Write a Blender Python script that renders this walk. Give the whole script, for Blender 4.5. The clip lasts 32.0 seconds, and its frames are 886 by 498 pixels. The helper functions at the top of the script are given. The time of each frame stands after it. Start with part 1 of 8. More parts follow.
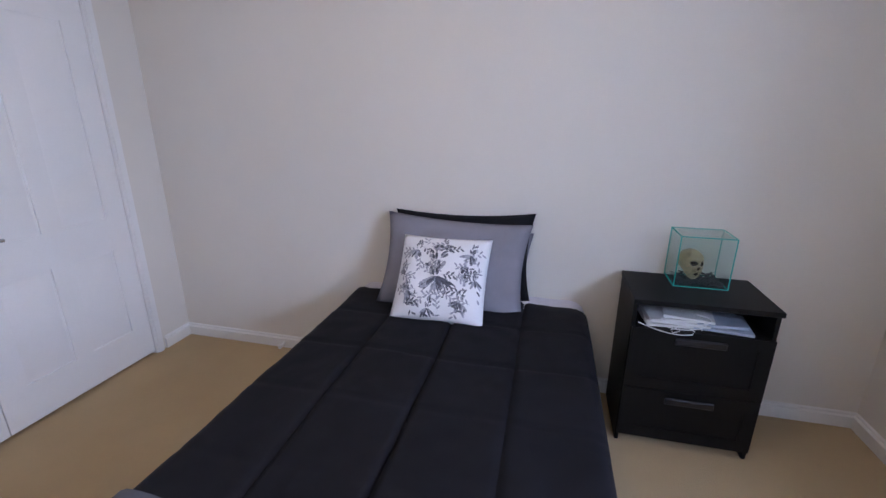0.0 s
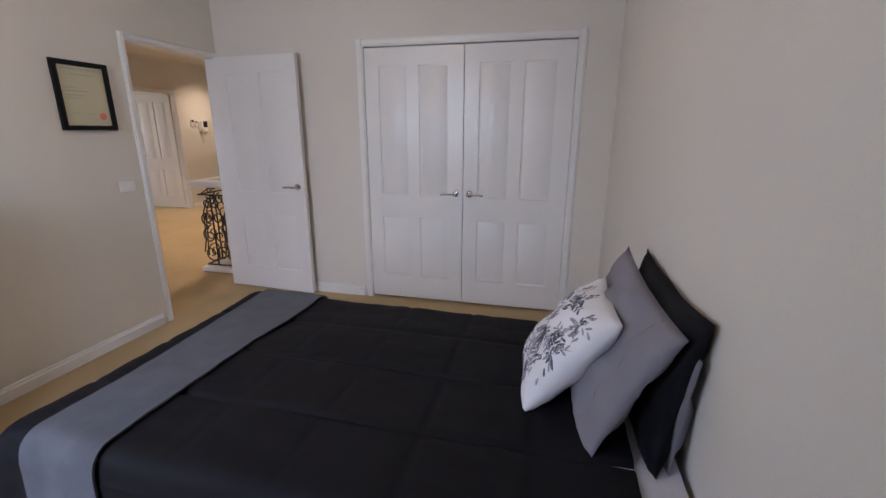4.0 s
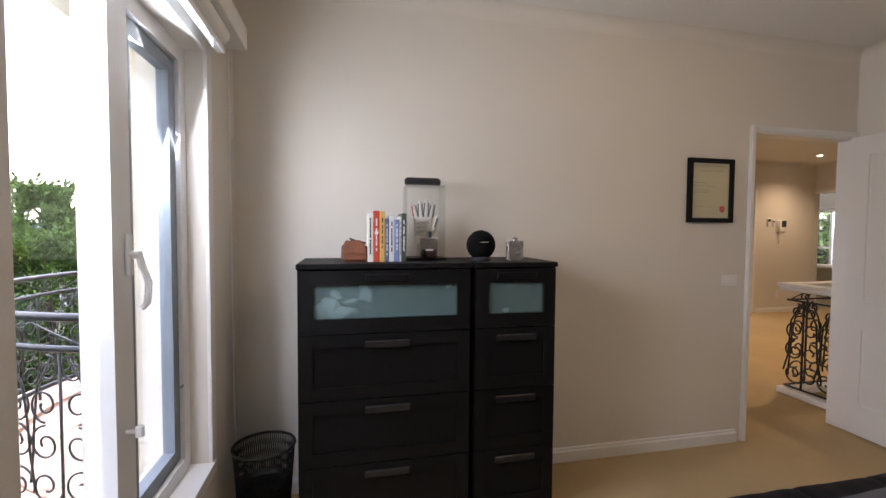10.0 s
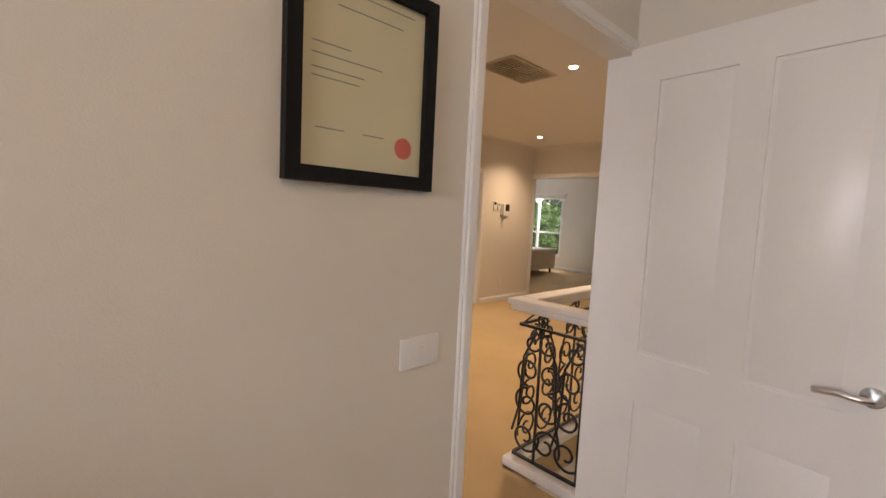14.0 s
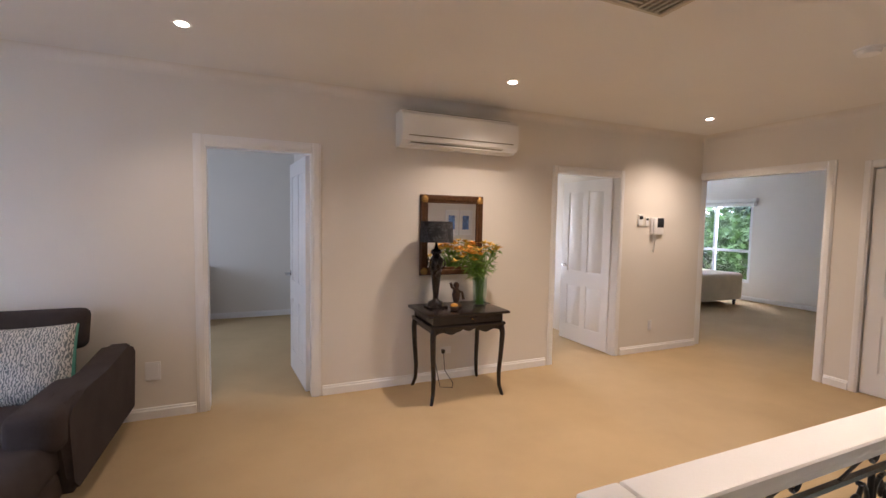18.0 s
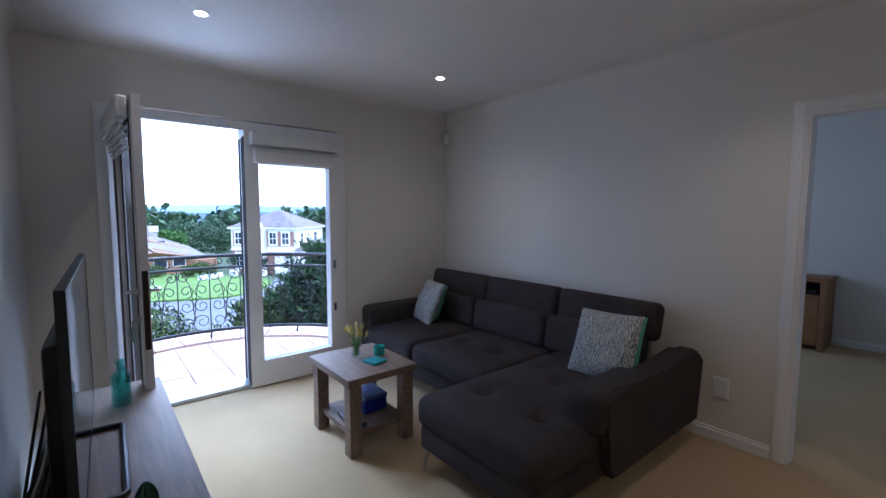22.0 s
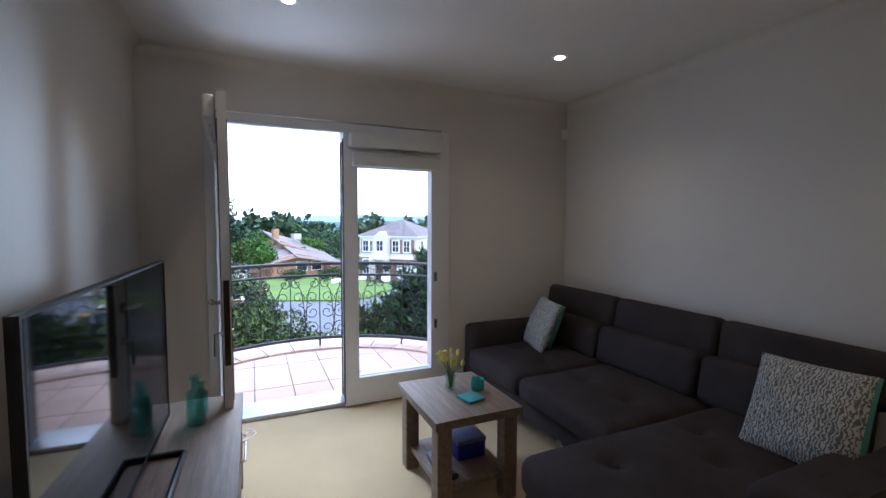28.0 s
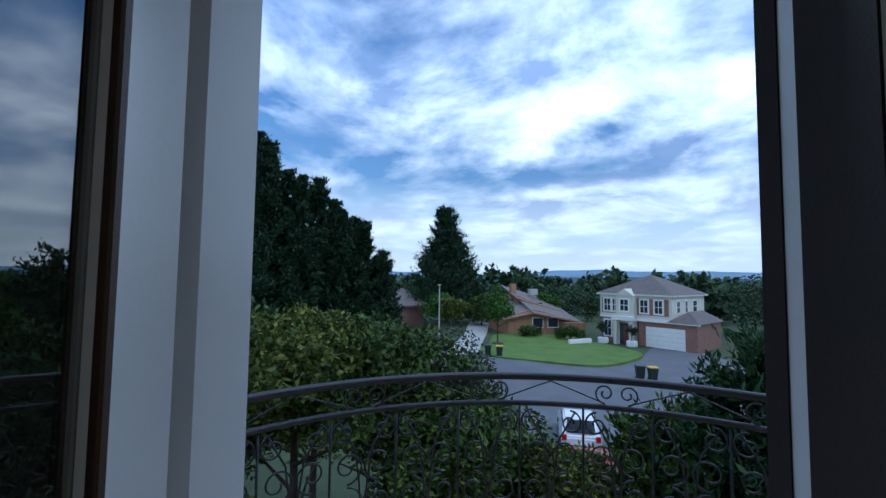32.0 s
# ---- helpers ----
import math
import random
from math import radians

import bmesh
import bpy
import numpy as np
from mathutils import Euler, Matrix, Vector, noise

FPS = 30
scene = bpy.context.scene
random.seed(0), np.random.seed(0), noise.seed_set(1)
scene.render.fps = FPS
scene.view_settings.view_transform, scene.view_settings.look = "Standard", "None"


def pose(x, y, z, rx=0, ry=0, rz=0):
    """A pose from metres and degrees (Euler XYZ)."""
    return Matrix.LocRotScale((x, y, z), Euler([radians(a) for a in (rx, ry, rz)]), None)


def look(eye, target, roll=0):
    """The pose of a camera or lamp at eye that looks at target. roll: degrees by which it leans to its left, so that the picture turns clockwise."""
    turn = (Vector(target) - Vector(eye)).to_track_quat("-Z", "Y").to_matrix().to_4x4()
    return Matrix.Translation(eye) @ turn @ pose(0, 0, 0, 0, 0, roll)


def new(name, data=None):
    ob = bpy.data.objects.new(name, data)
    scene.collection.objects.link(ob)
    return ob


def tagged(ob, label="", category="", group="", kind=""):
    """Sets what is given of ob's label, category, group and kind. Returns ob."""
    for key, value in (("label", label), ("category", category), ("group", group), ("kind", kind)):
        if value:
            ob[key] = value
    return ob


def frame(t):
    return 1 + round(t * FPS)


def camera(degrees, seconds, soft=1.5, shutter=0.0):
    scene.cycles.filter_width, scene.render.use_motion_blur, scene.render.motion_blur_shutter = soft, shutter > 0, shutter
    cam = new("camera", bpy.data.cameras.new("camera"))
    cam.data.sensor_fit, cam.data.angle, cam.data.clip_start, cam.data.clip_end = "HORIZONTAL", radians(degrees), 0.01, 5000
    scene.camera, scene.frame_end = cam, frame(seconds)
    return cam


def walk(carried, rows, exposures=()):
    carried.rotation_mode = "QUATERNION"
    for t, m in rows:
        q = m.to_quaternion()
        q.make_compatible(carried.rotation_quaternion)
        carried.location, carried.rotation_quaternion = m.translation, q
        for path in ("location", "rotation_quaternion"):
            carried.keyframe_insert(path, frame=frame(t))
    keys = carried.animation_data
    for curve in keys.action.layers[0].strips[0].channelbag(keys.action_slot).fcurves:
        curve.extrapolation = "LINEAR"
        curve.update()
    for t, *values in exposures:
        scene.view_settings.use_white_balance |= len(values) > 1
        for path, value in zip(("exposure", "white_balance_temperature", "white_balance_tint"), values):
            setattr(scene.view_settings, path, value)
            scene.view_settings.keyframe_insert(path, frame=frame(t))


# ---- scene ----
cam = camera(91.5, 32.0)
PATH = [
    (0, (2.387, 0.993, 1.498), (1.937, 2.847, 0.897), 0.3),
    (0.5, (2.635, 1.226, 1.499), (1.854, 2.963, 0.889), -0.0),
    (1, (2.874, 1.493, 1.522), (1.771, 3.036, 0.887), -0.8),
    (1.5, (3.078, 1.728, 1.484), (1.697, 3.041, 0.877), -0.4),
    (2, (3.2, 2.011, 1.481), (1.59, 3.032, 0.876), -0.6),
    (2.5, (3.273, 2.271, 1.469), (1.492, 2.957, 0.871), -0.5),
    (3, (3.317, 2.503, 1.445), (1.432, 2.813, 0.853), -0.0),
    (3.5, (3.356, 2.668, 1.452), (1.447, 2.604, 0.858), -0.2),
    (4, (3.393, 2.822, 1.447), (1.521, 2.363, 0.914), 0.1),
    (4.5, (3.485, 2.88, 1.429), (1.701, 2.098, 0.976), 0.2),
    (6.5, (3.644, 2.956, 1.475), (2.003, 1.812, 1.492), 0.9),
    (7, (3.636, 2.939, 1.492), (2.075, 1.696, 1.624), 1.0),
    (7.5, (3.63, 2.89, 1.485), (2.221, 1.478, 1.633), 1.0),
    (8, (3.623, 2.788, 1.453), (2.403, 1.211, 1.606), 0.7),
    (8.5, (3.608, 2.762, 1.454), (2.601, 1.04, 1.596), 0.7),
    (9, (3.56, 2.721, 1.443), (2.832, 0.859, 1.497), 0.8),
    (9.5, (3.515, 2.579, 1.394), (2.981, 0.651, 1.379), 0.6),
    (10, (3.422, 2.319, 1.374), (2.992, 0.368, 1.291), 0.4),
    (10.5, (3.241, 2.101, 1.361), (2.843, 0.147, 1.215), 0.4),
    (11, (3.01, 1.855, 1.357), (2.628, -0.099, 1.167), 0.5),
    (11.5, (2.837, 1.585, 1.37), (2.449, -0.366, 1.16), 0.7),
    (12, (2.661, 1.3, 1.368), (2.17, -0.629, 1.172), 1.1),
    (12.5, (2.473, 1.067, 1.386), (1.757, -0.789, 1.177), 1.7),
    (13, (2.281, 0.896, 1.353), (1.191, -0.773, 1.184), 2.1),
    (13.5, (1.995, 0.807, 1.37), (0.627, -0.643, 1.207), 2.8),
    (15.5, (0.802, 0.46, 1.447), (-0.476, -1.071, 1.291), 1.3),
    (16, (0.646, 0.269, 1.466), (-0.445, -1.399, 1.301), 1.4),
    (16.5, (0.537, 0.171, 1.486), (-0.402, -1.587, 1.315), 0.6),
    (17, (0.457, 0.086, 1.499), (-0.345, -1.738, 1.331), 0.4),
    (17.5, (0.407, 0.03, 1.506), (-0.378, -1.804, 1.36), 0.7),
    (18, (0.382, -0.02, 1.506), (-0.393, -1.859, 1.381), 1.0),
    (18.5, (0.386, -0.099, 1.51), (-0.277, -1.981, 1.383), 1.4),
    (19, (0.376, -0.214, 1.523), (-0.032, -2.166, 1.375), 1.3),
    (19.5, (0.389, -0.327, 1.503), (0.31, -2.32, 1.356), 1.1),
    (20, (0.259, -0.402, 1.439), (0.682, -2.353, 1.323), 0.7),
    (20.5, (0.136, -0.514, 1.492), (1.003, -2.31, 1.339), 0.5),
    (21, (0.164, -0.569, 1.5), (1.353, -2.17, 1.353), -0.3),
    (21.5, (0.176, -0.596, 1.492), (1.564, -2.03, 1.362), -0.0),
    (22, (0.166, -0.599, 1.5), (1.708, -1.862, 1.334), 0.2),
    (22.5, (0.133, -0.6, 1.482), (1.78, -1.698, 1.194), 0.2),
    (23, (0.087, -0.614, 1.477), (1.773, -1.6, 1.043), 0.0),
    (23.5, (0.115, -0.6, 1.433), (1.756, -1.576, 0.839), 0.6),
    (24, (0.116, -0.61, 1.398), (1.708, -1.552, 0.636), 0.9),
    (24.5, (0.11, -0.656, 1.426), (1.674, -1.564, 0.571), 0.5),
    (26.5, (0.076, -0.773, 1.433), (1.585, -1.974, 0.902), 0.6),
    (27, (0.114, -0.786, 1.45), (1.676, -1.983, 1.091), 0.4),
    (27.5, (0.307, -0.845, 1.472), (1.996, -1.895, 1.27), 0.4),
    (28, (0.567, -0.947, 1.479), (2.393, -1.754, 1.355), 0.2),
    (28.5, (0.874, -1.076, 1.475), (2.802, -1.597, 1.361), 0.2),
    (29, (1.218, -1.164, 1.47), (3.203, -1.378, 1.365), -0.2),
    (29.5, (1.566, -1.208, 1.49), (3.563, -1.258, 1.394), -0.4),
    (30, (1.924, -1.259, 1.507), (3.92, -1.162, 1.427), 0.1),
    (30.5, (2.281, -1.265, 1.508), (4.272, -1.096, 1.437), 0.4),
    (31, (2.62, -1.268, 1.513), (4.61, -1.063, 1.498), 0.1),
    (31.5, (3.05, -1.255, 1.535), (5.036, -1.022, 1.567), -0.2),
    (32, (3.44, -1.195, 1.515), (5.423, -0.962, 1.637), 0.7),
]
walk(cam, [(t, look(eye, target, roll)) for t, eye, target, roll in PATH], exposures=[
    (0.0, 2.05, 5500, 23), (2.5, 1.75, 5600, 23), (4.5, 1.5, 6500, 20), (6.5, 1.3, 7200, 20), (9.0, 1.3, 7200, 20), (11.0, 1.6, 7600, 22), (13.5, 1.85, 7900, 23), (16.0, 1.75, 5900, 20),
    (17.5, 2.12, 5900, 21), (19.0, 2.1, 5600, 19), (20.0, 2.45, 5150, 17), (21.0, 1.95, 5050, 14), (22.0, 0.85, 4900, 14), (24.0, 1.1, 5050, 16), (26.5, 1.2, 5550, 16),
    (28.0, 0.6, 5500, 13), (30.0, -0.25, 5450, 10), (31.0, -0.8, 5150, 5), (32.0, -1.5, 5150, 3)])


# ---- world, sun, large lights ----
world = bpy.data.worlds.new("sky")
scene.world = world
world.use_nodes = True
wn, wl = world.node_tree.nodes, world.node_tree.links
wn.clear()


def wnode(kind, **kw):
    n = wn.new(kind)
    for k, v in kw.items():
        n.inputs[k].default_value = v
    return n


w_out, w_bg = wn.new("ShaderNodeOutputWorld"), wn.new("ShaderNodeBackground")
sky = wn.new("ShaderNodeTexSky")
sky.sky_type, sky.sun_disc = "NISHITA", False
sky.sun_elevation, sky.sun_rotation = radians(38), radians(200)
w_tc, w_sep = wn.new("ShaderNodeTexCoord"), wn.new("ShaderNodeSeparateXYZ")
wl.new(w_tc.outputs["Generated"], w_sep.inputs[0])
# cloud layer: the view direction laid on a flat ceiling of cloud
w_add = wn.new("ShaderNodeMath"); w_add.operation = "ADD"; w_add.inputs[1].default_value = 0.16
w_abs = wn.new("ShaderNodeMath"); w_abs.operation = "ABSOLUTE"
wl.new(w_sep.outputs[2], w_abs.inputs[0]); wl.new(w_abs.outputs[0], w_add.inputs[0])
w_dx = wn.new("ShaderNodeMath"); w_dx.operation = "DIVIDE"
w_dy = wn.new("ShaderNodeMath"); w_dy.operation = "DIVIDE"
wl.new(w_sep.outputs[0], w_dx.inputs[0]); wl.new(w_add.outputs[0], w_dx.inputs[1])
wl.new(w_sep.outputs[1], w_dy.inputs[0]); wl.new(w_add.outputs[0], w_dy.inputs[1])
w_com = wn.new("ShaderNodeCombineXYZ")
wl.new(w_dx.outputs[0], w_com.inputs[0]); wl.new(w_dy.outputs[0], w_com.inputs[1])
w_no = wnode("ShaderNodeTexNoise", Scale=0.9, Detail=9.0, Roughness=0.56, Distortion=0.3)
wl.new(w_com.outputs[0], w_no.inputs["Vector"])
w_cov = wn.new("ShaderNodeValToRGB")
w_cov.color_ramp.elements[0].position, w_cov.color_ramp.elements[1].position = 0.41, 0.56
wl.new(w_no.outputs["Fac"], w_cov.inputs[0])
w_no2 = wnode("ShaderNodeTexNoise", Scale=1.5, Detail=9.0, Roughness=0.58, Distortion=0.35)
wl.new(w_com.outputs[0], w_no2.inputs["Vector"])
w_sha = wn.new("ShaderNodeValToRGB")
w_sha.color_ramp.elements[0].position, w_sha.color_ramp.elements[0].color = 0.40, (4.6, 5.9, 9.0, 1)
w_sha.color_ramp.elements[1].position, w_sha.color_ramp.elements[1].color = 0.64, (17.5, 18.0, 19.0, 1)
wl.new(w_no2.outputs["Fac"], w_sha.inputs[0])
w_mix = wn.new("ShaderNodeMixRGB")
w_bs = wn.new("ShaderNodeMixRGB"); w_bs.blend_type = "MULTIPLY"; w_bs.inputs[0].default_value, w_bs.inputs[2].default_value = 1.0, (1.3, 1.5, 1.75, 1)
wl.new(sky.outputs[0], w_bs.inputs[1])
wl.new(w_cov.outputs[0], w_mix.inputs[0]); wl.new(w_bs.outputs[0], w_mix.inputs[1]); wl.new(w_sha.outputs[0], w_mix.inputs[2])
# pale band of haze along the horizon
w_hz = wn.new("ShaderNodeMapRange")
w_hz.inputs[1].default_value, w_hz.inputs[2].default_value = 0.0, 0.22
w_hz.inputs[3].default_value, w_hz.inputs[4].default_value = 0.8, 0.0
wl.new(w_abs.outputs[0], w_hz.inputs[0])
w_mix2 = wn.new("ShaderNodeMixRGB")
w_mix2.inputs[2].default_value = (18.5, 19.3, 20.0, 1)
wl.new(w_hz.outputs[0], w_mix2.inputs[0]); wl.new(w_mix.outputs[0], w_mix2.inputs[1])
# an overcast sky is brighter overhead than at the horizon
w_zen = wn.new("ShaderNodeMapRange")
w_zen.inputs[1].default_value, w_zen.inputs[2].default_value = 0.0, 1.0
w_zen.inputs[3].default_value, w_zen.inputs[4].default_value = 0.9, 2.7
wl.new(w_abs.outputs[0], w_zen.inputs[0])
w_grad = wn.new("ShaderNodeVectorMath"); w_grad.operation = "SCALE"
wl.new(w_mix2.outputs[0], w_grad.inputs[0]); wl.new(w_zen.outputs[0], w_grad.inputs["Scale"])
wl.new(w_grad.outputs[0], w_bg.inputs[0])
w_bg.inputs[1].default_value = 0.15
wl.new(w_bg.outputs[0], w_out.inputs[0])

sun = new("sun", bpy.data.lights.new("sun", "SUN"))
sun.data.energy, sun.data.angle, sun.data.color = 0.8, radians(12), (1, 0.95, 0.88)
sun.matrix_basis = look((0, 0, 0), (0.45, 0.75, -0.7))


def area_light(name, m, sx, sy, watts, color, spread=180):
    d = bpy.data.lights.new(name, "AREA")
    d.shape, d.size, d.size_y, d.energy, d.color, d.spread = "RECTANGLE", sx, sy, watts, color, radians(spread)
    ob = new(name, d)
    ob.matrix_basis = m
    return ob


DAY = (0.70, 0.84, 1.0)
WARM = (1.0, 0.79, 0.55)
area_light("window_light_bedroom", look((4.165, 0.97, 1.75), (0, 2.2, 0.6)), 0.94, 0.5, 16, DAY)
# added fill lamp for daylight in the study, outside an unseen opening
area_light("study_fill_light", look((3.36, -5.6, 1.4), (0, -5.5, 1.0)), 1.2, 1.2, 8.5, DAY)
# added fill lamp behind an unseen opening, brightens the side room's open door
area_light("side_room_fill_light", look((-2.9, -6.32, 1.4), (-2.9, -4, 0.9)), 0.8, 1.0, 4, (1.0, 0.95, 0.85))
# skylight coming in by the balcony doors: across to the sofa, up to the ceiling and down to the floor
area_light("balcony_light_across", look((3.88, -1.19, 1.2), (2.84, -2.69, 1.0)), 0.75, 1.6, 1.1, DAY, 90)
area_light("balcony_light_wall", look((3.88, -2.0, 1.7), (3.237, -1.234, 1.65)), 0.55, 0.6, 1.0, DAY, 36)
area_light("balcony_light_up", look((3.88, -1.19, 1.95), (2.2, -1.19, 3.0)), 0.75, 0.2, 0.8, DAY, 90)
area_light("balcony_light_down", look((3.86, -1.22, 2.0), (3.25, -1.24, 0.6)), 0.72, 0.25, 6.5, DAY, 70)
area_light("window_light_far_bedroom", look((-8.95, -6.5, 1.4), (-7.9, -7.3, 1.6)), 1.4, 1.3, 22, DAY, 90)


# ---- materials ----
def node_mat(name):
    m = bpy.data.materials.new(name)
    m.use_nodes = True
    nt = m.node_tree
    return m, nt, nt.nodes["Principled BSDF"]


def tex_noise(nt, scale, detail=4.0, rough=0.55, stretch=None, coord="Object"):
    tc = nt.nodes.new("ShaderNodeTexCoord")
    n = nt.nodes.new("ShaderNodeTexNoise")
    n.inputs["Scale"].default_value, n.inputs["Detail"].default_value, n.inputs["Roughness"].default_value = scale, detail, rough
    if stretch:
        mp = nt.nodes.new("ShaderNodeMapping")
        mp.inputs["Scale"].default_value = stretch
        nt.links.new(tc.outputs[coord], mp.inputs[0])
        nt.links.new(mp.outputs[0], n.inputs["Vector"])
    else:
        nt.links.new(tc.outputs[coord], n.inputs["Vector"])
    return n


def ramp(nt, src, stops):
    r = nt.nodes.new("ShaderNodeValToRGB")
    e = r.color_ramp.elements
    while len(e) < len(stops):
        e.new(0.5)
    for el, (p, c) in zip(e, stops):
        el.position, el.color = p, (*c, 1)
    nt.links.new(src, r.inputs[0])
    return r


def shade(c, k):
    return tuple(min(1.0, v * k) for v in c)


def paint(name, col, rough=0.5, metal=0.0, var=0.06, scale=3.0, fine=220.0, bump=0.05, stretch=None, spec=0.5, rvar=0.08, random_tint=0.0):
    """A surface with broad and fine variation of colour and roughness and a fine relief."""
    m, nt, b = node_mat(name)
    big, small = tex_noise(nt, scale, 5, 0.6, stretch), tex_noise(nt, fine, 3, 0.6, stretch)
    mix = nt.nodes.new("ShaderNodeMixRGB")
    mix.inputs[0].default_value = 0.35
    nt.links.new(big.outputs["Fac"], mix.inputs[1]); nt.links.new(small.outputs["Fac"], mix.inputs[2])
    r = ramp(nt, mix.outputs[0], [(0.3, shade(col, 1 - var * 1.6)), (0.7, shade(col, 1 + var * 1.6))])
    last = r.outputs[0]
    if random_tint:
        oi, hs = nt.nodes.new("ShaderNodeObjectInfo"), nt.nodes.new("ShaderNodeHueSaturation")
        mr = nt.nodes.new("ShaderNodeMapRange")
        mr.inputs[3].default_value, mr.inputs[4].default_value = 1 - random_tint, 1 + random_tint
        nt.links.new(oi.outputs["Random"], mr.inputs[0]); nt.links.new(mr.outputs[0], hs.inputs["Value"])
        nt.links.new(last, hs.inputs["Color"])
        last = hs.outputs[0]
    nt.links.new(last, b.inputs["Base Color"])
    rr = nt.nodes.new("ShaderNodeMapRange")
    rr.inputs[3].default_value, rr.inputs[4].default_value = max(0.02, rough - rvar), min(1, rough + rvar)
    nt.links.new(big.outputs["Fac"], rr.inputs[0]); nt.links.new(rr.outputs[0], b.inputs["Roughness"])
    b.inputs["Metallic"].default_value = metal
    b.inputs["Specular IOR Level"].default_value = spec
    if bump:
        bp = nt.nodes.new("ShaderNodeBump")
        bp.inputs["Strength"].default_value, bp.inputs["Distance"].default_value = min(1, bump * 4), 0.004
        nt.links.new(small.outputs["Fac"], bp.inputs["Height"]); nt.links.new(bp.outputs[0], b.inputs["Normal"])
    return m


def pane_mat(name, tint=(1, 1, 1), f0=0.04):
    """Thin window glass: clear, with a mirror's share of reflection at a slant."""
    m, nt, b = node_mat(name)
    nt.nodes.remove(b)
    lw, tr, gl, mx = (nt.nodes.new(k) for k in ("ShaderNodeLayerWeight", "ShaderNodeBsdfTransparent", "ShaderNodeBsdfGlossy", "ShaderNodeMixShader"))
    lw.inputs["Blend"].default_value = 0.5
    pw, ma = nt.nodes.new("ShaderNodeMath"), nt.nodes.new("ShaderNodeMath")
    pw.operation, ma.operation = "POWER", "MULTIPLY_ADD"
    pw.inputs[1].default_value, ma.inputs[1].default_value, ma.inputs[2].default_value = 5.0, 1 - f0, f0
    nt.links.new(lw.outputs["Facing"], pw.inputs[0]); nt.links.new(pw.outputs[0], ma.inputs[0])
    tr.inputs[0].default_value = (*tint, 1)
    gl.inputs["Roughness"].default_value = 0.01
    nt.links.new(ma.outputs[0], mx.inputs[0]); nt.links.new(tr.outputs[0], mx.inputs[1]); nt.links.new(gl.outputs[0], mx.inputs[2])
    nt.links.new(mx.outputs[0], nt.nodes["Material Output"].inputs[0])
    return m


def glow_mat(name, col, strength):
    m, nt, b = node_mat(name)
    b.inputs["Base Color"].default_value = (*col, 1)
    b.inputs["Emission Color"].default_value, b.inputs["Emission Strength"].default_value = (*col, 1), strength
    return m


WALL = paint("cream_wall_paint", (0.72, 0.68, 0.62), 0.75, var=0.018, scale=1.3, fine=260, bump=0.035)
CEIL = paint("white_ceiling_paint", (0.78, 0.76, 0.73), 0.85, var=0.015, scale=1.1, fine=240, bump=0.03)
TRIM = paint("white_gloss_paint", (0.80, 0.79, 0.78), 0.32, var=0.02, scale=2.5, fine=120, bump=0.02)
CARPET = paint("beige_loop_carpet", (0.53, 0.395, 0.225), 0.95, var=0.07, scale=1.4, fine=420, bump=0.25, spec=0.1)
TILE = paint("terracotta_pink_tile", (0.72, 0.49, 0.37), 0.6, var=0.07, scale=5, fine=150, bump=0.06, random_tint=0.06)
GROUT = paint("grey_grout", (0.30, 0.27, 0.25), 0.9, var=0.1, scale=10)
IRON = paint("black_wrought_iron", (0.020, 0.021, 0.024), 0.30, 0.0, var=0.2, scale=20, bump=0.05)
BLACKWOOD = paint("black_stained_veneer", (0.0045, 0.0045, 0.0052), 0.5, var=0.25, scale=4, fine=60, bump=0.05, stretch=(14, 14, 1.2), spec=0.2)
CHROME = paint("brushed_chrome", (0.62, 0.62, 0.62), 0.22, 1.0, var=0.03, scale=30)
RENDERW = paint("cream_render", (0.66, 0.60, 0.47), 0.9, var=0.05, scale=2, bump=0.2)
PANE = pane_mat("window_glass")


# ---- mesh helpers ----
def bm_box(x0, y0, z0, x1, y1, z1, bevel=0.0, seg=2, bm=None):
    """A box between two corners, its edges rounded by bevel; into bm, where one is given."""
    b = bmesh.new()
    bmesh.ops.create_cube(b, size=1)
    for v in b.verts:
        v.co = Vector(((x0 + x1) / 2 + v.co.x * abs(x1 - x0), (y0 + y1) / 2 + v.co.y * abs(y1 - y0), (z0 + z1) / 2 + v.co.z * abs(z1 - z0)))
    if bevel:
        bmesh.ops.bevel(b, geom=b.edges[:], offset=bevel, segments=seg, affect="EDGES", profile=0.6)
    if bm is None:
        return b
    pour(b, bm)
    return bm


def pour(src, dst, m=None):
    """Adds the mesh src to dst, moved by m."""
    at = {}
    for v in src.verts:
        at[v] = dst.verts.new(m @ v.co if m else v.co)
    for f in src.faces:
        try:
            dst.faces.new([at[v] for v in f.verts])
        except ValueError:
            pass
    src.free()
    return dst


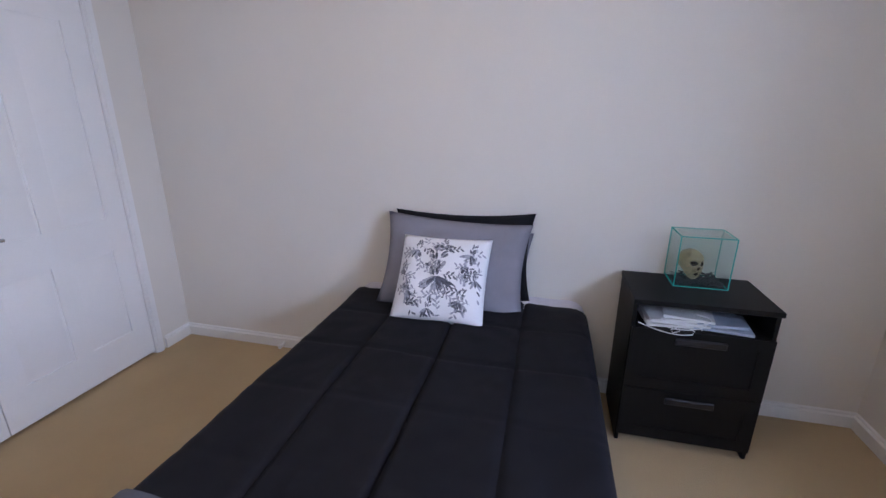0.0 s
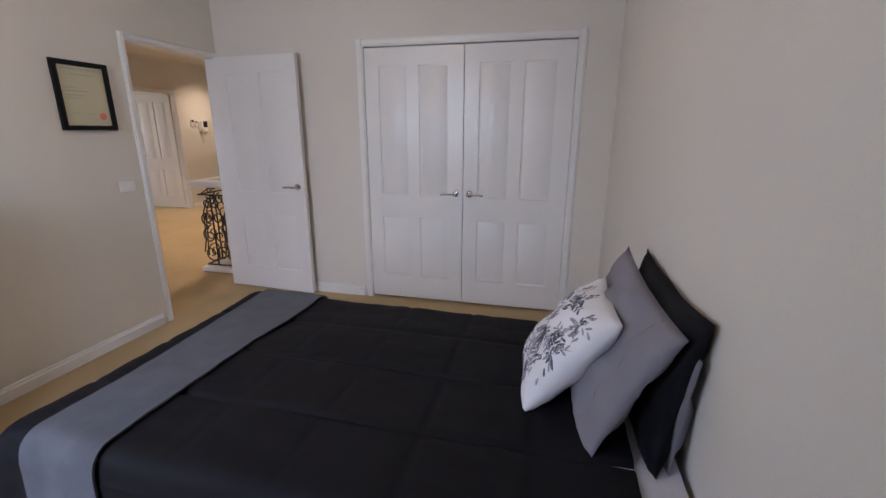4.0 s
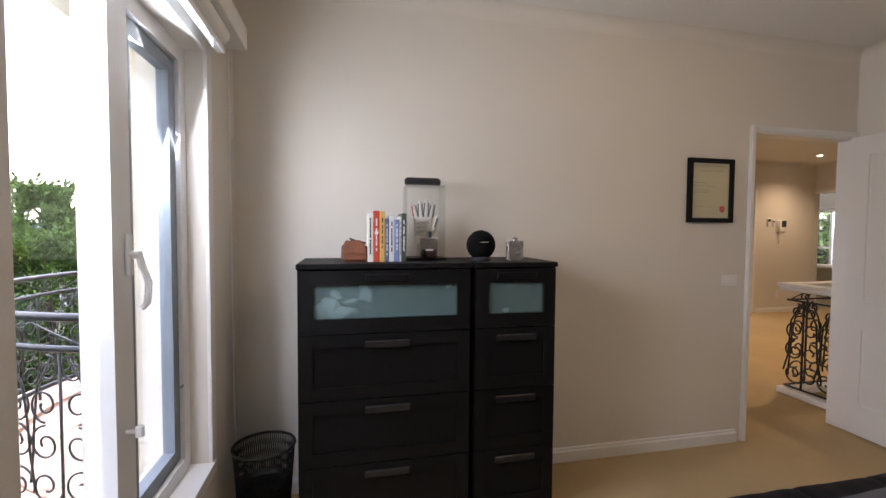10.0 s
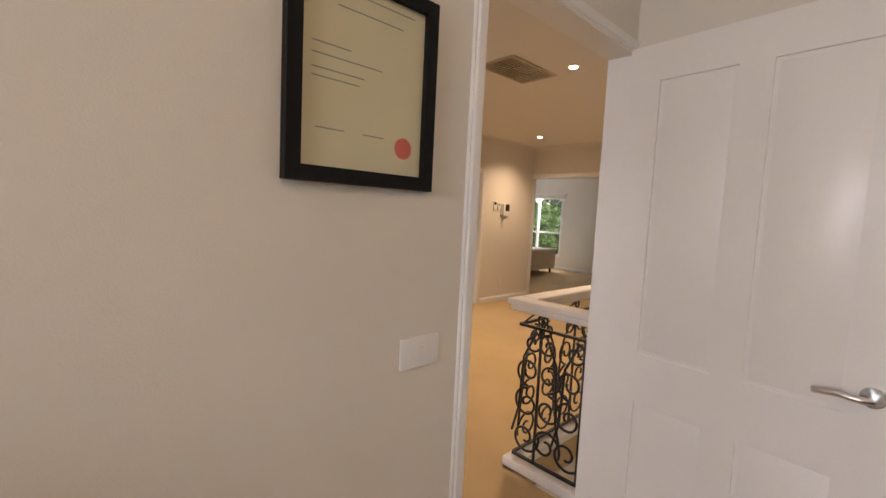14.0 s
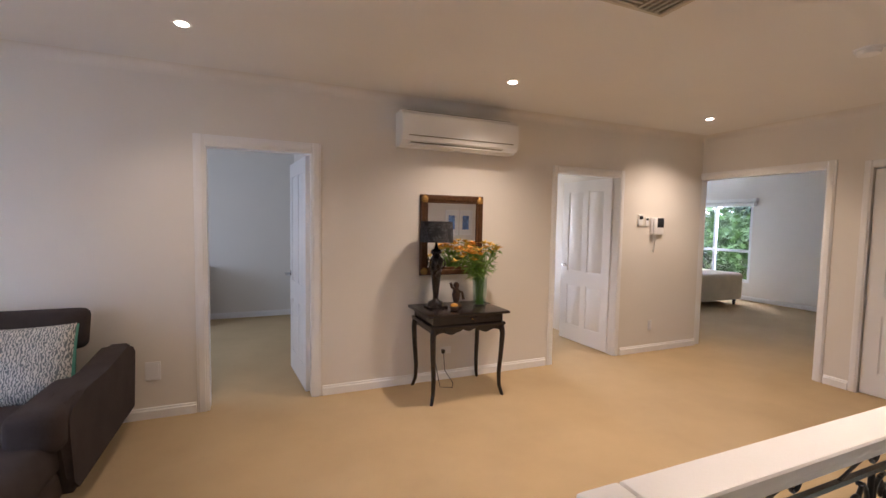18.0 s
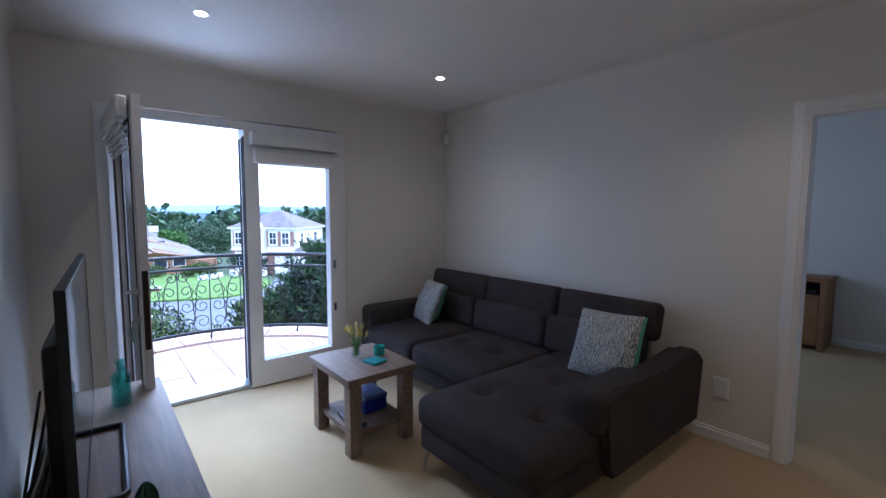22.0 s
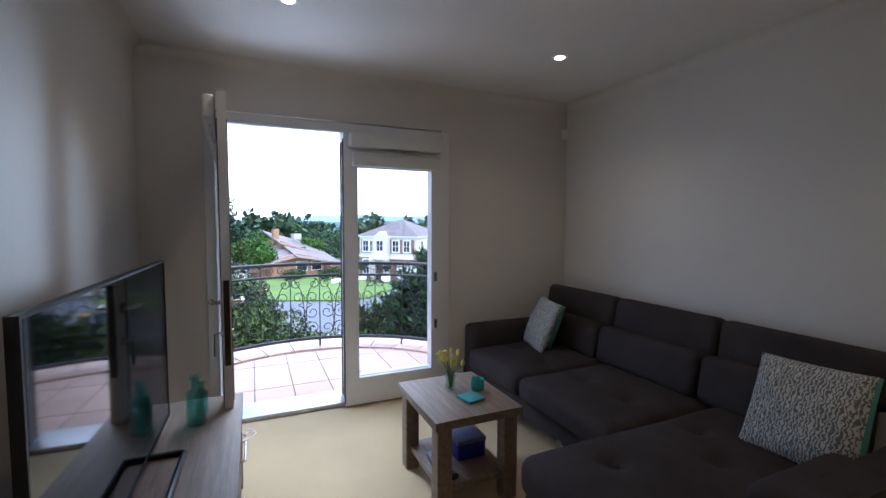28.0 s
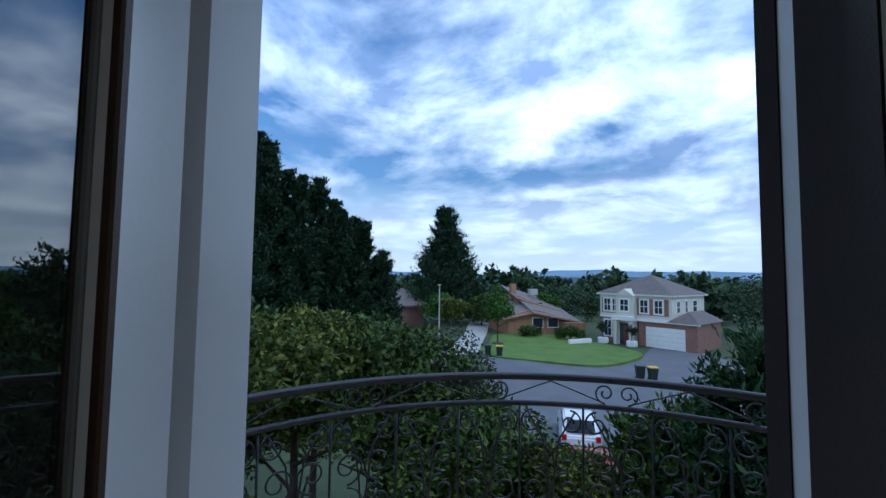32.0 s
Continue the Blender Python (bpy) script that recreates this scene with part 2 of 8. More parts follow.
def bm_tube(points, r, seg=8, closed=False, bm=None, r2=None):
    """A round bar of radius r along points (r2: radius at the far end)."""
    bm = bm or bmesh.new()
    pts = [Vector(p) for p in points]
    rings, n = [], len(pts)
    up = Vector((0, 0, 1))
    for i, p in enumerate(pts):
        a = pts[(i - 1) % n] if closed or i else p
        c = pts[(i + 1) % n] if closed or i < n - 1 else p
        d = (c - a).normalized() if (c - a).length > 1e-9 else Vector((0, 0, 1))
        if abs(d.dot(up)) > 0.97:
            up = Vector((1, 0, 0)) if abs(d.x) < 0.9 else Vector((0, 1, 0))
        s = d.cross(up).normalized()
        u = s.cross(d)
        up = u
        rad = r if r2 is None else r + (r2 - r) * i / max(1, n - 1)
        rings.append([bm.verts.new(p + (s * math.cos(k * math.tau / seg) + u * math.sin(k * math.tau / seg)) * rad) for k in range(seg)])
    pairs = list(zip(rings, rings[1:])) + ([(rings[-1], rings[0])] if closed else [])
    for p, q in pairs:
        for k in range(seg):
            bm.faces.new((p[k], p[(k + 1) % seg], q[(k + 1) % seg], q[k]))
    if not closed:
        bm.faces.new(rings[0][::-1]); bm.faces.new(rings[-1])
    return bm


def bm_lathe(profile, seg=24, at=(0, 0, 0), bm=None):
    """A turned shape from (radius, height) pairs about the upright through at."""
    bm = bm or bmesh.new()
    rings = []
    for r, z in profile:
        rings.append([bm.verts.new((at[0] + r * math.cos(k * math.tau / seg), at[1] + r * math.sin(k * math.tau / seg), at[2] + z)) for k in range(seg)])
    for p, q in zip(rings, rings[1:]):
        for k in range(seg):
            bm.faces.new((p[k], p[(k + 1) % seg], q[(k + 1) % seg], q[k]))
    bm.faces.new(rings[0][::-1]); bm.faces.new(rings[-1])
    return bm


def bm_extrude(outline, a0, a1, axis="y", bm=None):
    """A prism: outline in the two other axes, in their order, from a0 to a1 along axis."""
    bm = bm or bmesh.new()

    def put(u, v, w):
        return {"x": (w, u, v), "y": (u, w, v), "z": (u, v, w)}[axis]
    p = [bm.verts.new(put(u, v, a0)) for u, v in outline]
    q = [bm.verts.new(put(u, v, a1)) for u, v in outline]
    n = len(p)
    for i in range(n):
        bm.faces.new((p[i], p[(i + 1) % n], q[(i + 1) % n], q[i]))
    bm.faces.new(p[::-1]); bm.faces.new(q)
    return bm


def mesh_of(name, bm, mat, smooth=None):
    bmesh.ops.recalc_face_normals(bm, faces=bm.faces[:])
    me = bpy.data.meshes.new(name)
    bm.to_mesh(me)
    bm.free()
    if mat:
        me.materials.append(mat)
    if smooth is not None:
        me.shade_smooth()
        if smooth < 180:
            me.set_sharp_from_angle(angle=radians(smooth))
    return me


def solid(name, bm, mat, label="", category="", kind="", group="", smooth=35):
    """A top-level mesh."""
    return tagged(new(name, mesh_of(name, bm, mat, smooth)), label, category, group, kind)


def setting(name, bm, mat, label="", smooth=35):
    return solid(name, bm, mat, label, kind="structure", smooth=smooth)


def thing(name, at, label, category, group="", kind=""):
    """An empty at the thing's base, to hold its parts."""
    ob = new(name)
    ob.empty_display_size = 0.1
    ob.matrix_basis = Matrix.Translation(at)
    return tagged(ob, label, category, group, kind)


def part(name, bm, mat, parent, label="", smooth=35, kind=""):
    """One mesh under a thing or under a part; bm is in the world's axes."""
    ob = new(name, bm if isinstance(bm, bpy.types.Mesh) else mesh_of(name, bm, mat, smooth))
    ob.parent = parent
    ob.matrix_parent_inverse = parent.matrix_basis.inverted()
    return tagged(ob, label, kind=kind)


def wall_bm(axis, a0, a1, u0, u1, z0, z1, holes=()):
    """A wall of thickness a0..a1 across axis, from u0 to u1, with holes (u0, u1, z0, z1) through it, as one closed shell."""
    us = sorted({u0, u1, *(min(u1, max(u0, h[k])) for h in holes for k in (0, 1))})
    zs = sorted({z0, z1, *(min(z1, max(z0, h[k])) for h in holes for k in (2, 3))})
    bm, at = bmesh.new(), {}

    def solid_cell(i, j):
        if not (0 <= i < len(us) - 1 and 0 <= j < len(zs) - 1):
            return False
        u, z = (us[i] + us[i + 1]) / 2, (zs[j] + zs[j + 1]) / 2
        return not any(h[0] < u < h[1] and h[2] < z < h[3] for h in holes)

    def corner(i, j, a):
        if (i, j, a) not in at:
            at[i, j, a] = bm.verts.new((a, us[i], zs[j]) if axis == "x" else (us[i], a, zs[j]))
        return at[i, j, a]
    for i in range(len(us) - 1):
        for j in range(len(zs) - 1):
            if not solid_cell(i, j):
                continue
            for a in (a0, a1):
                bm.faces.new([corner(i, j, a), corner(i + 1, j, a), corner(i + 1, j + 1, a), corner(i, j + 1, a)])
            for di, dj, p, q in ((-1, 0, (0, 0), (0, 1)), (1, 0, (1, 0), (1, 1)), (0, -1, (0, 0), (1, 0)), (0, 1, (0, 1), (1, 1))):
                if not solid_cell(i + di, j + dj):
                    bm.faces.new([corner(i + p[0], j + p[1], a0), corner(i + q[0], j + q[1], a0), corner(i + q[0], j + q[1], a1), corner(i + p[0], j + p[1], a1)])
    return bm


# ---- structure ----
CZ = 2.61
XE, XO = 3.97, 4.20
YN, YS = 3.24, -3.76
setting("wall_south_bedroom", wall_bm("y", -0.095, 0, -0.12, XE, 0, CZ, [(0.0, 0.864, 0, 2.04)]), WALL, "cream painted plaster wall with a doorway")
setting("wall_west_bedroom", wall_bm("x", -0.12, 0, 0.0, YN, 0, CZ, [(1.335, 2.967, 0, 2.075)]), WALL, "cream painted plaster wall with built-in wardrobe")
setting("wall_north_bedroom", wall_bm("y", YN, YN + 0.12, -0.8, XO, 0, CZ), WALL, "cream painted plaster wall behind the bed")
setting("wall_east", wall_bm("x", XE, XO, YS, YN, 0, CZ, [(0.46, 1.48, 0.43, 2.06), (-2.43, -0.72, 0.0, 2.25)]), WALL, "cream painted outer wall with window and balcony doors")
setting("wall_south_living", wall_bm("y", YS - 0.12, YS, -4.67, XO, 0, CZ, [(-0.02, 0.785, 0, 2.07), (-3.36, -2.46, 0, 2.06)]), WALL, "white painted plaster wall with two doorways")
setting("wall_west_landing", wall_bm("x", -4.79, -4.67, -8.0, 0.6, 0, CZ, [(-3.80, -2.45, 0, 2.10), (-2.12, -1.30, 0, 2.06)]), WALL, "white painted plaster wall with a wide doorway")
setting("wall_north_stairs", wall_bm("y", 0.48, 0.60, -4.79, -0.12, -2.8, CZ), WALL, "cream painted stairwell wall")
setting("wall_wardrobe", wall_bm("x", -0.8, -0.7, 0.6, YN, 0, CZ), WALL, "plain wardrobe back wall")
setting("wall_stairs_east", wall_bm("x", -0.24, -0.12, 0.0, 0.48, -2.8, CZ), WALL, "plain stairwell wall")
setting("wall_study_west", wall_bm("x", -0.22, -0.10, -7.3, YS - 0.12, 0, CZ), WALL, "pale painted study wall")
setting("wall_study_south", wall_bm("y", -7.32, -7.2, -0.22, 3.4, 0, CZ), WALL, "pale painted study wall")
# the opening here is unseen, cut for the study's fill lamp
setting("wall_study_east", wall_bm("x", 3.2, 3.32, -7.2, YS - 0.12, 0, CZ, [(-6.2, -5.0, 0.8, 2.0)]), WALL, "pale painted study wall")
# unseen opening, added only to let the side room's fill lamp in
setting("wall_side_room_south", wall_bm("y", -6.3, -6.2, -3.6, -2.2, 0, CZ, [(-3.3, -2.5, 0.9, 1.9)]), WALL, "white side room wall")
setting("wall_side_room_east", wall_bm("x", -2.3, -2.2, -6.2, YS - 0.12, 0, CZ), WALL, "white side room wall")
setting("wall_side_room_west", wall_bm("x", -3.62, -3.5, -6.2, YS - 0.12, 0, CZ), WALL, "white side room wall")
setting("wall_far_room_west", wall_bm("x", -9.0, -8.88, -8.0, -1.5, 0, CZ, [(-7.3, -5.72, 0.35, 2.0)]), WALL, "white bedroom wall with a window")
setting("wall_far_room_south", wall_bm("y", -8.1, -8.0, -9.0, -4.67, 0, CZ), WALL, "white bedroom wall")
setting("wall_far_room_north", wall_bm("y", -1.6, -1.5, -8.88, -4.79, 0, CZ), WALL, "white bedroom wall")

# floor with the stairwell left open
bm = bmesh.new()
bm_box(0.0, 0.0, -0.25, XE, YN, 0, bm=bm)
bm_box(-0.2, YS, -0.25, XE, 0.0, 0, bm=bm)
bm_box(-4.67, YS, -0.25, -0.2, -0.66, 0, bm=bm)
bm_box(-4.67, -0.66, -0.25, -3.4, 0.48, 0, bm=bm)
bm_box(-0.1, -7.2, -0.25, 3.2, YS, 0, bm=bm)
bm_box(-3.5, -6.2, -0.25, -2.3, YS, 0, bm=bm)
bm_box(-8.88, -8.0, -0.25, -4.67, -1.6, 0, bm=bm)
bm_box(-0.7, 1.3, -0.25, 0.0, 3.0, 0, bm=bm)
setting("floor", bm, CARPET, "beige loop-pile carpet floor")
setting("stair_well_floor", bm_box(-4.67, -0.9, -2.9, -0.1, 0.6, -2.8), CARPET, "beige carpet at the foot of the stairwell")
setting("stair_well_wall", wall_bm("y", -0.74, -0.64, -4.67, -0.1, -2.8, -0.25), WALL, "plain stairwell side wall")
setting("ceiling", bm_box(-9.0, -8.1, CZ, XO, YN + 0.12, CZ + 0.12), CEIL, "flat white painted ceiling")


def cove(axis, a, sgn, u0, u1, r=0.075):
    """A coved cornice under the ceiling along a wall face at a, on the side sgn."""
    out = [(a, CZ)] + [(a + sgn * r * (1 - math.cos(k * math.pi / 12)), CZ - r + r * math.sin(k * math.pi / 12)) for k in range(7)]
    if axis == "y":
        return bm_extrude(out, u0, u1, "x")
    bm = bm_extrude(out, u0, u1, "y")
    return bm


bm = bmesh.new()
for ax, a, s, u0, u1 in (("y", 0, 1, 0, XE), ("y", YN, -1, 0, XE), ("x", 0, 1, 0, YN), ("x", XE, -1, 0, YN),
                         ("y", -0.27, -1, 0.95, XE), ("y", YS, 1, -4.67, XE), ("x", XE, -1, YS, -0.27), ("x", -4.67, 1, YS, 0.48)):
    pour(cove(ax, a, s, u0, u1), bm)
setting("cornice", bm, WALL, "white coved plaster cornice", smooth=40)


def skirting(name, axis, a, sgn, runs, h=0.085, t=0.016):
    """Baseboard runs along a wall face."""
    out = [(a, 0), (a + sgn * t, 0), (a + sgn * t, h * 0.72), (a + sgn * t * 0.45, h * 0.8), (a + sgn * t * 0.45, h * 0.93), (a, h)]
    bm = bmesh.new()
    for u0, u1 in runs:
        bm_extrude(out, u0, u1, "x" if axis == "y" else "y", bm=bm)
    return setting(name, bm, TRIM, "white painted timber baseboard")


skirting("baseboard_bedroom_south", "y", 0, 1, [(0.93, XE)])
skirting("baseboard_bedroom_north", "y", YN, -1, [(0, XE)])
skirting("baseboard_bedroom_west", "x", 0, 1, [(0, 1.27), (3.03, YN)])
skirting("baseboard_bedroom_east", "x", XE, -1, [(0, YN)])
skirting("baseboard_living_north", "y", -0.27, -1, [(0.95, XE)])
skirting("baseboard_living_south", "y", YS, 1, [(0.855, XE), (-2.39, -0.09), (-4.67, -3.43)])
skirting("baseboard_living_east", "x", XE, -1, [(YS, -2.50), (-0.65, -0.27)])
skirting("baseboard_landing_west", "x", -4.67, 1, [(-2.38, -2.19), (-1.23, 0.48)])
skirting("baseboard_study", "y", -7.2, 1, [(-0.1, 3.2)])
skirting("baseboard_far_room", "x", -8.88, 1, [(-8, -1.6)])

# ---- doors, casings, windows ----
HANDLE = CHROME


def frustum(x0, z0, x1, z1, y0, y1, slope, bm):
    """A raised field between two outlines: wide at y0, narrower by slope at y1."""
    a = [bm.verts.new((x, y0, z)) for x, z in ((x0, z0), (x1, z0), (x1, z1), (x0, z1))]
    b = [bm.verts.new((x, y1, z)) for x, z in ((x0 + slope, z0 + slope), (x1 - slope, z0 + slope), (x1 - slope, z1 - slope), (x0 + slope, z1 - slope))]
    for i in range(4):
        bm.faces.new((a[i], a[(i + 1) % 4], b[(i + 1) % 4], b[i]))
    bm.faces.new(b)


def lever(parent, m, side, mat=None, flip=1):
    """A lever handle on a round rose, on the door's face side (+1 or -1), pointing along flip."""
    y = 0.019 * side
    bm = bm_tube([(0, y, 0), (0, y + 0.008 * side, 0)], 0.027, 20)
    bm_tube([(0, y, 0), (0, y + 0.048 * side, 0), (0.018 * flip, y + 0.056 * side, 0), (0.06 * flip, y + 0.056 * side, 0.003), (0.115 * flip, y + 0.05 * side, -0.004)], 0.0095, 10, bm=bm)
    bm.transform(m)
    return part("door_handle", bm, mat or HANDLE, parent, "satin chrome lever handle")


def panel_door(name, m, w, h, label, handles=(1, -1), handle_x=None, flip=-1, hz=0.96, kind="structure", cat=""):
    """A moulded four-panel door leaf: hinge at the origin of m, leaf along +x, face normal y."""
    t, st = 0.018, 0.115
    mid = w / 2
    zs = (0.20, 0.72, 0.90, h - 0.13)
    bm = bmesh.new()
    for x0, x1 in ((0, st), (mid - 0.045, mid + 0.045), (w - st, w)):
        bm_box(x0, -t, 0, x1, t, h, bm=bm)
    for z0, z1 in ((0, zs[0]), (zs[1], zs[2]), (zs[3], h)):
        for x0, x1 in ((st, mid - 0.045), (mid + 0.045, w - st)):
            bm_box(x0, -t, z0, x1, t, z1, bm=bm)
    bm.transform(m)
    top = tagged(new(name, mesh_of(name, bm, TRIM, 35)), label, cat or "door", kind=kind)
    for x0, x1 in ((st, mid - 0.045), (mid + 0.045, w - st)):
        for z0, z1 in ((zs[0], zs[1]), (zs[2], zs[3])):
            bm = bm_box(x0, -t + 0.009, z0, x1, t - 0.009, z1)
            for s in (1, -1):
                frustum(x0 + 0.012, z0 + 0.012, x1 - 0.012, z1 - 0.012, s * (t - 0.0095), s * (t + 0.001), 0.026, bm)
            bm.transform(m)
            part("panel", bm, TRIM, top)
    for s in handles:
        lever(top, m @ Matrix.Translation(((handle_x if handle_x is not None else w - 0.06), 0, hz)), s, flip=flip)
    return top


def casing(name, axis, a, sgn, u0, u1, top, w=0.062, t=0.018, label="white painted timber door casing"):
    """An architrave round an opening u0..u1 up to top, on the wall face a."""
    bm = bmesh.new()
    for ua, ub, za, zb in ((u0 - w, u0, 0, top + w), (u1, u1 + w, 0, top + w), (u0, u1, top, top + w)):
        for k0, k1, tt in ((0, 1, t * 0.6), (0.18, 0.82, t)):
            va, vb, wa, wb = ua, ub, za, zb
            if zb - za > ub - ua:
                va, vb = ua + (ub - ua) * k0, ua + (ub - ua) * k1
            else:
                wa, wb = za + (zb - za) * k0, za + (zb - za) * k1
            if axis == "y":
                bm_box(va, a, wa, vb, a + sgn * tt, wb, 0.003, 1, bm)
            else:
                bm_box(a, va, wa, a + sgn * tt, vb, wb, 0.003, 1, bm)
    return setting(name, bm, TRIM, label)


def lining(name, axis, a0, a1, u0, u1, top, t=0.02):
    """The jamb lining inside an opening."""
    bm = bmesh.new()
    for ua, ub, za, zb in ((u0, u0 + t, 0, top), (u1 - t, u1, 0, top), (u0 + t, u1 - t, top - t, top)):
        if axis == "y":
            bm_box(ua, a0, za, ub, a1, zb, bm=bm)
        else:
            bm_box(a0, ua, za, a1, ub, zb, bm=bm)
    return setting(name, bm, TRIM, "white painted door jamb")


lining("trim_bedroom_jamb", "y", -0.099, 0.004, 0.004, 0.864, 2.04)
casing("trim_bedroom_door", "y", 0.0, 1, 0.024, 0.85, 2.024, w=0.045)
panel_door("door_1", pose(0.034, 0.006, 0.012, 0, 0, 86.5), 0.80, 2.015, "open white moulded four-panel bedroom door", handle_x=0.735)
lining("trim_study_jamb", "y", YS - 0.124, YS + 0.004, -0.02, 0.785, 2.07)
casing("trim_study_door", "y", YS, 1, -0.005, 0.775, 2.06, w=0.075)
panel_door("door_2", pose(0.018, YS - 0.10, 0.012, 0, 0, -84), 0.76, 2.03, "open white moulded door to the study")
lining("trim_side_jamb", "y", YS - 0.124, YS + 0.004, -3.36, -2.46, 2.06)
casing("trim_side_door", "y", YS, 1, -3.34, -2.48, 2.05, w=0.065)
panel_door("door_3", pose(-3.335, YS - 0.09, 0.012, 0, 0, -88), 0.82, 2.03, "open white moulded four-panel door in the far doorway")
lining("trim_landing_jamb", "x", -4.794, -4.666, -3.80, -2.45, 2.10)
casing("trim_landing_opening", "x", -4.67, 1, -3.79, -2.46, 2.09, w=0.07)
casing("trim_landing_door", "x", -4.67, 1, -2.12, -1.30, 2.06, w=0.065)
panel_door("door_4", pose(-4.70, -2.11, 0.012, 0, 0, 90), 0.80, 2.03, "closed white moulded door off the landing")
panel_door("door_5", pose(-0.075, -5.45, 0.012, 0, 0, -90), 0.78, 2.03, "closed white moulded door inside the study")

# built-in wardrobe
casing("trim_wardrobe", "x", 0.0, 1, 1.345, 2.957, 2.065, w=0.055, label="white painted timber wardrobe casing")
lining("trim_wardrobe_jamb", "x", -0.116, 0.004, 1.335, 2.967, 2.075, t=0.012)
panel_door("door_6", pose(-0.022, 1.350, 0.02, 0, 0, 90), 0.798, 2.035, "closed white moulded wardrobe door", handles=(-1,), handle_x=0.745, flip=-1, hz=0.93)
panel_door("door_7", pose(-0.022, 2.952, 0.02, 0, 0, -90), 0.798, 2.035, "closed white moulded wardrobe door", handles=(1,), handle_x=0.745, flip=-1, hz=0.93)

# wall behind the television stands proud of the bedroom doorway
setting("wall_north_living", wall_bm("y", -0.27, -0.095, 0.95, XE, 0, CZ), WALL, "cream painted plaster wall behind the television")

# bedroom window: fixed light, mullion and a casement, with a blind rolled up above
VINYL = paint("white_window_frame", (0.80, 0.81, 0.82), 0.4, var=0.015, scale=3, bump=0.01)
GREYSEAL = paint("grey_sash_seal", (0.22, 0.26, 0.30), 0.5, var=0.05, scale=5)
win = tagged(new("window_1", mesh_of("window_1", wall_bm("x", 4.035, 4.115, 0.46, 1.48, 0.43, 2.06, [(0.515, 0.905, 0.49, 2.0), (1.01, 1.42, 0.49, 2.0)]), VINYL, 35)), "white framed bedroom window with a casement", "window", kind="structure")
part("window_sash", wall_bm("x", 4.05, 4.09, 0.52, 0.90, 0.495, 1.995, [(0.575, 0.855, 0.545, 1.945)]), GREYSEAL, win, "grey edged casement sash")
for y0, y1, z0, z1 in ((0.575, 0.855, 0.545, 1.945), (1.01, 1.42, 0.49, 2.0)):
    p = part("pane", bm_box(4.068, y0, z0, 4.072, y1, z1), PANE, win)
    p.visible_shadow = False
bm = bm_box(3.945, 0.43, 0.40, 4.055, 1.51, 0.437, 0.006)
part("window_sill", bm, TRIM, win)
bm = bmesh.new()
for y0, y1, z0, z1 in ((0.40, 0.46, 0.37, 2.12), (1.48, 1.54, 0.37, 2.12), (0.46, 1.48, 2.06, 2.12), (0.46, 1.48, 0.37, 0.405)):
    bm_box(3.955, y0, z0, 3.972, y1, z1, 0.003, 1, bm)
part("window_frame", bm, TRIM, win)
bm = bm_tube([(4.034, 0.935, 1.30), (4.0, 0.935, 1.30)], 0.012, 10)
bm_tube([(4.005, 0.935, 1.31), (4.0, 0.925, 1.27), (3.985, 0.92, 1.22), (3.99, 0.92, 1.16), (4.005, 0.918, 1.145)], 0.009, 8, bm=bm)
bm_box(4.022, 0.922, 1.24, 4.0345, 0.948, 1.36, 0.004, 1, bm)
part("window_latch", bm, VINYL, win, "white window latch")
bm = bm_tube([(4.034, 0.96, 0.80), (4.0, 0.96, 0.80)], 0.007, 8)
bm_tube([(4.0, 0.96, 0.785), (4.0, 0.96, 0.815)], 0.011, 10, bm=bm)
part("cord_cleat", bm, VINYL, win, "small white cord cleat")
for z in (0.78, 1.72):
    part("sash_stop", bm_box(4.03, 0.535, z, 4.0345, 0.56, z + 0.008), GREYSEAL, win)
FABRIC_BLIND = paint("white_blind_fabric", (0.78, 0.77, 0.73), 0.8, var=0.03, scale=8, fine=300, bump=0.08)
blind = thing("roller_blind", (3.93, 0.95, 2.1), "white roller blind rolled up above the window", "blind", group="blinds")
part("pelmet", bm_box(3.87, 0.16, 2.19, 3.968, 1.72, 2.29, 0.006), FABRIC_BLIND, blind)
part("roll", bm_tube([(3.915, 0.42, 2.145), (3.915, 1.52, 2.145)], 0.035, 18), FABRIC_BLIND, blind)
part("bottom_bar", bm_box(3.90, 0.42, 2.075, 3.93, 1.52, 2.10, 0.005), VINYL, blind)
part("warning_tag", bm_box(3.896, 0.96, 2.078, 3.899, 1.0, 2.094), paint("red_tag", (0.6, 0.03, 0.03), 0.5), blind, "small red warning tag")
part("cord", bm_tube([(3.90, 0.55, 2.08), (3.899, 0.56, 2.045), (3.899, 0.585, 2.035), (3.899, 0.605, 2.05), (3.90, 0.61, 2.08)], 0.0022, 6), VINYL, blind)
part("cord", bm_tube([(3.955, 0.15, 2.2), (3.952, 0.14, 1.2), (3.95, 0.135, 0.5), (3.945, 0.10, 0.05)], 0.004, 6), VINYL, blind)

# balcony door set: open leaf, mullion, fixed glazed leaf
fr = tagged(new("window_2", mesh_of("window_2", wall_bm("x", 4.03, 4.17, -2.43, -0.72, 0.0, 2.25, [(-1.615, -0.765, 0.022, 2.2), (-2.40, -1.70, 0.022, 2.2)]), TRIM, 35)), "white timber balcony door frame with fixed glazed leaf", "door frame", kind="structure")
part("fixed_leaf", wall_bm("x", 3.925, 3.965, -2.425, -1.597, 0.02, 2.165, [(-2.325, -1.705, 0.235, 1.90)]), TRIM, fr, "white timber glazed door leaf")
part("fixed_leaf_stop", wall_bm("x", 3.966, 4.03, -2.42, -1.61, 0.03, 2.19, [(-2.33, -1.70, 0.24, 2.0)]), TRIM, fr)
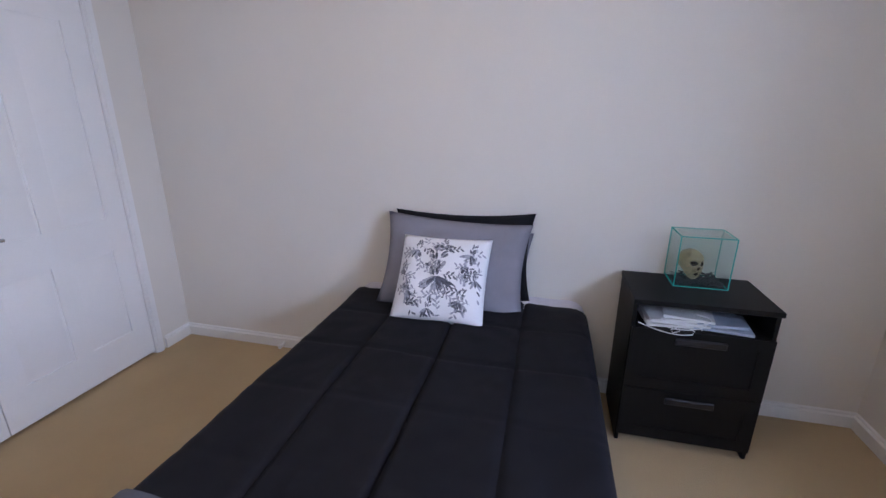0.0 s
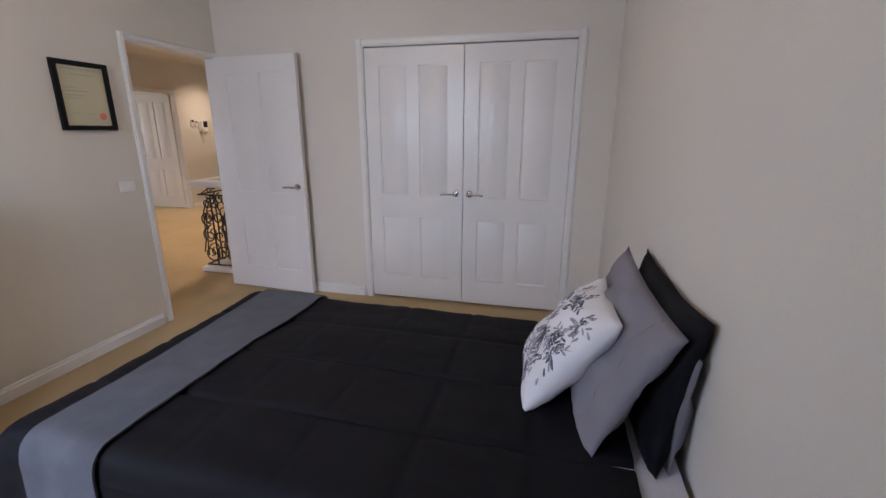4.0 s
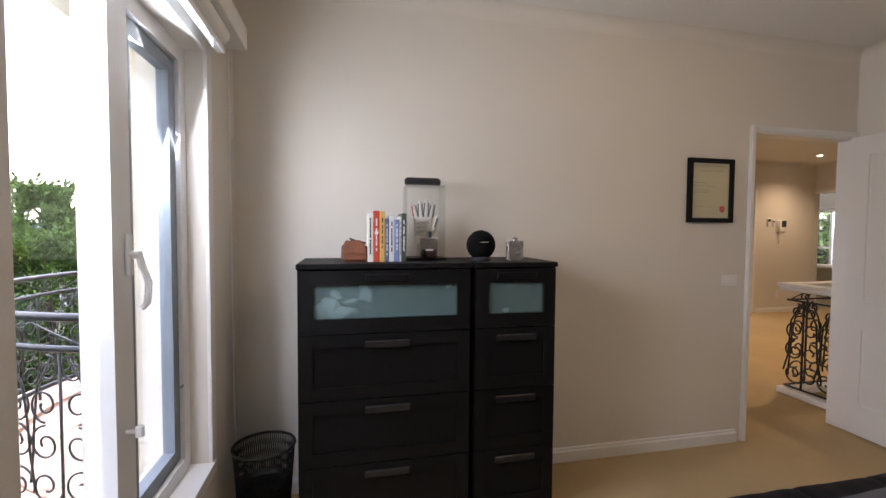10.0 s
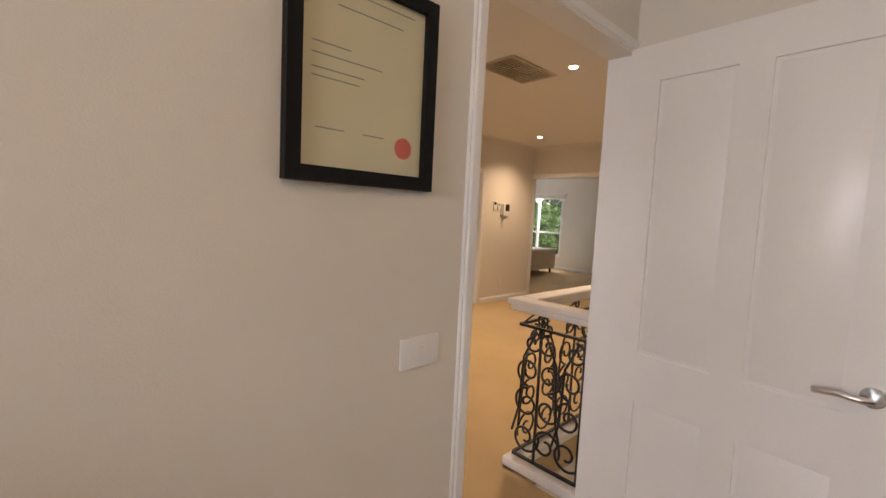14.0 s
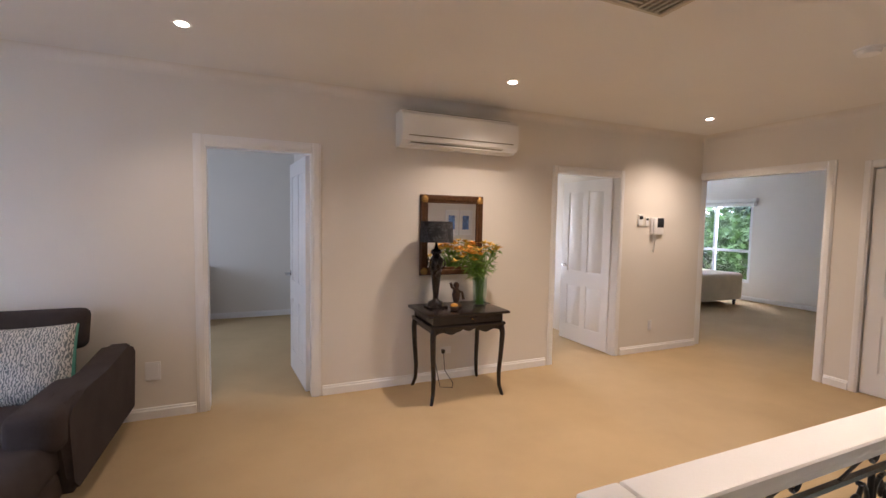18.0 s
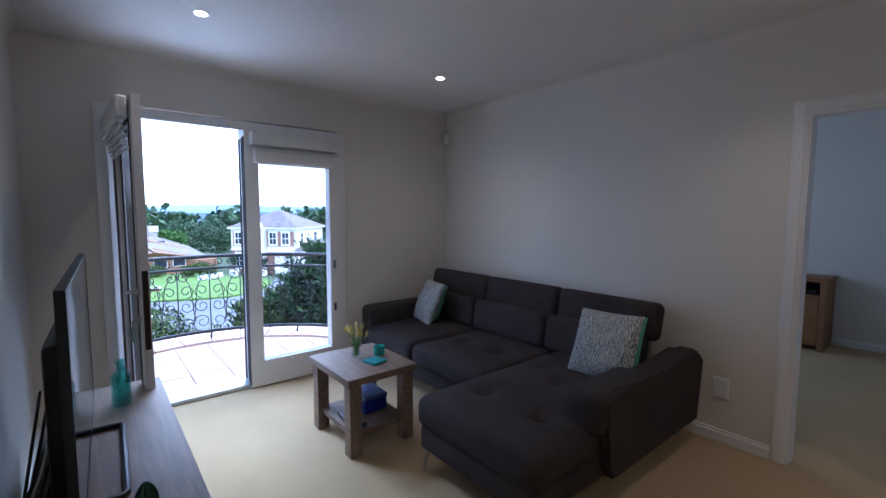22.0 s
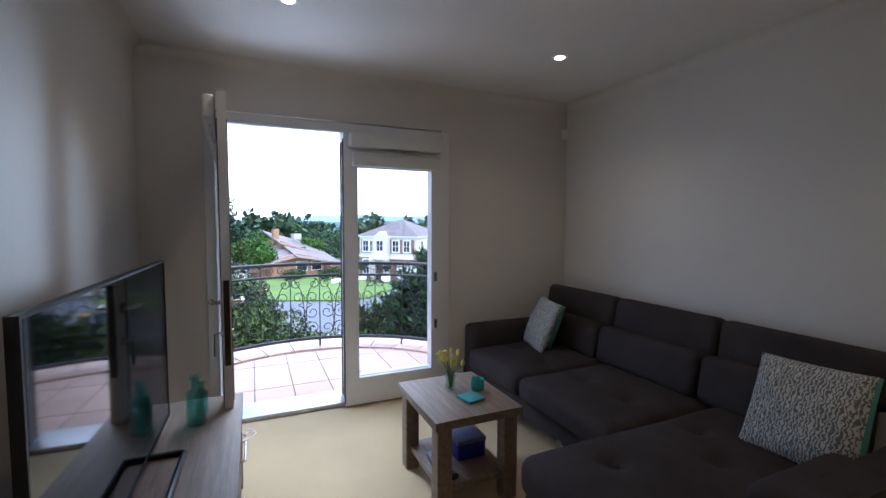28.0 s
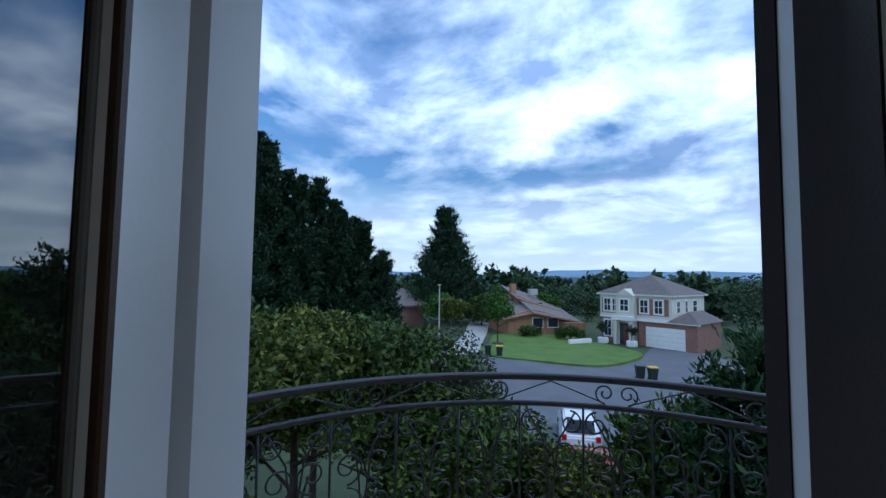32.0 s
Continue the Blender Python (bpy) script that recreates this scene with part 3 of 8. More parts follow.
p = part("pane", bm_box(3.94, -2.325, 0.235, 3.945, -1.705, 1.90), PANE, fr)
p.visible_shadow = False
part("threshold", bm_box(3.98, -1.612, 0.001, 4.26, -0.768, 0.034, 0.004), paint("alloy_threshold", (0.6, 0.6, 0.6), 0.35, 0.9), fr, "bright metal door threshold")
bm = bmesh.new()
for y0, y1, z0, z1 in ((-2.50, -2.43, 0, 2.235), (-0.72, -0.65, 0, 2.235), (-2.43, -0.72, 2.168, 2.235)):
    bm_box(3.952, y0, z0, 3.972, y1, z1, 0.004, 1, bm)
part("casing", bm, TRIM, fr)
for z in (0.62, 1.02):
    part("catch", bm_box(3.905, -2.37, z - 0.04, 3.925, -2.345, z + 0.04, 0.003, 1), CHROME, fr, "small metal door catch")
# dark strips put the shade of the white jamb edges into colour
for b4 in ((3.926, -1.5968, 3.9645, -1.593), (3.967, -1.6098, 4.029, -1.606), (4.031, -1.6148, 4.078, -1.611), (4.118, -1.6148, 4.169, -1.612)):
    part("edge_shade_strip", bm_box(b4[0], b4[1], 0.035, b4[2], b4[3], 2.115), paint("edge_shade_brown", (0.026, 0.017, 0.013), 0.95, var=0.2, scale=5), fr, "dark strip standing in for shade on the white door edge")
bm = bm_box(3.86, -2.36, 1.905, 3.925, -1.66, 2.0, 0.012)
b2 = thing("roman_blind", (3.9, -2.03, 2.0), "white blind folded up over the glazed leaf", "blind", group="blinds")
part("fold", bm, FABRIC_BLIND, b2)
part("pelmet", bm_box(3.83, -2.375, 2.045, 3.925, -1.635, 2.15, 0.006), FABRIC_BLIND, b2)
part("rail", bm_box(3.87, -2.40, 2.003, 3.915, -1.66, 2.02, 0.004), VINYL, b2)
part("cord", bm_tube([(3.87, -1.9, 1.91), (3.868, -1.91, 1.885), (3.868, -1.93, 1.87), (3.868, -1.95, 1.885), (3.87, -1.96, 1.91)], 0.002, 6), VINYL, b2)

m = pose(3.958, -0.765, 0.04, 0, 0, 183.3)
bm = wall_bm("y", -0.021, 0.021, 0, 0.955, 0, 2.085, [(0.115, 0.84, 0.22, 1.955)])
bm.transform(m)
leaf = tagged(new("door_8", mesh_of("door_8", bm, TRIM, 35)), "open white timber balcony door with full glass", "door", kind="structure")
bm = bm_box(0.115, -0.003, 0.22, 0.84, 0.003, 1.955)
bm.transform(m)
p = part("pane", bm, pane_mat("reflective_tinted_glass", (0.42, 0.42, 0.43), 0.26), leaf)
p.visible_shadow = False
bm = bmesh.new()
for s in (1, -1):
    for x0, x1, z0, z1 in ((0.10, 0.115, 0.205, 1.97), (0.84, 0.855, 0.205, 1.97), (0.115, 0.84, 0.205, 0.22), (0.115, 0.84, 1.955, 1.97)):
        bm_box(x0, s * 0.012, z0, x1, s * 0.027, z1, 0.003, 1, bm)
bm.transform(m)
part("glazing_bead", bm, paint("brown_stained_bead", (0.07, 0.035, 0.018), 0.5, var=0.2, scale=6), leaf, "brown stained glazing bead")
for s in (1, -1):
    lever(leaf, m @ Matrix.Translation((0.90, 0.003 * s, 1.02)), s, flip=-1)
    bm = bm_tube([(0.90, 0.02 * s, 0.86), (0.90, 0.032 * s, 0.86)], 0.018, 16)
    bm.transform(m)
    part("keyhole_cover", bm, CHROME, leaf, "round chrome key cover")
bm = bm_box(0.953, -0.014, 0.70, 0.958, 0.014, 1.14)
bm.transform(m)
part("lock_plate", bm, paint("dark_bronze_plate", (0.05, 0.04, 0.035), 0.4, 0.7), leaf, "dark lock plate on the door's edge")
bm = bm_tube([(0.90, -0.034, 0.86), (0.90, -0.06, 0.855), (0.902, -0.062, 0.80)], 0.004, 6)
bm_box(0.885, -0.066, 0.74, 0.917, -0.058, 0.80, 0.004, 1, bm)
bm.transform(m)
part("key_ring", bm, paint("green_key_tag", (0.03, 0.16, 0.06), 0.4), leaf, "keys with a green tag hanging in the lock")
b3 = thing("roller_blind", (3.5, -0.86, 2.0), "white blind gathered at the top of the balcony door", "blind", group="blinds")
bm = bm_box(0.08, -0.085, 1.96, 0.90, -0.03, 2.08, 0.02, 3)
bm.transform(m)
part("roll", bm, FABRIC_BLIND, b3)
bm = bmesh.new()
for k in range(7):
    bm_box(0.10, -0.036 - 0.006 * k, 1.80 + 0.022 * k, 0.89, -0.03 - 0.004 * k, 1.818 + 0.022 * k, 0.003, 1, bm)
bm.transform(m)
part("fold", bm, FABRIC_BLIND, b3)

# far bedroom window and its bed
bm = wall_bm("x", -8.95, -8.90, -7.3, -5.72, 0.35, 2.0, [(-7.24, -6.55, 0.41, 1.94), (-6.49, -5.78, 0.41, 1.94)])
for y0, y1 in ((-7.24, -6.55), (-6.49, -5.78)):
    bm_box(-8.945, y0, 0.98, -8.905, y1, 1.03, bm=bm)
wf = tagged(new("window_3", mesh_of("window_3", bm, VINYL, 35)), "white framed bedroom window with a low transom", "window", kind="structure")
for y0, y1 in ((-7.24, -6.55), (-6.49, -5.78)):
    for z0, z1 in ((0.41, 0.98), (1.03, 1.94)):
        p = part("pane", bm_box(-8.928, y0, z0, -8.924, y1, z1), PANE, wf)
        p.visible_shadow = False
b4 = thing("roller_blind", (-8.85, -6.5, 2.0), "white roller blind rolled up over the far window", "blind", group="blinds")
part("roll", bm_tube([(-8.83, -7.35, 1.98), (-8.83, -5.65, 1.98)], 0.05, 16), FABRIC_BLIND, b4)
part("pelmet", bm_box(-8.88, -7.38, 2.03, -8.78, -5.62, 2.09, 0.005), FABRIC_BLIND, b4)

# ---- bedroom things ----
BLACKFAB = paint("black_cotton", (0.007, 0.007, 0.010), 0.7, var=0.2, scale=6, fine=350, bump=0.08, spec=0.16)
GREYFAB = paint("grey_cotton", (0.24, 0.23, 0.27), 0.9, var=0.05, scale=7, fine=300, bump=0.08, spec=0.2)
THROW = paint("slate_knit_throw", (0.10, 0.105, 0.125), 0.92, var=0.12, scale=9, fine=260, bump=0.2, spec=0.2)
SHEET = paint("white_grey_sheet", (0.62, 0.60, 0.66), 0.85, var=0.05, scale=12, fine=200, bump=0.08)
WALNUT = paint("dark_bed_base", (0.03, 0.025, 0.022), 0.6, var=0.2, scale=5)


def grid_mesh(nx, ny, f):
    bm = bmesh.new()
    v = [[bm.verts.new(f(i / nx, j / ny)) for j in range(ny + 1)] for i in range(nx + 1)]
    for i in range(nx):
        for j in range(ny):
            bm.faces.new((v[i][j], v[i + 1][j], v[i + 1][j + 1], v[i][j + 1]))
    return bm


def thicken(bm, d):
    bmesh.ops.recalc_face_normals(bm, faces=bm.faces[:])
    bmesh.ops.solidify(bm, geom=bm.faces[:], thickness=d)
    return bm


def smooth01(t):
    t = max(0.0, min(1.0, t))
    return t * t * (3 - 2 * t)


BX0, BX1, BY0, BY1, BZ = 1.35, 2.64, 1.17, 3.19, 0.555


def drape(u, v, x0, x1, y0, y1, top, hem, quilt=0.0, fold=1.0, lift=0.0, foot=True):
    """A cover laid over the bed: across u (-1..1, past the edges it hangs), along v."""
    half, mid = (x1 - x0) / 2, (x0 + x1) / 2
    s = u * (half + top - hem)
    over = abs(s) - (half - 0.07)
    y = y0 + (y1 - y0) * v
    sg = 1 if s >= 0 else -1
    if over <= 0:
        x, z = mid + s, top
    elif over < 0.11:
        a = over / 0.07
        x, z = mid + sg * (half - 0.07 + 0.07 * math.sin(a)), top - 0.07 * (1 - math.cos(a))
    else:
        d = over - 0.11
        x, z = mid + sg * (half + 0.004 + 0.03 * smooth01(d / 0.25) * fold * (0.6 + math.sin(y * 17 + sg) * 0.5)), top - 0.07 - d
    if foot:
        e = 0.10 - (y - y0)
        if e > 0:
            z -= 0.10 * (1 - math.sqrt(max(0.0, 1 - (e / 0.10) ** 2))) * 0.9
    z += 0.010 * noise.noise((x * 3.1, y * 3.3, 1.7)) + 0.004 * noise.noise((x * 12, y * 11, 4.0))
    if quilt:
        gx = abs(math.sin((x - BX0) / 0.3225 * math.pi))
        gy = abs(math.sin((y - BY0) / 0.33 * math.pi))
        z -= quilt * max(math.exp(-gx * 14), 0.5 * math.exp(-gy * 16))
        z += 0.0035 * noise.noise((x * 9, y * 2.6, 7.0)) + 0.002 * noise.noise((x * 30, y * 12, 2.0))
    return Vector((x, y, max(hem, z) + lift))


bed = thing("bed", (2.02, 2.2, 0), "made bed with black quilted cover against the wall", "bed")
part("base", bm_box(BX0 + 0.05, BY0 + 0.06, 0.05, BX1 - 0.05, BY1, 0.28, 0.02), WALNUT, bed)
part("mattress", bm_box(BX0 + 0.03, BY0 + 0.04, 0.28, BX1 - 0.03, BY1 + 0.01, 0.505, 0.05, 3), SHEET, bed, "white covered mattress")
for x in (BX0 + 0.1, BX1 - 0.1):
    for y in (BY0 + 0.12, BY1 - 0.1):
        part("leg", bm_box(x - 0.03, y - 0.03, 0, x + 0.03, y + 0.03, 0.05), WALNUT, bed)
quilt = solid("quilt", thicken(grid_mesh(150, 130, lambda u, v: drape(u * 2 - 1, v, BX0, BX1, BY0, 3.10, BZ, 0.20, 0.019)), 0.012), BLACKFAB, "black quilted cotton bed cover hanging over the bed", "quilt", smooth=60)
bm = grid_mesh(60, 14, lambda u, v: Vector((BX0 + (BX1 - BX0) * u, BY0 + 0.005 - 0.06 * math.sin(v * 1.57) * 1 - 0.0, BZ - 0.06 - v * 0.30 + 0.02 * math.sin(u * 23) * v)))
part("foot_fall", thicken(bm, 0.01), BLACKFAB, quilt)
solid("bed_sheet", thicken(grid_mesh(40, 10, lambda u, v: drape(u * 2 - 1, v, BX0 + 0.01, BX1 - 0.012, 3.0, 3.22, BZ - 0.012, 0.34, 0, foot=False)), 0.006), SHEET, "pale crumpled bed sheet at the head of the bed", "bed sheet", smooth=60)
throw = solid("throw_blanket", thicken(grid_mesh(70, 14, lambda u, v: drape(u * 2 - 1, v, BX0 - 0.012, BX1 + 0.012, 1.325 - 0.02 * math.sin(u * 6), 1.635 + 0.02 * math.sin(u * 5 + 1), BZ + 0.014, 0.30, 0, fold=1.3, foot=False)), 0.008), THROW, "slate grey throw blanket folded across the bed", "blanket", smooth=60)
rr = random.Random(4)
for k in range(26):
    x = BX1 + 0.03
    y = 1.335 + k * 0.0115
    part("tassel", bm_tube([(x, y, 0.31), (x + 0.006, y + rr.uniform(-0.006, 0.006), 0.27), (x + 0.008, y + rr.uniform(-0.012, 0.012), 0.20 + rr.uniform(0, 0.02))], 0.004, 5), THROW, throw)


def pillow_point(a, b, w, h, d, pinch, crease, seed, side):
    """The place on a cushion's face at a, b (each -1..1); side: 1 front, -1 back."""
    x, y = a * w / 2 * (1 - pinch * (1 - b * b) * abs(a) * 0.35), b * h / 2 * (1 - pinch * (1 - a * a) * abs(b) * 0.35)
    t = max(0.0, (1 - abs(a) ** 2.6) * (1 - abs(b) ** 2.6)) ** 0.55
    z = side * d / 2 * t
    z += side * t * crease * noise.noise((a * 2.2 + seed, b * 2.4, seed * 1.7)) * 2 + side * t * crease * 0.6 * noise.noise((a * 6 + seed, b * 6, seed))
    return Vector((x, y, z))


def pillow_bm(w, h, d, seg=22, pinch=0.10, crease=0.012, seed=0):
    """A cushion lying in x, y about the origin, thick along z, with pinched corners."""
    bm = grid_mesh(seg, seg, lambda u, v: pillow_point(u * 2 - 1, v * 2 - 1, w, h, d, pinch, crease, seed, 1))
    pour(grid_mesh(seg, seg, lambda u, v: pillow_point(u * 2 - 1, v * 2 - 1, w, h, d, pinch, crease, seed, -1)), bm)
    bmesh.ops.remove_doubles(bm, verts=bm.verts[:], dist=0.0008)
    return bm


def stand(bm, x, y, z, lean, turn, h, tip=0):
    """Sets a cushion on its lower edge: leaning back by lean, turned by turn, tipped in its own plane."""
    bm.transform(pose(x, y, z, 0, 0, turn) @ pose(0, 0, 0, 90 - lean, 0, 0) @ Matrix.Translation((0, h / 2, 0)) @ pose(0, 0, 0, 0, 0, tip))
    return bm


def print_mat(name, base, ink, scale=9.0, kind="floral"):
    """Cotton with a printed pattern."""
    m, nt, b = node_mat(name)
    tc = nt.nodes.new("ShaderNodeTexCoord")
    if kind == "floral":
        v1 = nt.nodes.new("ShaderNodeTexVoronoi"); v1.inputs["Scale"].default_value = scale
        n1 = tex_noise(nt, scale * 1.2, 3)
        add = nt.nodes.new("ShaderNodeMixRGB"); add.blend_type = "ADD"; add.inputs[0].default_value = 0.16
        nt.links.new(tc.outputs["Object"], add.inputs[1]); nt.links.new(n1.outputs["Color"], add.inputs[2])
        nt.links.new(add.outputs[0], v1.inputs["Vector"])
        w1 = nt.nodes.new("ShaderNodeMath"); w1.operation = "SINE"
        mu = nt.nodes.new("ShaderNodeMath"); mu.operation = "MULTIPLY"; mu.inputs[1].default_value = 34
        nt.links.new(v1.outputs["Distance"], mu.inputs[0]); nt.links.new(mu.outputs[0], w1.inputs[0])
        n2 = tex_noise(nt, scale * 0.75, 2)
        mu2 = nt.nodes.new("ShaderNodeMath"); mu2.operation = "MULTIPLY"
        r2 = ramp(nt, n2.outputs["Fac"], [(0.43, (0, 0, 0)), (0.50, (1, 1, 1))])
        r1 = ramp(nt, w1.outputs[0], [(0.15, (0, 0, 0)), (0.75, (1, 1, 1))])
        nt.links.new(r1.outputs[0], mu2.inputs[0]); nt.links.new(r2.outputs[0], mu2.inputs[1])
        fac = mu2.outputs[0]
    else:
        v1 = nt.nodes.new("ShaderNodeTexWave")
        v1.inputs["Scale"].default_value, v1.inputs["Distortion"].default_value, v1.inputs["Detail"].default_value, v1.inputs["Detail Scale"].default_value = scale, 9.0, 2.0, 2.2
        nt.links.new(tc.outputs["Object"], v1.inputs["Vector"])
        r1 = ramp(nt, v1.outputs["Fac"], [(0.40, (0, 0, 0)), (0.56, (1, 1, 1))])
        fac = r1.outputs[0]
    mx = nt.nodes.new("ShaderNodeMixRGB")
    mx.inputs[1].default_value, mx.inputs[2].default_value = (*base, 1), (*ink, 1)
    nt.links.new(fac, mx.inputs[0]); nt.links.new(mx.outputs[0], b.inputs["Base Color"])
    b.inputs["Roughness"].default_value = 0.9
    fine = tex_noise(nt, 300, 2)
    bp = nt.nodes.new("ShaderNodeBump"); bp.inputs["Strength"].default_value, bp.inputs["Distance"].default_value = 0.4, 0.003
    nt.links.new(fine.outputs["Fac"], bp.inputs["Height"]); nt.links.new(bp.outputs[0], b.inputs["Normal"])
    return m


FLORAL = paint("white_printed_cotton", (0.80, 0.79, 0.82), 0.9, var=0.03, scale=8, fine=300, bump=0.08)
INKD, INKL = paint("dark_grey_fabric_ink", (0.10, 0.10, 0.13), 0.9, var=0.5, scale=60, fine=200), paint("pale_grey_fabric_ink", (0.34, 0.34, 0.40), 0.9, var=0.35, scale=60, fine=200)
solid("pillow", stand(pillow_bm(0.76, 0.50, 0.13, pinch=0.28, seed=3), 1.965, 3.145, BZ - 0.04, 9, 0, 0.48, 1), BLACKFAB, "black pillow standing against the wall", "pillow", group="bed pillows", smooth=180)
solid("pillow", stand(pillow_bm(0.68, 0.40, 0.09, pinch=0.2, crease=0.02, seed=5), 1.99, 3.19, BZ - 0.05, 4, -1, 0.42, -2), GREYFAB, "grey pillow behind the black pillow", "pillow", group="bed pillows", smooth=180)
gp = solid("pillow", stand(pillow_bm(0.77, 0.50, 0.13, pinch=0.24, crease=0.024, seed=9), 1.945, 2.955, BZ - 0.03, 25, 3, 0.49, -3), GREYFAB, "grey cotton pillow with a stitched hem", "pillow", group="bed pillows", smooth=180)
hem = bm_tube([pillow_point(0.66, -0.97 + 1.94 * k / 14, 0.77, 0.50, 0.13, 0.24, 0.024, 9, 1) for k in range(15)], 0.0022, 5)
part("hem", stand(hem, 1.945, 2.955, BZ - 0.03, 25, 3, 0.49, -3), GREYFAB, gp)
fc = solid("cushion", stand(pillow_bm(0.46, 0.45, 0.17, pinch=0.12, seed=12), 1.912, 2.785, BZ - 0.012, 38, 0, 0.44), FLORAL, "white cushion printed with grey native flowers", "cushion", smooth=180)
dark, pale = bmesh.new(), bmesh.new()
rp = random.Random(31)


def blot(bm, a, b, l, w, ang, lift=0.0012):
    """A printed leaf shape on the cushion's face, from a, b along ang."""
    c, s = math.cos(ang), math.sin(ang)
    ring = []
    for k in range(10):
        t = k / 10 * math.tau
        p, q = l * (0.5 - 0.5 * math.cos(t)), w * 0.5 * math.sin(t) * (0.6 + 0.4 * math.sin(t / 2))
        u, v = a + p * c - q * s, b + p * s + q * c
        if abs(u) > 0.95 or abs(v) > 0.95:
            return
        ring.append((u, v))
    mid = (sum(r[0] for r in ring) / 10, sum(r[1] for r in ring) / 10)
    vs = [bm.verts.new(pillow_point(u, v, 0.46, 0.45, 0.17, 0.12, 0.012, 12, 1) + Vector((0, 0, lift))) for u, v in ring]
    m = bm.verts.new(pillow_point(*mid, 0.46, 0.45, 0.17, 0.12, 0.012, 12, 1) + Vector((0, 0, lift + 0.0004)))
    for k in range(10):
        bm.faces.new((vs[k], vs[(k + 1) % 10], m))


for a, b, s, up in ((-0.05, -0.05, 1.7, 1.6), (0.62, 0.52, 0.75, 1.2), (-0.62, -0.42, 0.7, 1.9), (0.5, -0.55, 0.8, 1.3), (-0.55, 0.55, 0.7, 1.5), (0.1, 0.72, 0.55, 2.0), (-0.15, -0.75, 0.6, 1.4), (0.8, -0.05, 0.6, 1.7), (-0.85, 0.1, 0.5, 1.3)):
    for k in range(9):
        blot(dark if k % 2 else pale, a, b, s * rp.uniform(0.22, 0.42), s * 0.085, up + math.pi + rp.uniform(-1.1, 1.1))
    for k in range(26):
        f = rp.uniform(0, 1)
        q = rp.uniform(-1, 1) * 0.09 * s * math.sin(0.5 + 2.4 * f)
        blot(dark if k % 3 else pale, a + f * 0.36 * s * math.cos(up) - q * math.sin(up), b + f * 0.36 * s * math.sin(up) + q * math.cos(up), 0.09 * s, 0.042 * s, up + q * 8)
for k in range(52):
    a, b, g = rp.uniform(-0.9, 0.9), rp.uniform(-0.9, 0.9), rp.uniform(0, 6.28)
    blot(pale, a, b, 0.32, 0.018, g)
    for j in range(5):
        f = 0.06 + 0.05 * j
        blot(pale if k % 3 else dark, a + f * math.cos(g), b + f * math.sin(g), 0.11, 0.045, g + (0.8 if j % 2 else -0.8))
part("printed_flower", stand(dark, 1.912, 2.785, BZ - 0.012, 38, 0, 0.44), INKD, fc, "dark grey flower print", kind="stuff")
part("printed_sprig", stand(pale, 1.912, 2.785, BZ - 0.012, 38, 0, 0.44), INKL, fc, "pale grey sprig print", kind="stuff")


# dark veneer furniture
BLUESHEEN = paint("dark_anodised_handle", (0.05, 0.05, 0.055), 0.4, 0.9, var=0.05, scale=20)
FROST, fnt, fb0 = node_mat("frosted_drawer_glass")
fb0.inputs["Base Color"].default_value, fb0.inputs["Roughness"].default_value = (0.17, 0.26, 0.27, 1), 0.3
ftr, fmx = fnt.nodes.new("ShaderNodeBsdfTransparent"), fnt.nodes.new("ShaderNodeMixShader")
ftr.inputs[0].default_value, fmx.inputs[0].default_value = (0.90, 0.97, 0.98, 1), 0.66
fnt.links.new(fb0.outputs[0], fmx.inputs[1]); fnt.links.new(ftr.outputs[0], fmx.inputs[2])
fnt.links.new(fmx.outputs[0], fnt.nodes["Material Output"].inputs[0])
# colour of a backing panel that stands in for the drawer's inner shade
FROSTBACK = paint("painted_drawer_shadow", (0.20, 0.25, 0.26), 0.8, var=0.25, scale=9, fine=30)


def drawer(parent, x0, x1, z0, z1, y, glass=False, out=1):
    """A drawer front in the plane y facing out (+1: to +y), framed round a sunk field."""
    d, f = 0.018 * out, 0.055
    if glass:
        bm = wall_bm("y", min(y, y + d), max(y, y + d), x0, x1, z0, z1, [(x0 + 0.06, x1 - 0.06, z0 + 0.065, z1 - 0.065)])
    else:
        bm = bm_box(x0, y, z0, x1, y + d * 0.6, z1)
    front = part("drawer_front", bm, BLACKWOOD, parent)
    if not glass:
        for xa, xb, za, zb in ((x0, x0 + f, z0, z1), (x1 - f, x1, z0, z1), (x0 + f, x1 - f, z0, z0 + f), (x0 + f, x1 - f, z1 - f, z1)):
            part("frame_rail", bm_box(xa, y + d * 0.6, za, xb, y + d, zb), BLACKWOOD, front)
    if glass:
        part("pane", bm_box(x0 + 0.06, y + d * 0.2, z0 + 0.065, x1 - 0.06, y + d * 0.6, z1 - 0.065), FROST, front, "frosted glass drawer pane")
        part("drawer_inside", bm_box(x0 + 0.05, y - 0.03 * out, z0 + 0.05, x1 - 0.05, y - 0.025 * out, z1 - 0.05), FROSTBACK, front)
    cx, hw = (x0 + x1) / 2, min(0.10, (x1 - x0) * 0.25)
    hz = z1 - (0.032 if glass else 0.045)
    part("handle", bm_box(cx - hw, y + d, hz - 0.016, cx + hw, y + d + 0.012 * out, hz + 0.016, 0.004, 1), BLACKWOOD if glass else BLUESHEEN, front, "flat dark metal pull")
    return front


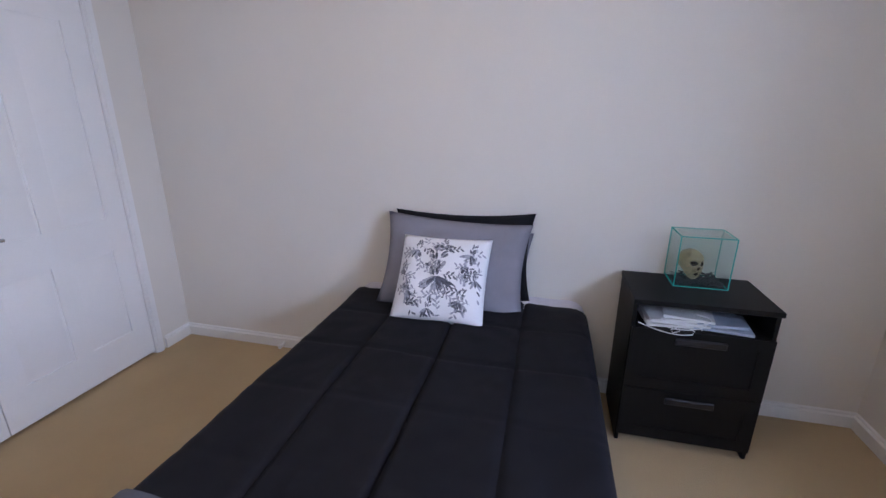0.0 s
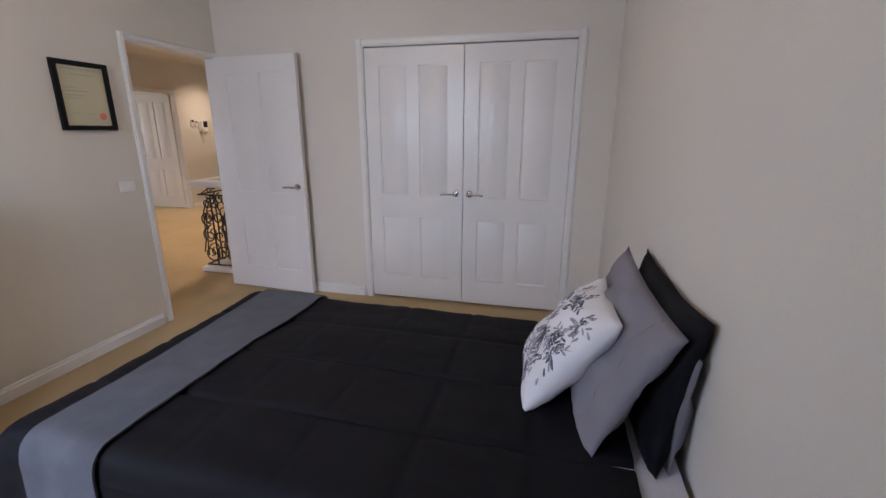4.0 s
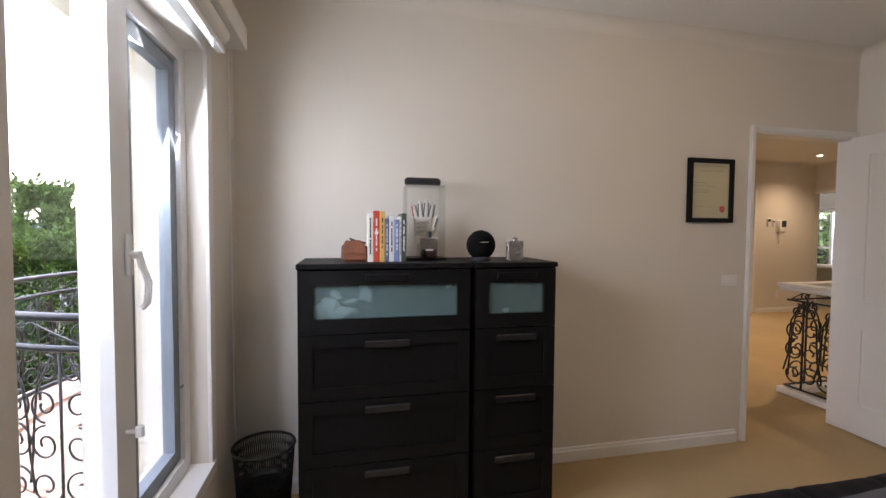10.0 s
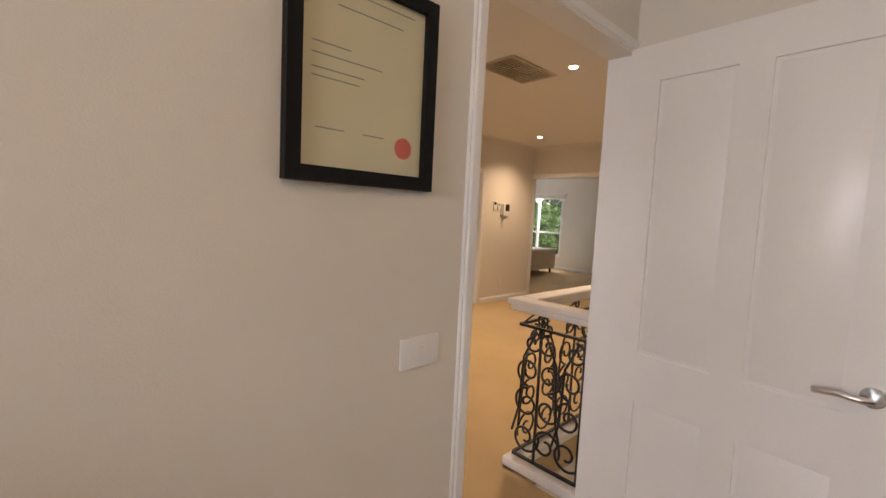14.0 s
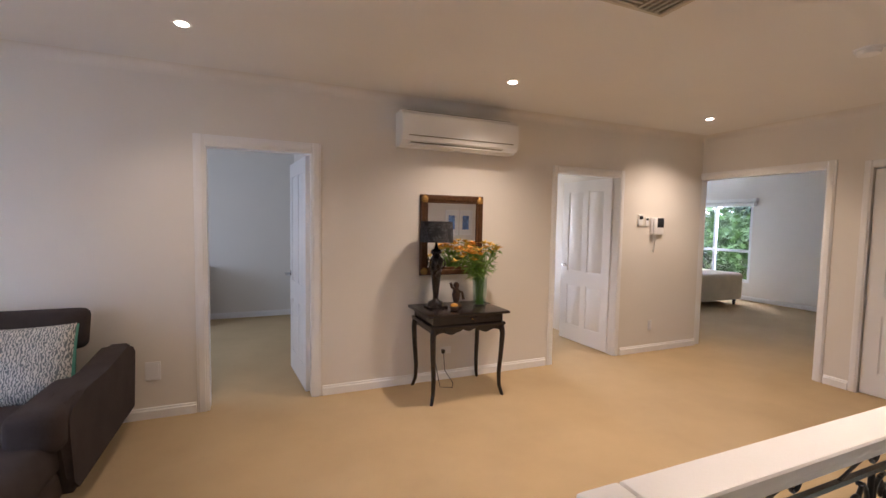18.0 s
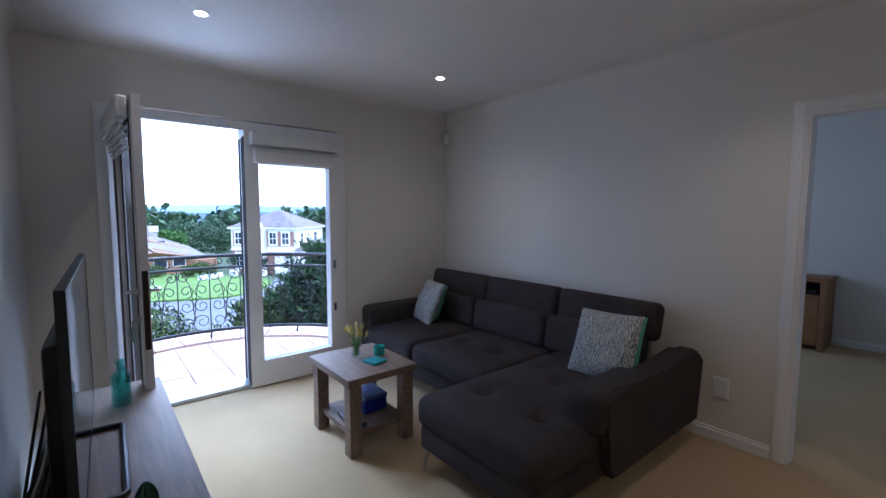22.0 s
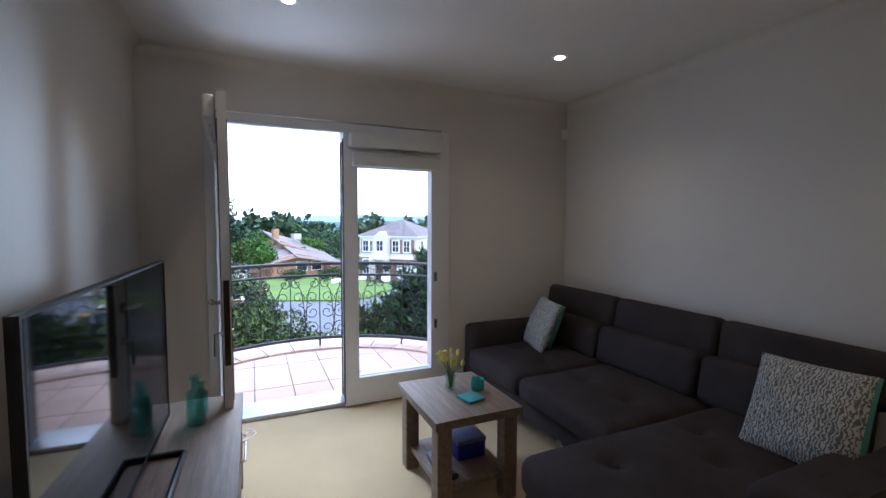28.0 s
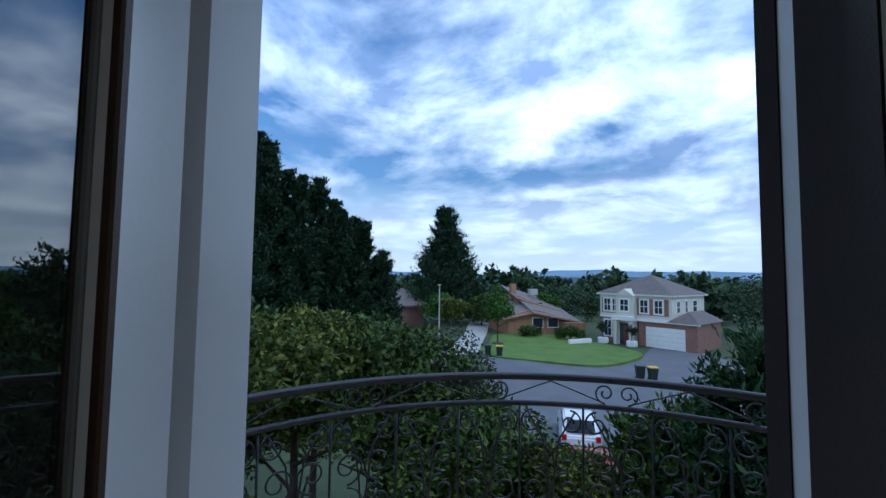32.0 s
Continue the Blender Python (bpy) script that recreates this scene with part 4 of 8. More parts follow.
def chest(name, x0, x1, label):
    c = thing(name, ((x0 + x1) / 2, 0.21, 0), label, "chest of drawers", group="black chests")
    y0, y1 = 0.02, 0.40
    part("side", bm_box(x0, y0, 0, x0 + 0.018, y1, 1.205, 0.002, 1), BLACKWOOD, c)
    part("side", bm_box(x1 - 0.018, y0, 0, x1, y1, 1.205, 0.002, 1), BLACKWOOD, c)
    part("back", bm_box(x0 + 0.018, y0, 0.05, x1 - 0.018, y0 + 0.008, 1.205), BLACKWOOD, c)
    part("top", bm_box(x0 - 0.004, y0 - 0.01, 1.206, x1 + 0.004, y1 + 0.022, 1.23, 0.003, 1), BLACKWOOD, c)
    part("plinth", bm_box(x0 + 0.018, 0.33, 0, x1 - 0.018, 0.35, 0.06), BLACKWOOD, c)
    for k, (z0, z1) in enumerate(((0.925, 1.20), (0.635, 0.92), (0.345, 0.63), (0.06, 0.34))):
        drawer(c, x0 + 0.006, x1 - 0.006, z0, z1, 0.40, glass=k == 0)
    return c


chest("chest_of_drawers", 2.868, 3.634, "tall black four-drawer chest with a frosted glass drawer")
chest("chest_of_drawers", 2.441, 2.850, "narrow black four-drawer chest with a frosted glass drawer")

LINEN = paint("white_folded_linen", (0.80, 0.82, 0.84), 0.9, var=0.08, scale=30)


def folded_cloth(x, z, w, h, turn, seed, label):
    """A crumpled piece of clothing lying against the inside of a drawer's pane."""
    bm = bmesh.new()
    bmesh.ops.create_icosphere(bm, subdivisions=3, radius=1)
    for v in bm.verts:
        k = 1 + 0.45 * noise.noise(v.co * 1.7 + Vector((seed, 0, 0))) + 0.2 * noise.noise(v.co * 5 + Vector((0, seed, 0)))
        v.co = Vector((v.co.x * w / 2 * k, v.co.y * 0.007, v.co.z * h / 2 * k))
    bm.transform(pose(x, 0.392, z, 0, turn, 0))
    solid("folded_clothes", bm, LINEN, label, "clothes", group="clothes in the glass drawers", smooth=180)


for k, (x, z, w, h, turn) in enumerate(((3.545, 1.02, 0.085, 0.07, 10), (3.50, 1.045, 0.08, 0.075, 35), (3.455, 1.015, 0.13, 0.045, 5), (3.475, 1.092, 0.05, 0.035, -35), (3.345, 1.095, 0.055, 0.085, 20), (3.41, 1.065, 0.07, 0.018, 15), (2.97, 1.12, 0.032, 0.012, 25), (2.69, 0.998, 0.035, 0.03, 20))):
    folded_cloth(x, z, w, h, turn, k * 3.7, "white folded clothing seen behind the frosted drawer glass")

bs = thing("bedside_table", (3.07, 3.05, 0), "black two-drawer bedside table with an open niche full of papers", "bedside table")
x0, x1, y0, y1 = 2.79, 3.352, 2.86, 3.215
part("top", bm_box(x0 - 0.004, y0 - 0.018, 0.717, x1 + 0.004, y1, 0.74, 0.003, 1), BLACKWOOD, bs)
part("side", bm_box(x0, y0, 0.0, x0 + 0.018, y1, 0.716, 0.002, 1), BLACKWOOD, bs)
part("side", bm_box(x1 - 0.018, y0, 0.0, x1, y1, 0.716, 0.002, 1), BLACKWOOD, bs)
part("back", bm_box(x0 + 0.018, y1 - 0.01, 0.04, x1 - 0.018, y1, 0.716), BLACKWOOD, bs)
part("shelf", bm_box(x0 + 0.018, y0 + 0.01, 0.585, x1 - 0.018, y1 - 0.01, 0.60), BLACKWOOD, bs)
drawer(bs, x0 + 0.004, x1 - 0.004, 0.315, 0.61, y0, out=-1)
drawer(bs, x0 + 0.004, x1 - 0.004, 0.05, 0.31, y0, out=-1)
PAPER = paint("white_paper", (0.75, 0.75, 0.74), 0.8, var=0.04, scale=20)
BLUEPAPER = paint("bluish_plastic_folder", (0.42, 0.48, 0.58), 0.4, var=0.1, scale=15)
for k, (x, y, z, w, d, rz, mt) in enumerate(((3.0, 3.0, 0.605, 0.30, 0.22, 5, PAPER), (2.99, 2.99, 0.618, 0.26, 0.20, -4, PAPER), (3.17, 2.98, 0.606, 0.24, 0.2, -7, BLUEPAPER), (3.16, 2.98, 0.622, 0.20, 0.17, 3, BLUEPAPER), (2.97, 2.975, 0.63, 0.22, 0.17, 8, PAPER), (3.04, 2.97, 0.641, 0.2, 0.15, -10, PAPER))):
    bm = bm_box(-w / 2, -d / 2, 0, w / 2, d / 2, 0.011, 0.001, 1)
    bm.transform(pose(x, y, z, 0, 0, rz))
    solid("paper", bm, mt, "stack of papers in the bedside niche" if mt is PAPER else "bluish plastic folder in the bedside niche", "papers", group="papers in the bedside table")
solid("charging_cable", bm_tube([(3.0 + 0.07 * math.cos(a * 0.55) * (1 + 0.02 * a), 2.852 - 0.004 * math.sin(a), 0.622 + 0.022 * math.sin(a * 0.55) + 0.002 * a) for a in range(26)], 0.0025, 6), VINYL, "coiled white charging cable on the papers", "cable")
solid("charging_cable", bm_tube([(2.815, 2.845, 0.634), (2.85, 2.838, 0.624), (2.89, 2.834, 0.613), (2.94, 2.832, 0.603), (2.99, 2.832, 0.600), (3.03, 2.834, 0.606), (3.038, 2.838, 0.620), (3.015, 2.84, 0.632), (2.97, 2.838, 0.630), (2.945, 2.836, 0.618), (2.955, 2.834, 0.606), (2.98, 2.838, 0.614), (2.975, 2.85, 0.640)], 0.0022, 6), VINYL, "loose white cable hanging out of the bedside niche", "cable", smooth=60)

dstop = thing("door_stop", (0.764, 3.21, 0.03), "small white door stop on the skirting behind the bed", "door stop")
part("stem", bm_tube([(0.764, 3.222, 0.035), (0.764, 3.185, 0.033)], 0.009, 10), VINYL, dstop)
part("tip", bm_tube([(0.764, 3.184, 0.033), (0.764, 3.165, 0.032)], 0.013, 12), VINYL, dstop, "white rubber tip")

# skull in a glass case
AQUA = paint("aqua_glass_edge", (0.05, 0.42, 0.36), 0.2, var=0.1, scale=20)
CLEAR = pane_mat("clear_case_glass", (0.96, 1.0, 0.985))
cs = thing("glass_display_case", (3.08, 3.06, 0.74), "small clear glass case with aqua edges on the bedside table", "display case")
vx0, vx1, vy0, vy1, vz0, vz1 = 2.985, 3.21, 3.045, 3.22, 0.742, 0.977
for nm, b in (("pane", (vx0, vy0, vz0, vx1, vy0 + 0.003, vz1)), ("pane", (vx0, vy1 - 0.003, vz0, vx1, vy1, vz1)), ("pane", (vx0, vy0, vz0, vx0 + 0.003, vy1, vz1)), ("pane", (vx1 - 0.003, vy0, vz0, vx1, vy1, vz1)), ("lid", (vx0, vy0, vz1, vx1, vy1, vz1 + 0.003))):
    part(nm, bm_box(*b), CLEAR, cs).visible_shadow = False
for x in (vx0, vx1):
    for y in (vy0, vy1):
        part("edge", bm_box(x - 0.002, y - 0.002, vz0, x + 0.002, y + 0.002, vz1), AQUA, cs)
for z in (vz0, vz1):
    for y in (vy0, vy1):
        part("edge", bm_box(vx0, y - 0.002, z - 0.001, vx1, y + 0.002, z + 0.003), AQUA, cs)
    for x in (vx0, vx1):
        part("edge", bm_box(x - 0.002, vy0, z - 0.001, x + 0.002, vy1, z + 0.003), AQUA, cs)
BONE = paint("aged_bone_resin", (0.36, 0.30, 0.18), 0.6, var=0.25, scale=25, fine=160, bump=0.15)
GRAVEL = paint("charcoal_chips", (0.05, 0.05, 0.055), 0.8, var=0.4, scale=60)
bm = bmesh.new()
rg = random.Random(7)
for k in range(150):
    b = bm_box(-0.012, -0.003, -0.003, 0.012, 0.003, 0.003)
    pour(b, bm, pose(rg.uniform(vx0 + 0.015, vx1 - 0.015), rg.uniform(vy0 + 0.015, vy1 - 0.015), vz0 + rg.uniform(0.006, 0.022), rg.uniform(-20, 20), rg.uniform(-20, 20), rg.uniform(0, 180)))
solid("stone_chips", bm, GRAVEL, "dark charcoal chips covering the case floor", "stones", kind="stuff")
bm = bmesh.new()
bmesh.ops.create_icosphere(bm, subdivisions=6, radius=1)
for v in bm.verts:
    x, y, z = v.co
    p = Vector((x * 0.050, y * 0.064, z * 0.052))
    front = smooth01((0.35 - y) / 0.9)
    if z < 0.0:
        p.z -= 0.042 * front * smooth01(-z / 0.8)
        p.x *= 1 - 0.30 * smooth01(-z) * (0.4 + 0.6 * front)
        p.y += 0.010 * smooth01(-z) * (1 - front)
    if y < 0.1 and z > -0.1:
        p.x *= 1 - 0.10 * smooth01((0.45 - abs(z - 0.1)) / 0.4) * front
    if y < 0:
        for ex in (-0.019, 0.019):
            d = math.hypot((p.x - ex) / 1.12, p.z + 0.006 - 0.15 * (abs(p.x) - 0.019))
            p.y += 0.030 * (1 - smooth01(d / 0.0155))
        p.y -= 0.007 * math.exp(-((p.z - 0.012) / 0.006) ** 2) * math.exp(-((abs(p.x) - 0.019) / 0.014) ** 2)
        p.y -= 0.006 * math.exp(-((p.z + 0.028) / 0.007) ** 2) * math.exp(-((abs(p.x) - 0.027) / 0.010) ** 2)
        d = math.hypot(p.x / (0.5 + 14 * max(0, -0.018 - p.z)), p.z + 0.029)
        p.y += 0.016 * (1 - smooth01(d / 0.012)) if abs(p.x) < 0.012 else 0
        d = math.hypot(p.x / 1.5, p.z + 0.056)
        p.y += 0.022 * (1 - smooth01(d / 0.011))
        if -0.052 < p.z < -0.040 or -0.074 < p.z < -0.064:
            p.y += 0.0022 * math.sin(p.x * 900) - 0.002
    v.co = p + p.normalized() * 0.0012 * noise.noise(p * 60)
# darker brown on the faces in the eye sockets, nose and mouth
SOCKETBROWN = paint("dark_brown_socket", (0.025, 0.019, 0.012), 0.8, var=0.4, scale=60)
for f in bm.faces:
    c = f.calc_center_median()
    if c.y < 0 and (min(math.hypot((c.x - e) / 1.12, c.z + 0.006) for e in (-0.019, 0.019)) < 0.0115 or (abs(c.x) < 0.006 and math.hypot(c.x, c.z + 0.029) < 0.008) or math.hypot(c.x / 1.5, c.z + 0.056) < 0.0075):
        f.material_index = 1
bm.transform(pose(3.062, 3.125, 0.850, -4, 0, 20))
sk = solid("skull_ornament", bm, BONE, "aged bone-coloured resin skull in the glass case", "ornament", smooth=180)
sk.data.materials.append(SOCKETBROWN)

# things on the black chests
LEATHER = paint("tan_leather", (0.20, 0.065, 0.03), 0.5, var=0.2, scale=14, fine=140, bump=0.12)
TOPZ = 1.23
bm = bm_extrude([(-0.062, 0), (0.058, 0), (0.062, 0.045), (0.055, 0.085), (0.025, 0.105), (-0.02, 0.088), (-0.055, 0.082), (-0.064, 0.05)], -0.045, 0.045, "y")
for v in bm.verts:
    v.co.y *= 1.0 - 4.5 * max(0, v.co.z - 0.03)
bmesh.ops.bevel(bm, geom=bm.edges[:], offset=0.012, segments=3, affect="EDGES", clamp_overlap=True)
bm.transform(Matrix.Translation((3.392, 0.28, TOPZ)))
bag = solid("leather_pouch", bm, LEATHER, "small tan leather pouch on the chest", "pouch", smooth=60)
part("zip", bm_tube([(3.34, 0.28, TOPZ + 0.086), (3.38, 0.28, TOPZ + 0.093), (3.415, 0.28, TOPZ + 0.107)], 0.005, 6), paint("dark_zip", (0.05, 0.03, 0.02), 0.5), bag)
part("seam", bm_box(3.335, 0.321, TOPZ + 0.038, 3.447, 0.3245, TOPZ + 0.043, 0.001, 1), LEATHER, bag)
bx = 3.335
books = ((0.027, 0.225, (0.72, 0.70, 0.66), "white"), (0.026, 0.235, (0.55, 0.06, 0.03), "red"), (0.024, 0.232, (0.62, 0.36, 0.10), "ochre yellow"), (0.018, 0.20, (0.10, 0.13, 0.22), "dark blue"), (0.024, 0.215, (0.66, 0.67, 0.72), "pale grey"), (0.022, 0.195, (0.18, 0.25, 0.45), "blue"), (0.008, 0.21, (0.75, 0.75, 0.72), "thin white"), (0.022, 0.225, (0.05, 0.07, 0.05), "dark green"))
INK = paint("dark_print", (0.03, 0.03, 0.04), 0.7)
for k, (w, h, c, cn) in enumerate(books):
    cm = paint("book_cover", c, 0.45, var=0.06, scale=20)
    bk = thing("book", (bx - w / 2, 0.25, TOPZ), cn + " paperback book standing on the chest", "book", group="books on the chest")
    part("cover", bm_box(bx - w, 0.17, TOPZ, bx - 0.0008, 0.325, TOPZ + h, 0.002, 1), cm, bk)
    part("pages", bm_box(bx - w + 0.002, 0.165, TOPZ + 0.003, bx - 0.003, 0.32, TOPZ + h + 0.001), PAPER, bk)
    rl = random.Random(70 + k)
    zz = TOPZ + h * (0.16 + 0.06 * (k % 3))
    while zz < TOPZ + h * 0.86:
        lw = h * rl.uniform(0.03, 0.10)
        part("lettering", bm_box(bx - w * 0.60, 0.3255, zz, bx - w * 0.36, 0.3260, min(zz + lw, TOPZ + h * 0.9)), INK if sum(c) > 0.9 else PAPER, bk)
        zz += lw + h * rl.choice((0.012, 0.012, 0.05))
    if cn == "red":
        part("emblem", bm_tube([(bx - w / 2, 0.3262, TOPZ + 0.135), (bx - w / 2, 0.3268, TOPZ + 0.135)], 0.009, 18), PAPER, bk, "round white emblem")
    bx -= w + 0.001

ACRYL = pane_mat("clear_acrylic", (0.985, 0.99, 0.99), 0.03)
gc = thing("acrylic_display_box", (3.05, 0.16, TOPZ), "tall clear acrylic box with a signed sports glove", "display box")
ax0, ax1, ay0, ay1, az0, az1 = 2.955, 3.145, 0.09, 0.25, TOPZ + 0.012, TOPZ + 0.365
for b in ((ax0, ay0, az0, ax1, ay0 + 0.002, az1), (ax0, ay1 - 0.002, az0, ax1, ay1, az1), (ax0, ay0, az0, ax0 + 0.002, ay1, az1), (ax1 - 0.002, ay0, az0, ax1, ay1, az1), (ax0, ay0, az1, ax1, ay1, az1 + 0.002)):
    part("wall", bm_box(*b), ACRYL, gc).visible_shadow = False
part("base", bm_box(ax0 - 0.008, ay0 - 0.008, TOPZ, ax1 + 0.008, ay1 + 0.008, TOPZ + 0.012, 0.002, 1), BLACKWOOD, gc, "black base")
GLOVE = paint("white_leather_glove", (0.72, 0.70, 0.65), 0.6, var=0.06, scale=30, bump=0.1)
gl = thing("sports_glove", (3.05, 0.17, TOPZ + 0.1), "white leather sports glove with striped fingers in the acrylic box", "glove")
GREYSTRIPE = [paint("red_stripe", (0.5, 0.03, 0.05), 0.6), paint("grey_mesh_stripe", (0.10, 0.10, 0.105), 0.7, var=0.3, scale=80)]
gz = TOPZ + 0.10
bm = bm_box(3.008, 0.150, gz + 0.015, 3.098, 0.186, gz + 0.118, 0.017, 4)
part("palm", bm, GLOVE, gl, smooth=180)
for k, (dx, ln, tilt) in enumerate(((-0.036, 0.078, 9), (-0.012, 0.090, 3), (0.013, 0.086, -3), (0.037, 0.070, -10))):
    fx, tx = 3.053 + dx, 3.053 + dx - math.sin(radians(tilt)) * ln
    f = part("finger", bm_tube([(fx, 0.168, gz + 0.09), (fx, 0.168, gz + 0.108), ((fx + tx) / 2, 0.172, gz + 0.108 + ln * 0.45), (tx, 0.168, gz + 0.102 + ln * 0.9), (tx, 0.165, gz + 0.104 + ln)], 0.0150, 12, r2=0.0105), GLOVE, gl, smooth=180)
    for e in (-0.0115, 0.0115):
        part("stripe", bm_tube([(fx + e, 0.180, gz + 0.112), (tx + e * 0.85, 0.179, gz + 0.108 + ln * 0.86)], 0.0036, 6), GREYSTRIPE[0 if (k, e) == (3, 0.0115) else 1], f)
part("thumb", bm_tube([(3.012, 0.17, gz + 0.03), (2.992, 0.173, gz + 0.065), (2.982, 0.172, gz + 0.105), (2.983, 0.170, gz + 0.118)], 0.0145, 12, r2=0.009), GLOVE, gl, smooth=180)
part("stripe", bm_tube([(2.996, 0.184, gz + 0.06), (2.981, 0.182, gz + 0.11)], 0.0045, 6), GREYSTRIPE[1], gl)
part("cuff", bm_box(3.018, 0.150, gz - 0.02, 3.090, 0.186, gz + 0.022, 0.012, 3), GLOVE, gl)
part("stand", bm_box(3.03, 0.16, TOPZ + 0.012, 3.08, 0.178, gz - 0.01), ACRYL, gl)
for k in range(3):
    z = gz + 0.078 - k * 0.02
    part("signature", bm_tube([(3.088 - 0.0075 * i, 0.1885, z + 0.007 * math.sin(i * 2.1 + k) + 0.0012 * i) for i in range(9 - k)], 0.0015, 5), INK, gl)
bm = bm_lathe([(0.004, 0.0), (0.013, 0.003), (0.0195, 0.010), (0.0215, 0.021), (0.0215, 0.163), (0.0195, 0.174), (0.013, 0.181), (0.004, 0.184)], 24)
bm.transform(pose(2.963, 0.17, TOPZ + 0.389, 0, 90, 0))
solid("portable_speaker", bm, paint("black_mesh", (0.01, 0.01, 0.011), 0.7, var=0.3, scale=200, bump=0.2), "slim black portable speaker on top of the acrylic box", "speaker", smooth=50)
pf = thing("perfume_bottle", (3.03, 0.31, TOPZ), "square clear perfume bottle with a chrome collar", "bottle")
part("glass", bm_box(3.006, 0.285, TOPZ, 3.088, 0.325, TOPZ + 0.104, 0.006, 2), pane_mat("smoky_glass", (0.80, 0.78, 0.80), 0.06), pf)
part("perfume", bm_box(3.012, 0.290, TOPZ + 0.008, 3.082, 0.320, TOPZ + 0.056, 0.004, 1), pane_mat("mauve_perfume", (0.72, 0.55, 0.60), 0.02), pf, "pinkish perfume in the lower half")
part("label", bm_box(3.03, 0.3253, TOPZ + 0.052, 3.066, 0.3257, TOPZ + 0.058), PAPER, pf)
part("collar", bm_box(3.004, 0.284, TOPZ + 0.105, 3.090, 0.326, TOPZ + 0.113, 0.003, 1), CHROME, pf)
part("cap", bm_lathe([(0.013, 0), (0.013, 0.026), (0.011, 0.029)], 16, (3.047, 0.305, TOPZ + 0.113)), INK, pf)
BLACKKNIT = paint("black_knit_cloth", (0.004, 0.004, 0.0045), 0.9, var=0.3, scale=200, bump=0.2, spec=0.15)
sp = thing("round_speaker", (2.778, 0.27, TOPZ), "black round cloth-covered speaker", "speaker")
bm = bmesh.new()
bmesh.ops.create_uvsphere(bm, u_segments=32, v_segments=22, radius=0.0735)
for v in bm.verts:
    v.co.y *= 0.75
bm.transform(Matrix.Translation((2.778, 0.27, TOPZ + 0.0765)))
part("body", bm, BLACKKNIT, sp, smooth=180)
part("base", bm_lathe([(0.046, 0), (0.049, 0.006), (0.035, 0.02)], 20, (2.778, 0.27, TOPZ)), INK, sp)
part("badge", bm_box(2.757, 0.3250, TOPZ + 0.090, 2.799, 0.3262, TOPZ + 0.0935), CHROME, sp)
fk = thing("hip_flask", (2.60, 0.26, TOPZ), "brushed steel hip flask on the chest of drawers", "flask")
bm = bm_extrude([(0.046 * math.cos(a * math.tau / 28), 0.019 * math.sin(a * math.tau / 28)) for a in range(28)], TOPZ, TOPZ + 0.098, "z")
bm.transform(Matrix.Translation((2.596, 0.262, 0)))
bmesh.ops.bevel(bm, geom=[e for e in bm.edges if abs(e.verts[0].co.z - e.verts[1].co.z) < 1e-4], offset=0.004, segments=2, affect="EDGES")
part("body", bm, paint("brushed_flask_steel", (0.42, 0.41, 0.39), 0.28, 1.0, var=0.06, scale=30), fk, smooth=50)
part("cap", bm_lathe([(0.013, 0.098), (0.013, 0.112), (0.010, 0.116)], 16, (2.596, 0.262, TOPZ)), CHROME, fk)

# framed certificate
pic = thing("framed_certificate", (1.19, 0.02, 1.64), "black framed cream certificate with a red seal on the wall", "picture frame")
px0, px1, pz0, pz1 = 1.022, 1.357, 1.440, 1.840
bm = wall_bm("y", 0.002, 0.024, px0, px1, pz0, pz1, [(px0 + 0.028, px1 - 0.028, pz0 + 0.028, pz1 - 0.028)])
part("frame", bm, BLACKWOOD, pic)
CREAM = paint("cream_certificate_paper", (0.62, 0.57, 0.38), 0.6, var=0.03, scale=8)
part("sheet", bm_box(px0 + 0.026, 0.004, pz0 + 0.026, px1 - 0.026, 0.010, pz1 - 0.026), CREAM, pic)
for k, (a, b, z) in enumerate(((0.05, 0.28, 0.045), (0.10, 0.25, 0.075), (0.05, 0.13, 0.15), (0.05, 0.2, 0.17), (0.05, 0.16, 0.195), (0.05, 0.15, 0.21), (0.06, 0.12, 0.30), (0.16, 0.21, 0.30))):
    part("line_of_text", bm_box(px1 - a, 0.0102, pz1 - z - 0.0025, px1 - b, 0.0106, pz1 - z), paint("grey_print", (0.25, 0.24, 0.2), 0.7) if not k else bpy.data.materials["grey_print"], pic)
bm = bm_tube([(px0 + 0.075, 0.0102, pz0 + 0.085), (px0 + 0.075, 0.0112, pz0 + 0.085)], 0.022, 24)
part("seal", bm, paint("red_wax_seal", (0.62, 0.10, 0.07), 0.6), pic, "round red seal")
part("glass", bm_box(px0 + 0.028, 0.012, pz0 + 0.028, px1 - 0.028, 0.0135, pz1 - 0.028), PANE, pic).visible_shadow = False

sw = thing("light_switch", (1.0, 0.005, 1.08), "white plastic light switch plate beside the door", "light switch")
part("plate", bm_box(0.962, 0.001, 1.033, 1.078, 0.009, 1.107, 0.004, 2), TRIM, sw)
part("rocker", bm_box(1.008, 0.009, 1.06, 1.024, 0.012, 1.082, 0.002, 1), TRIM, sw)

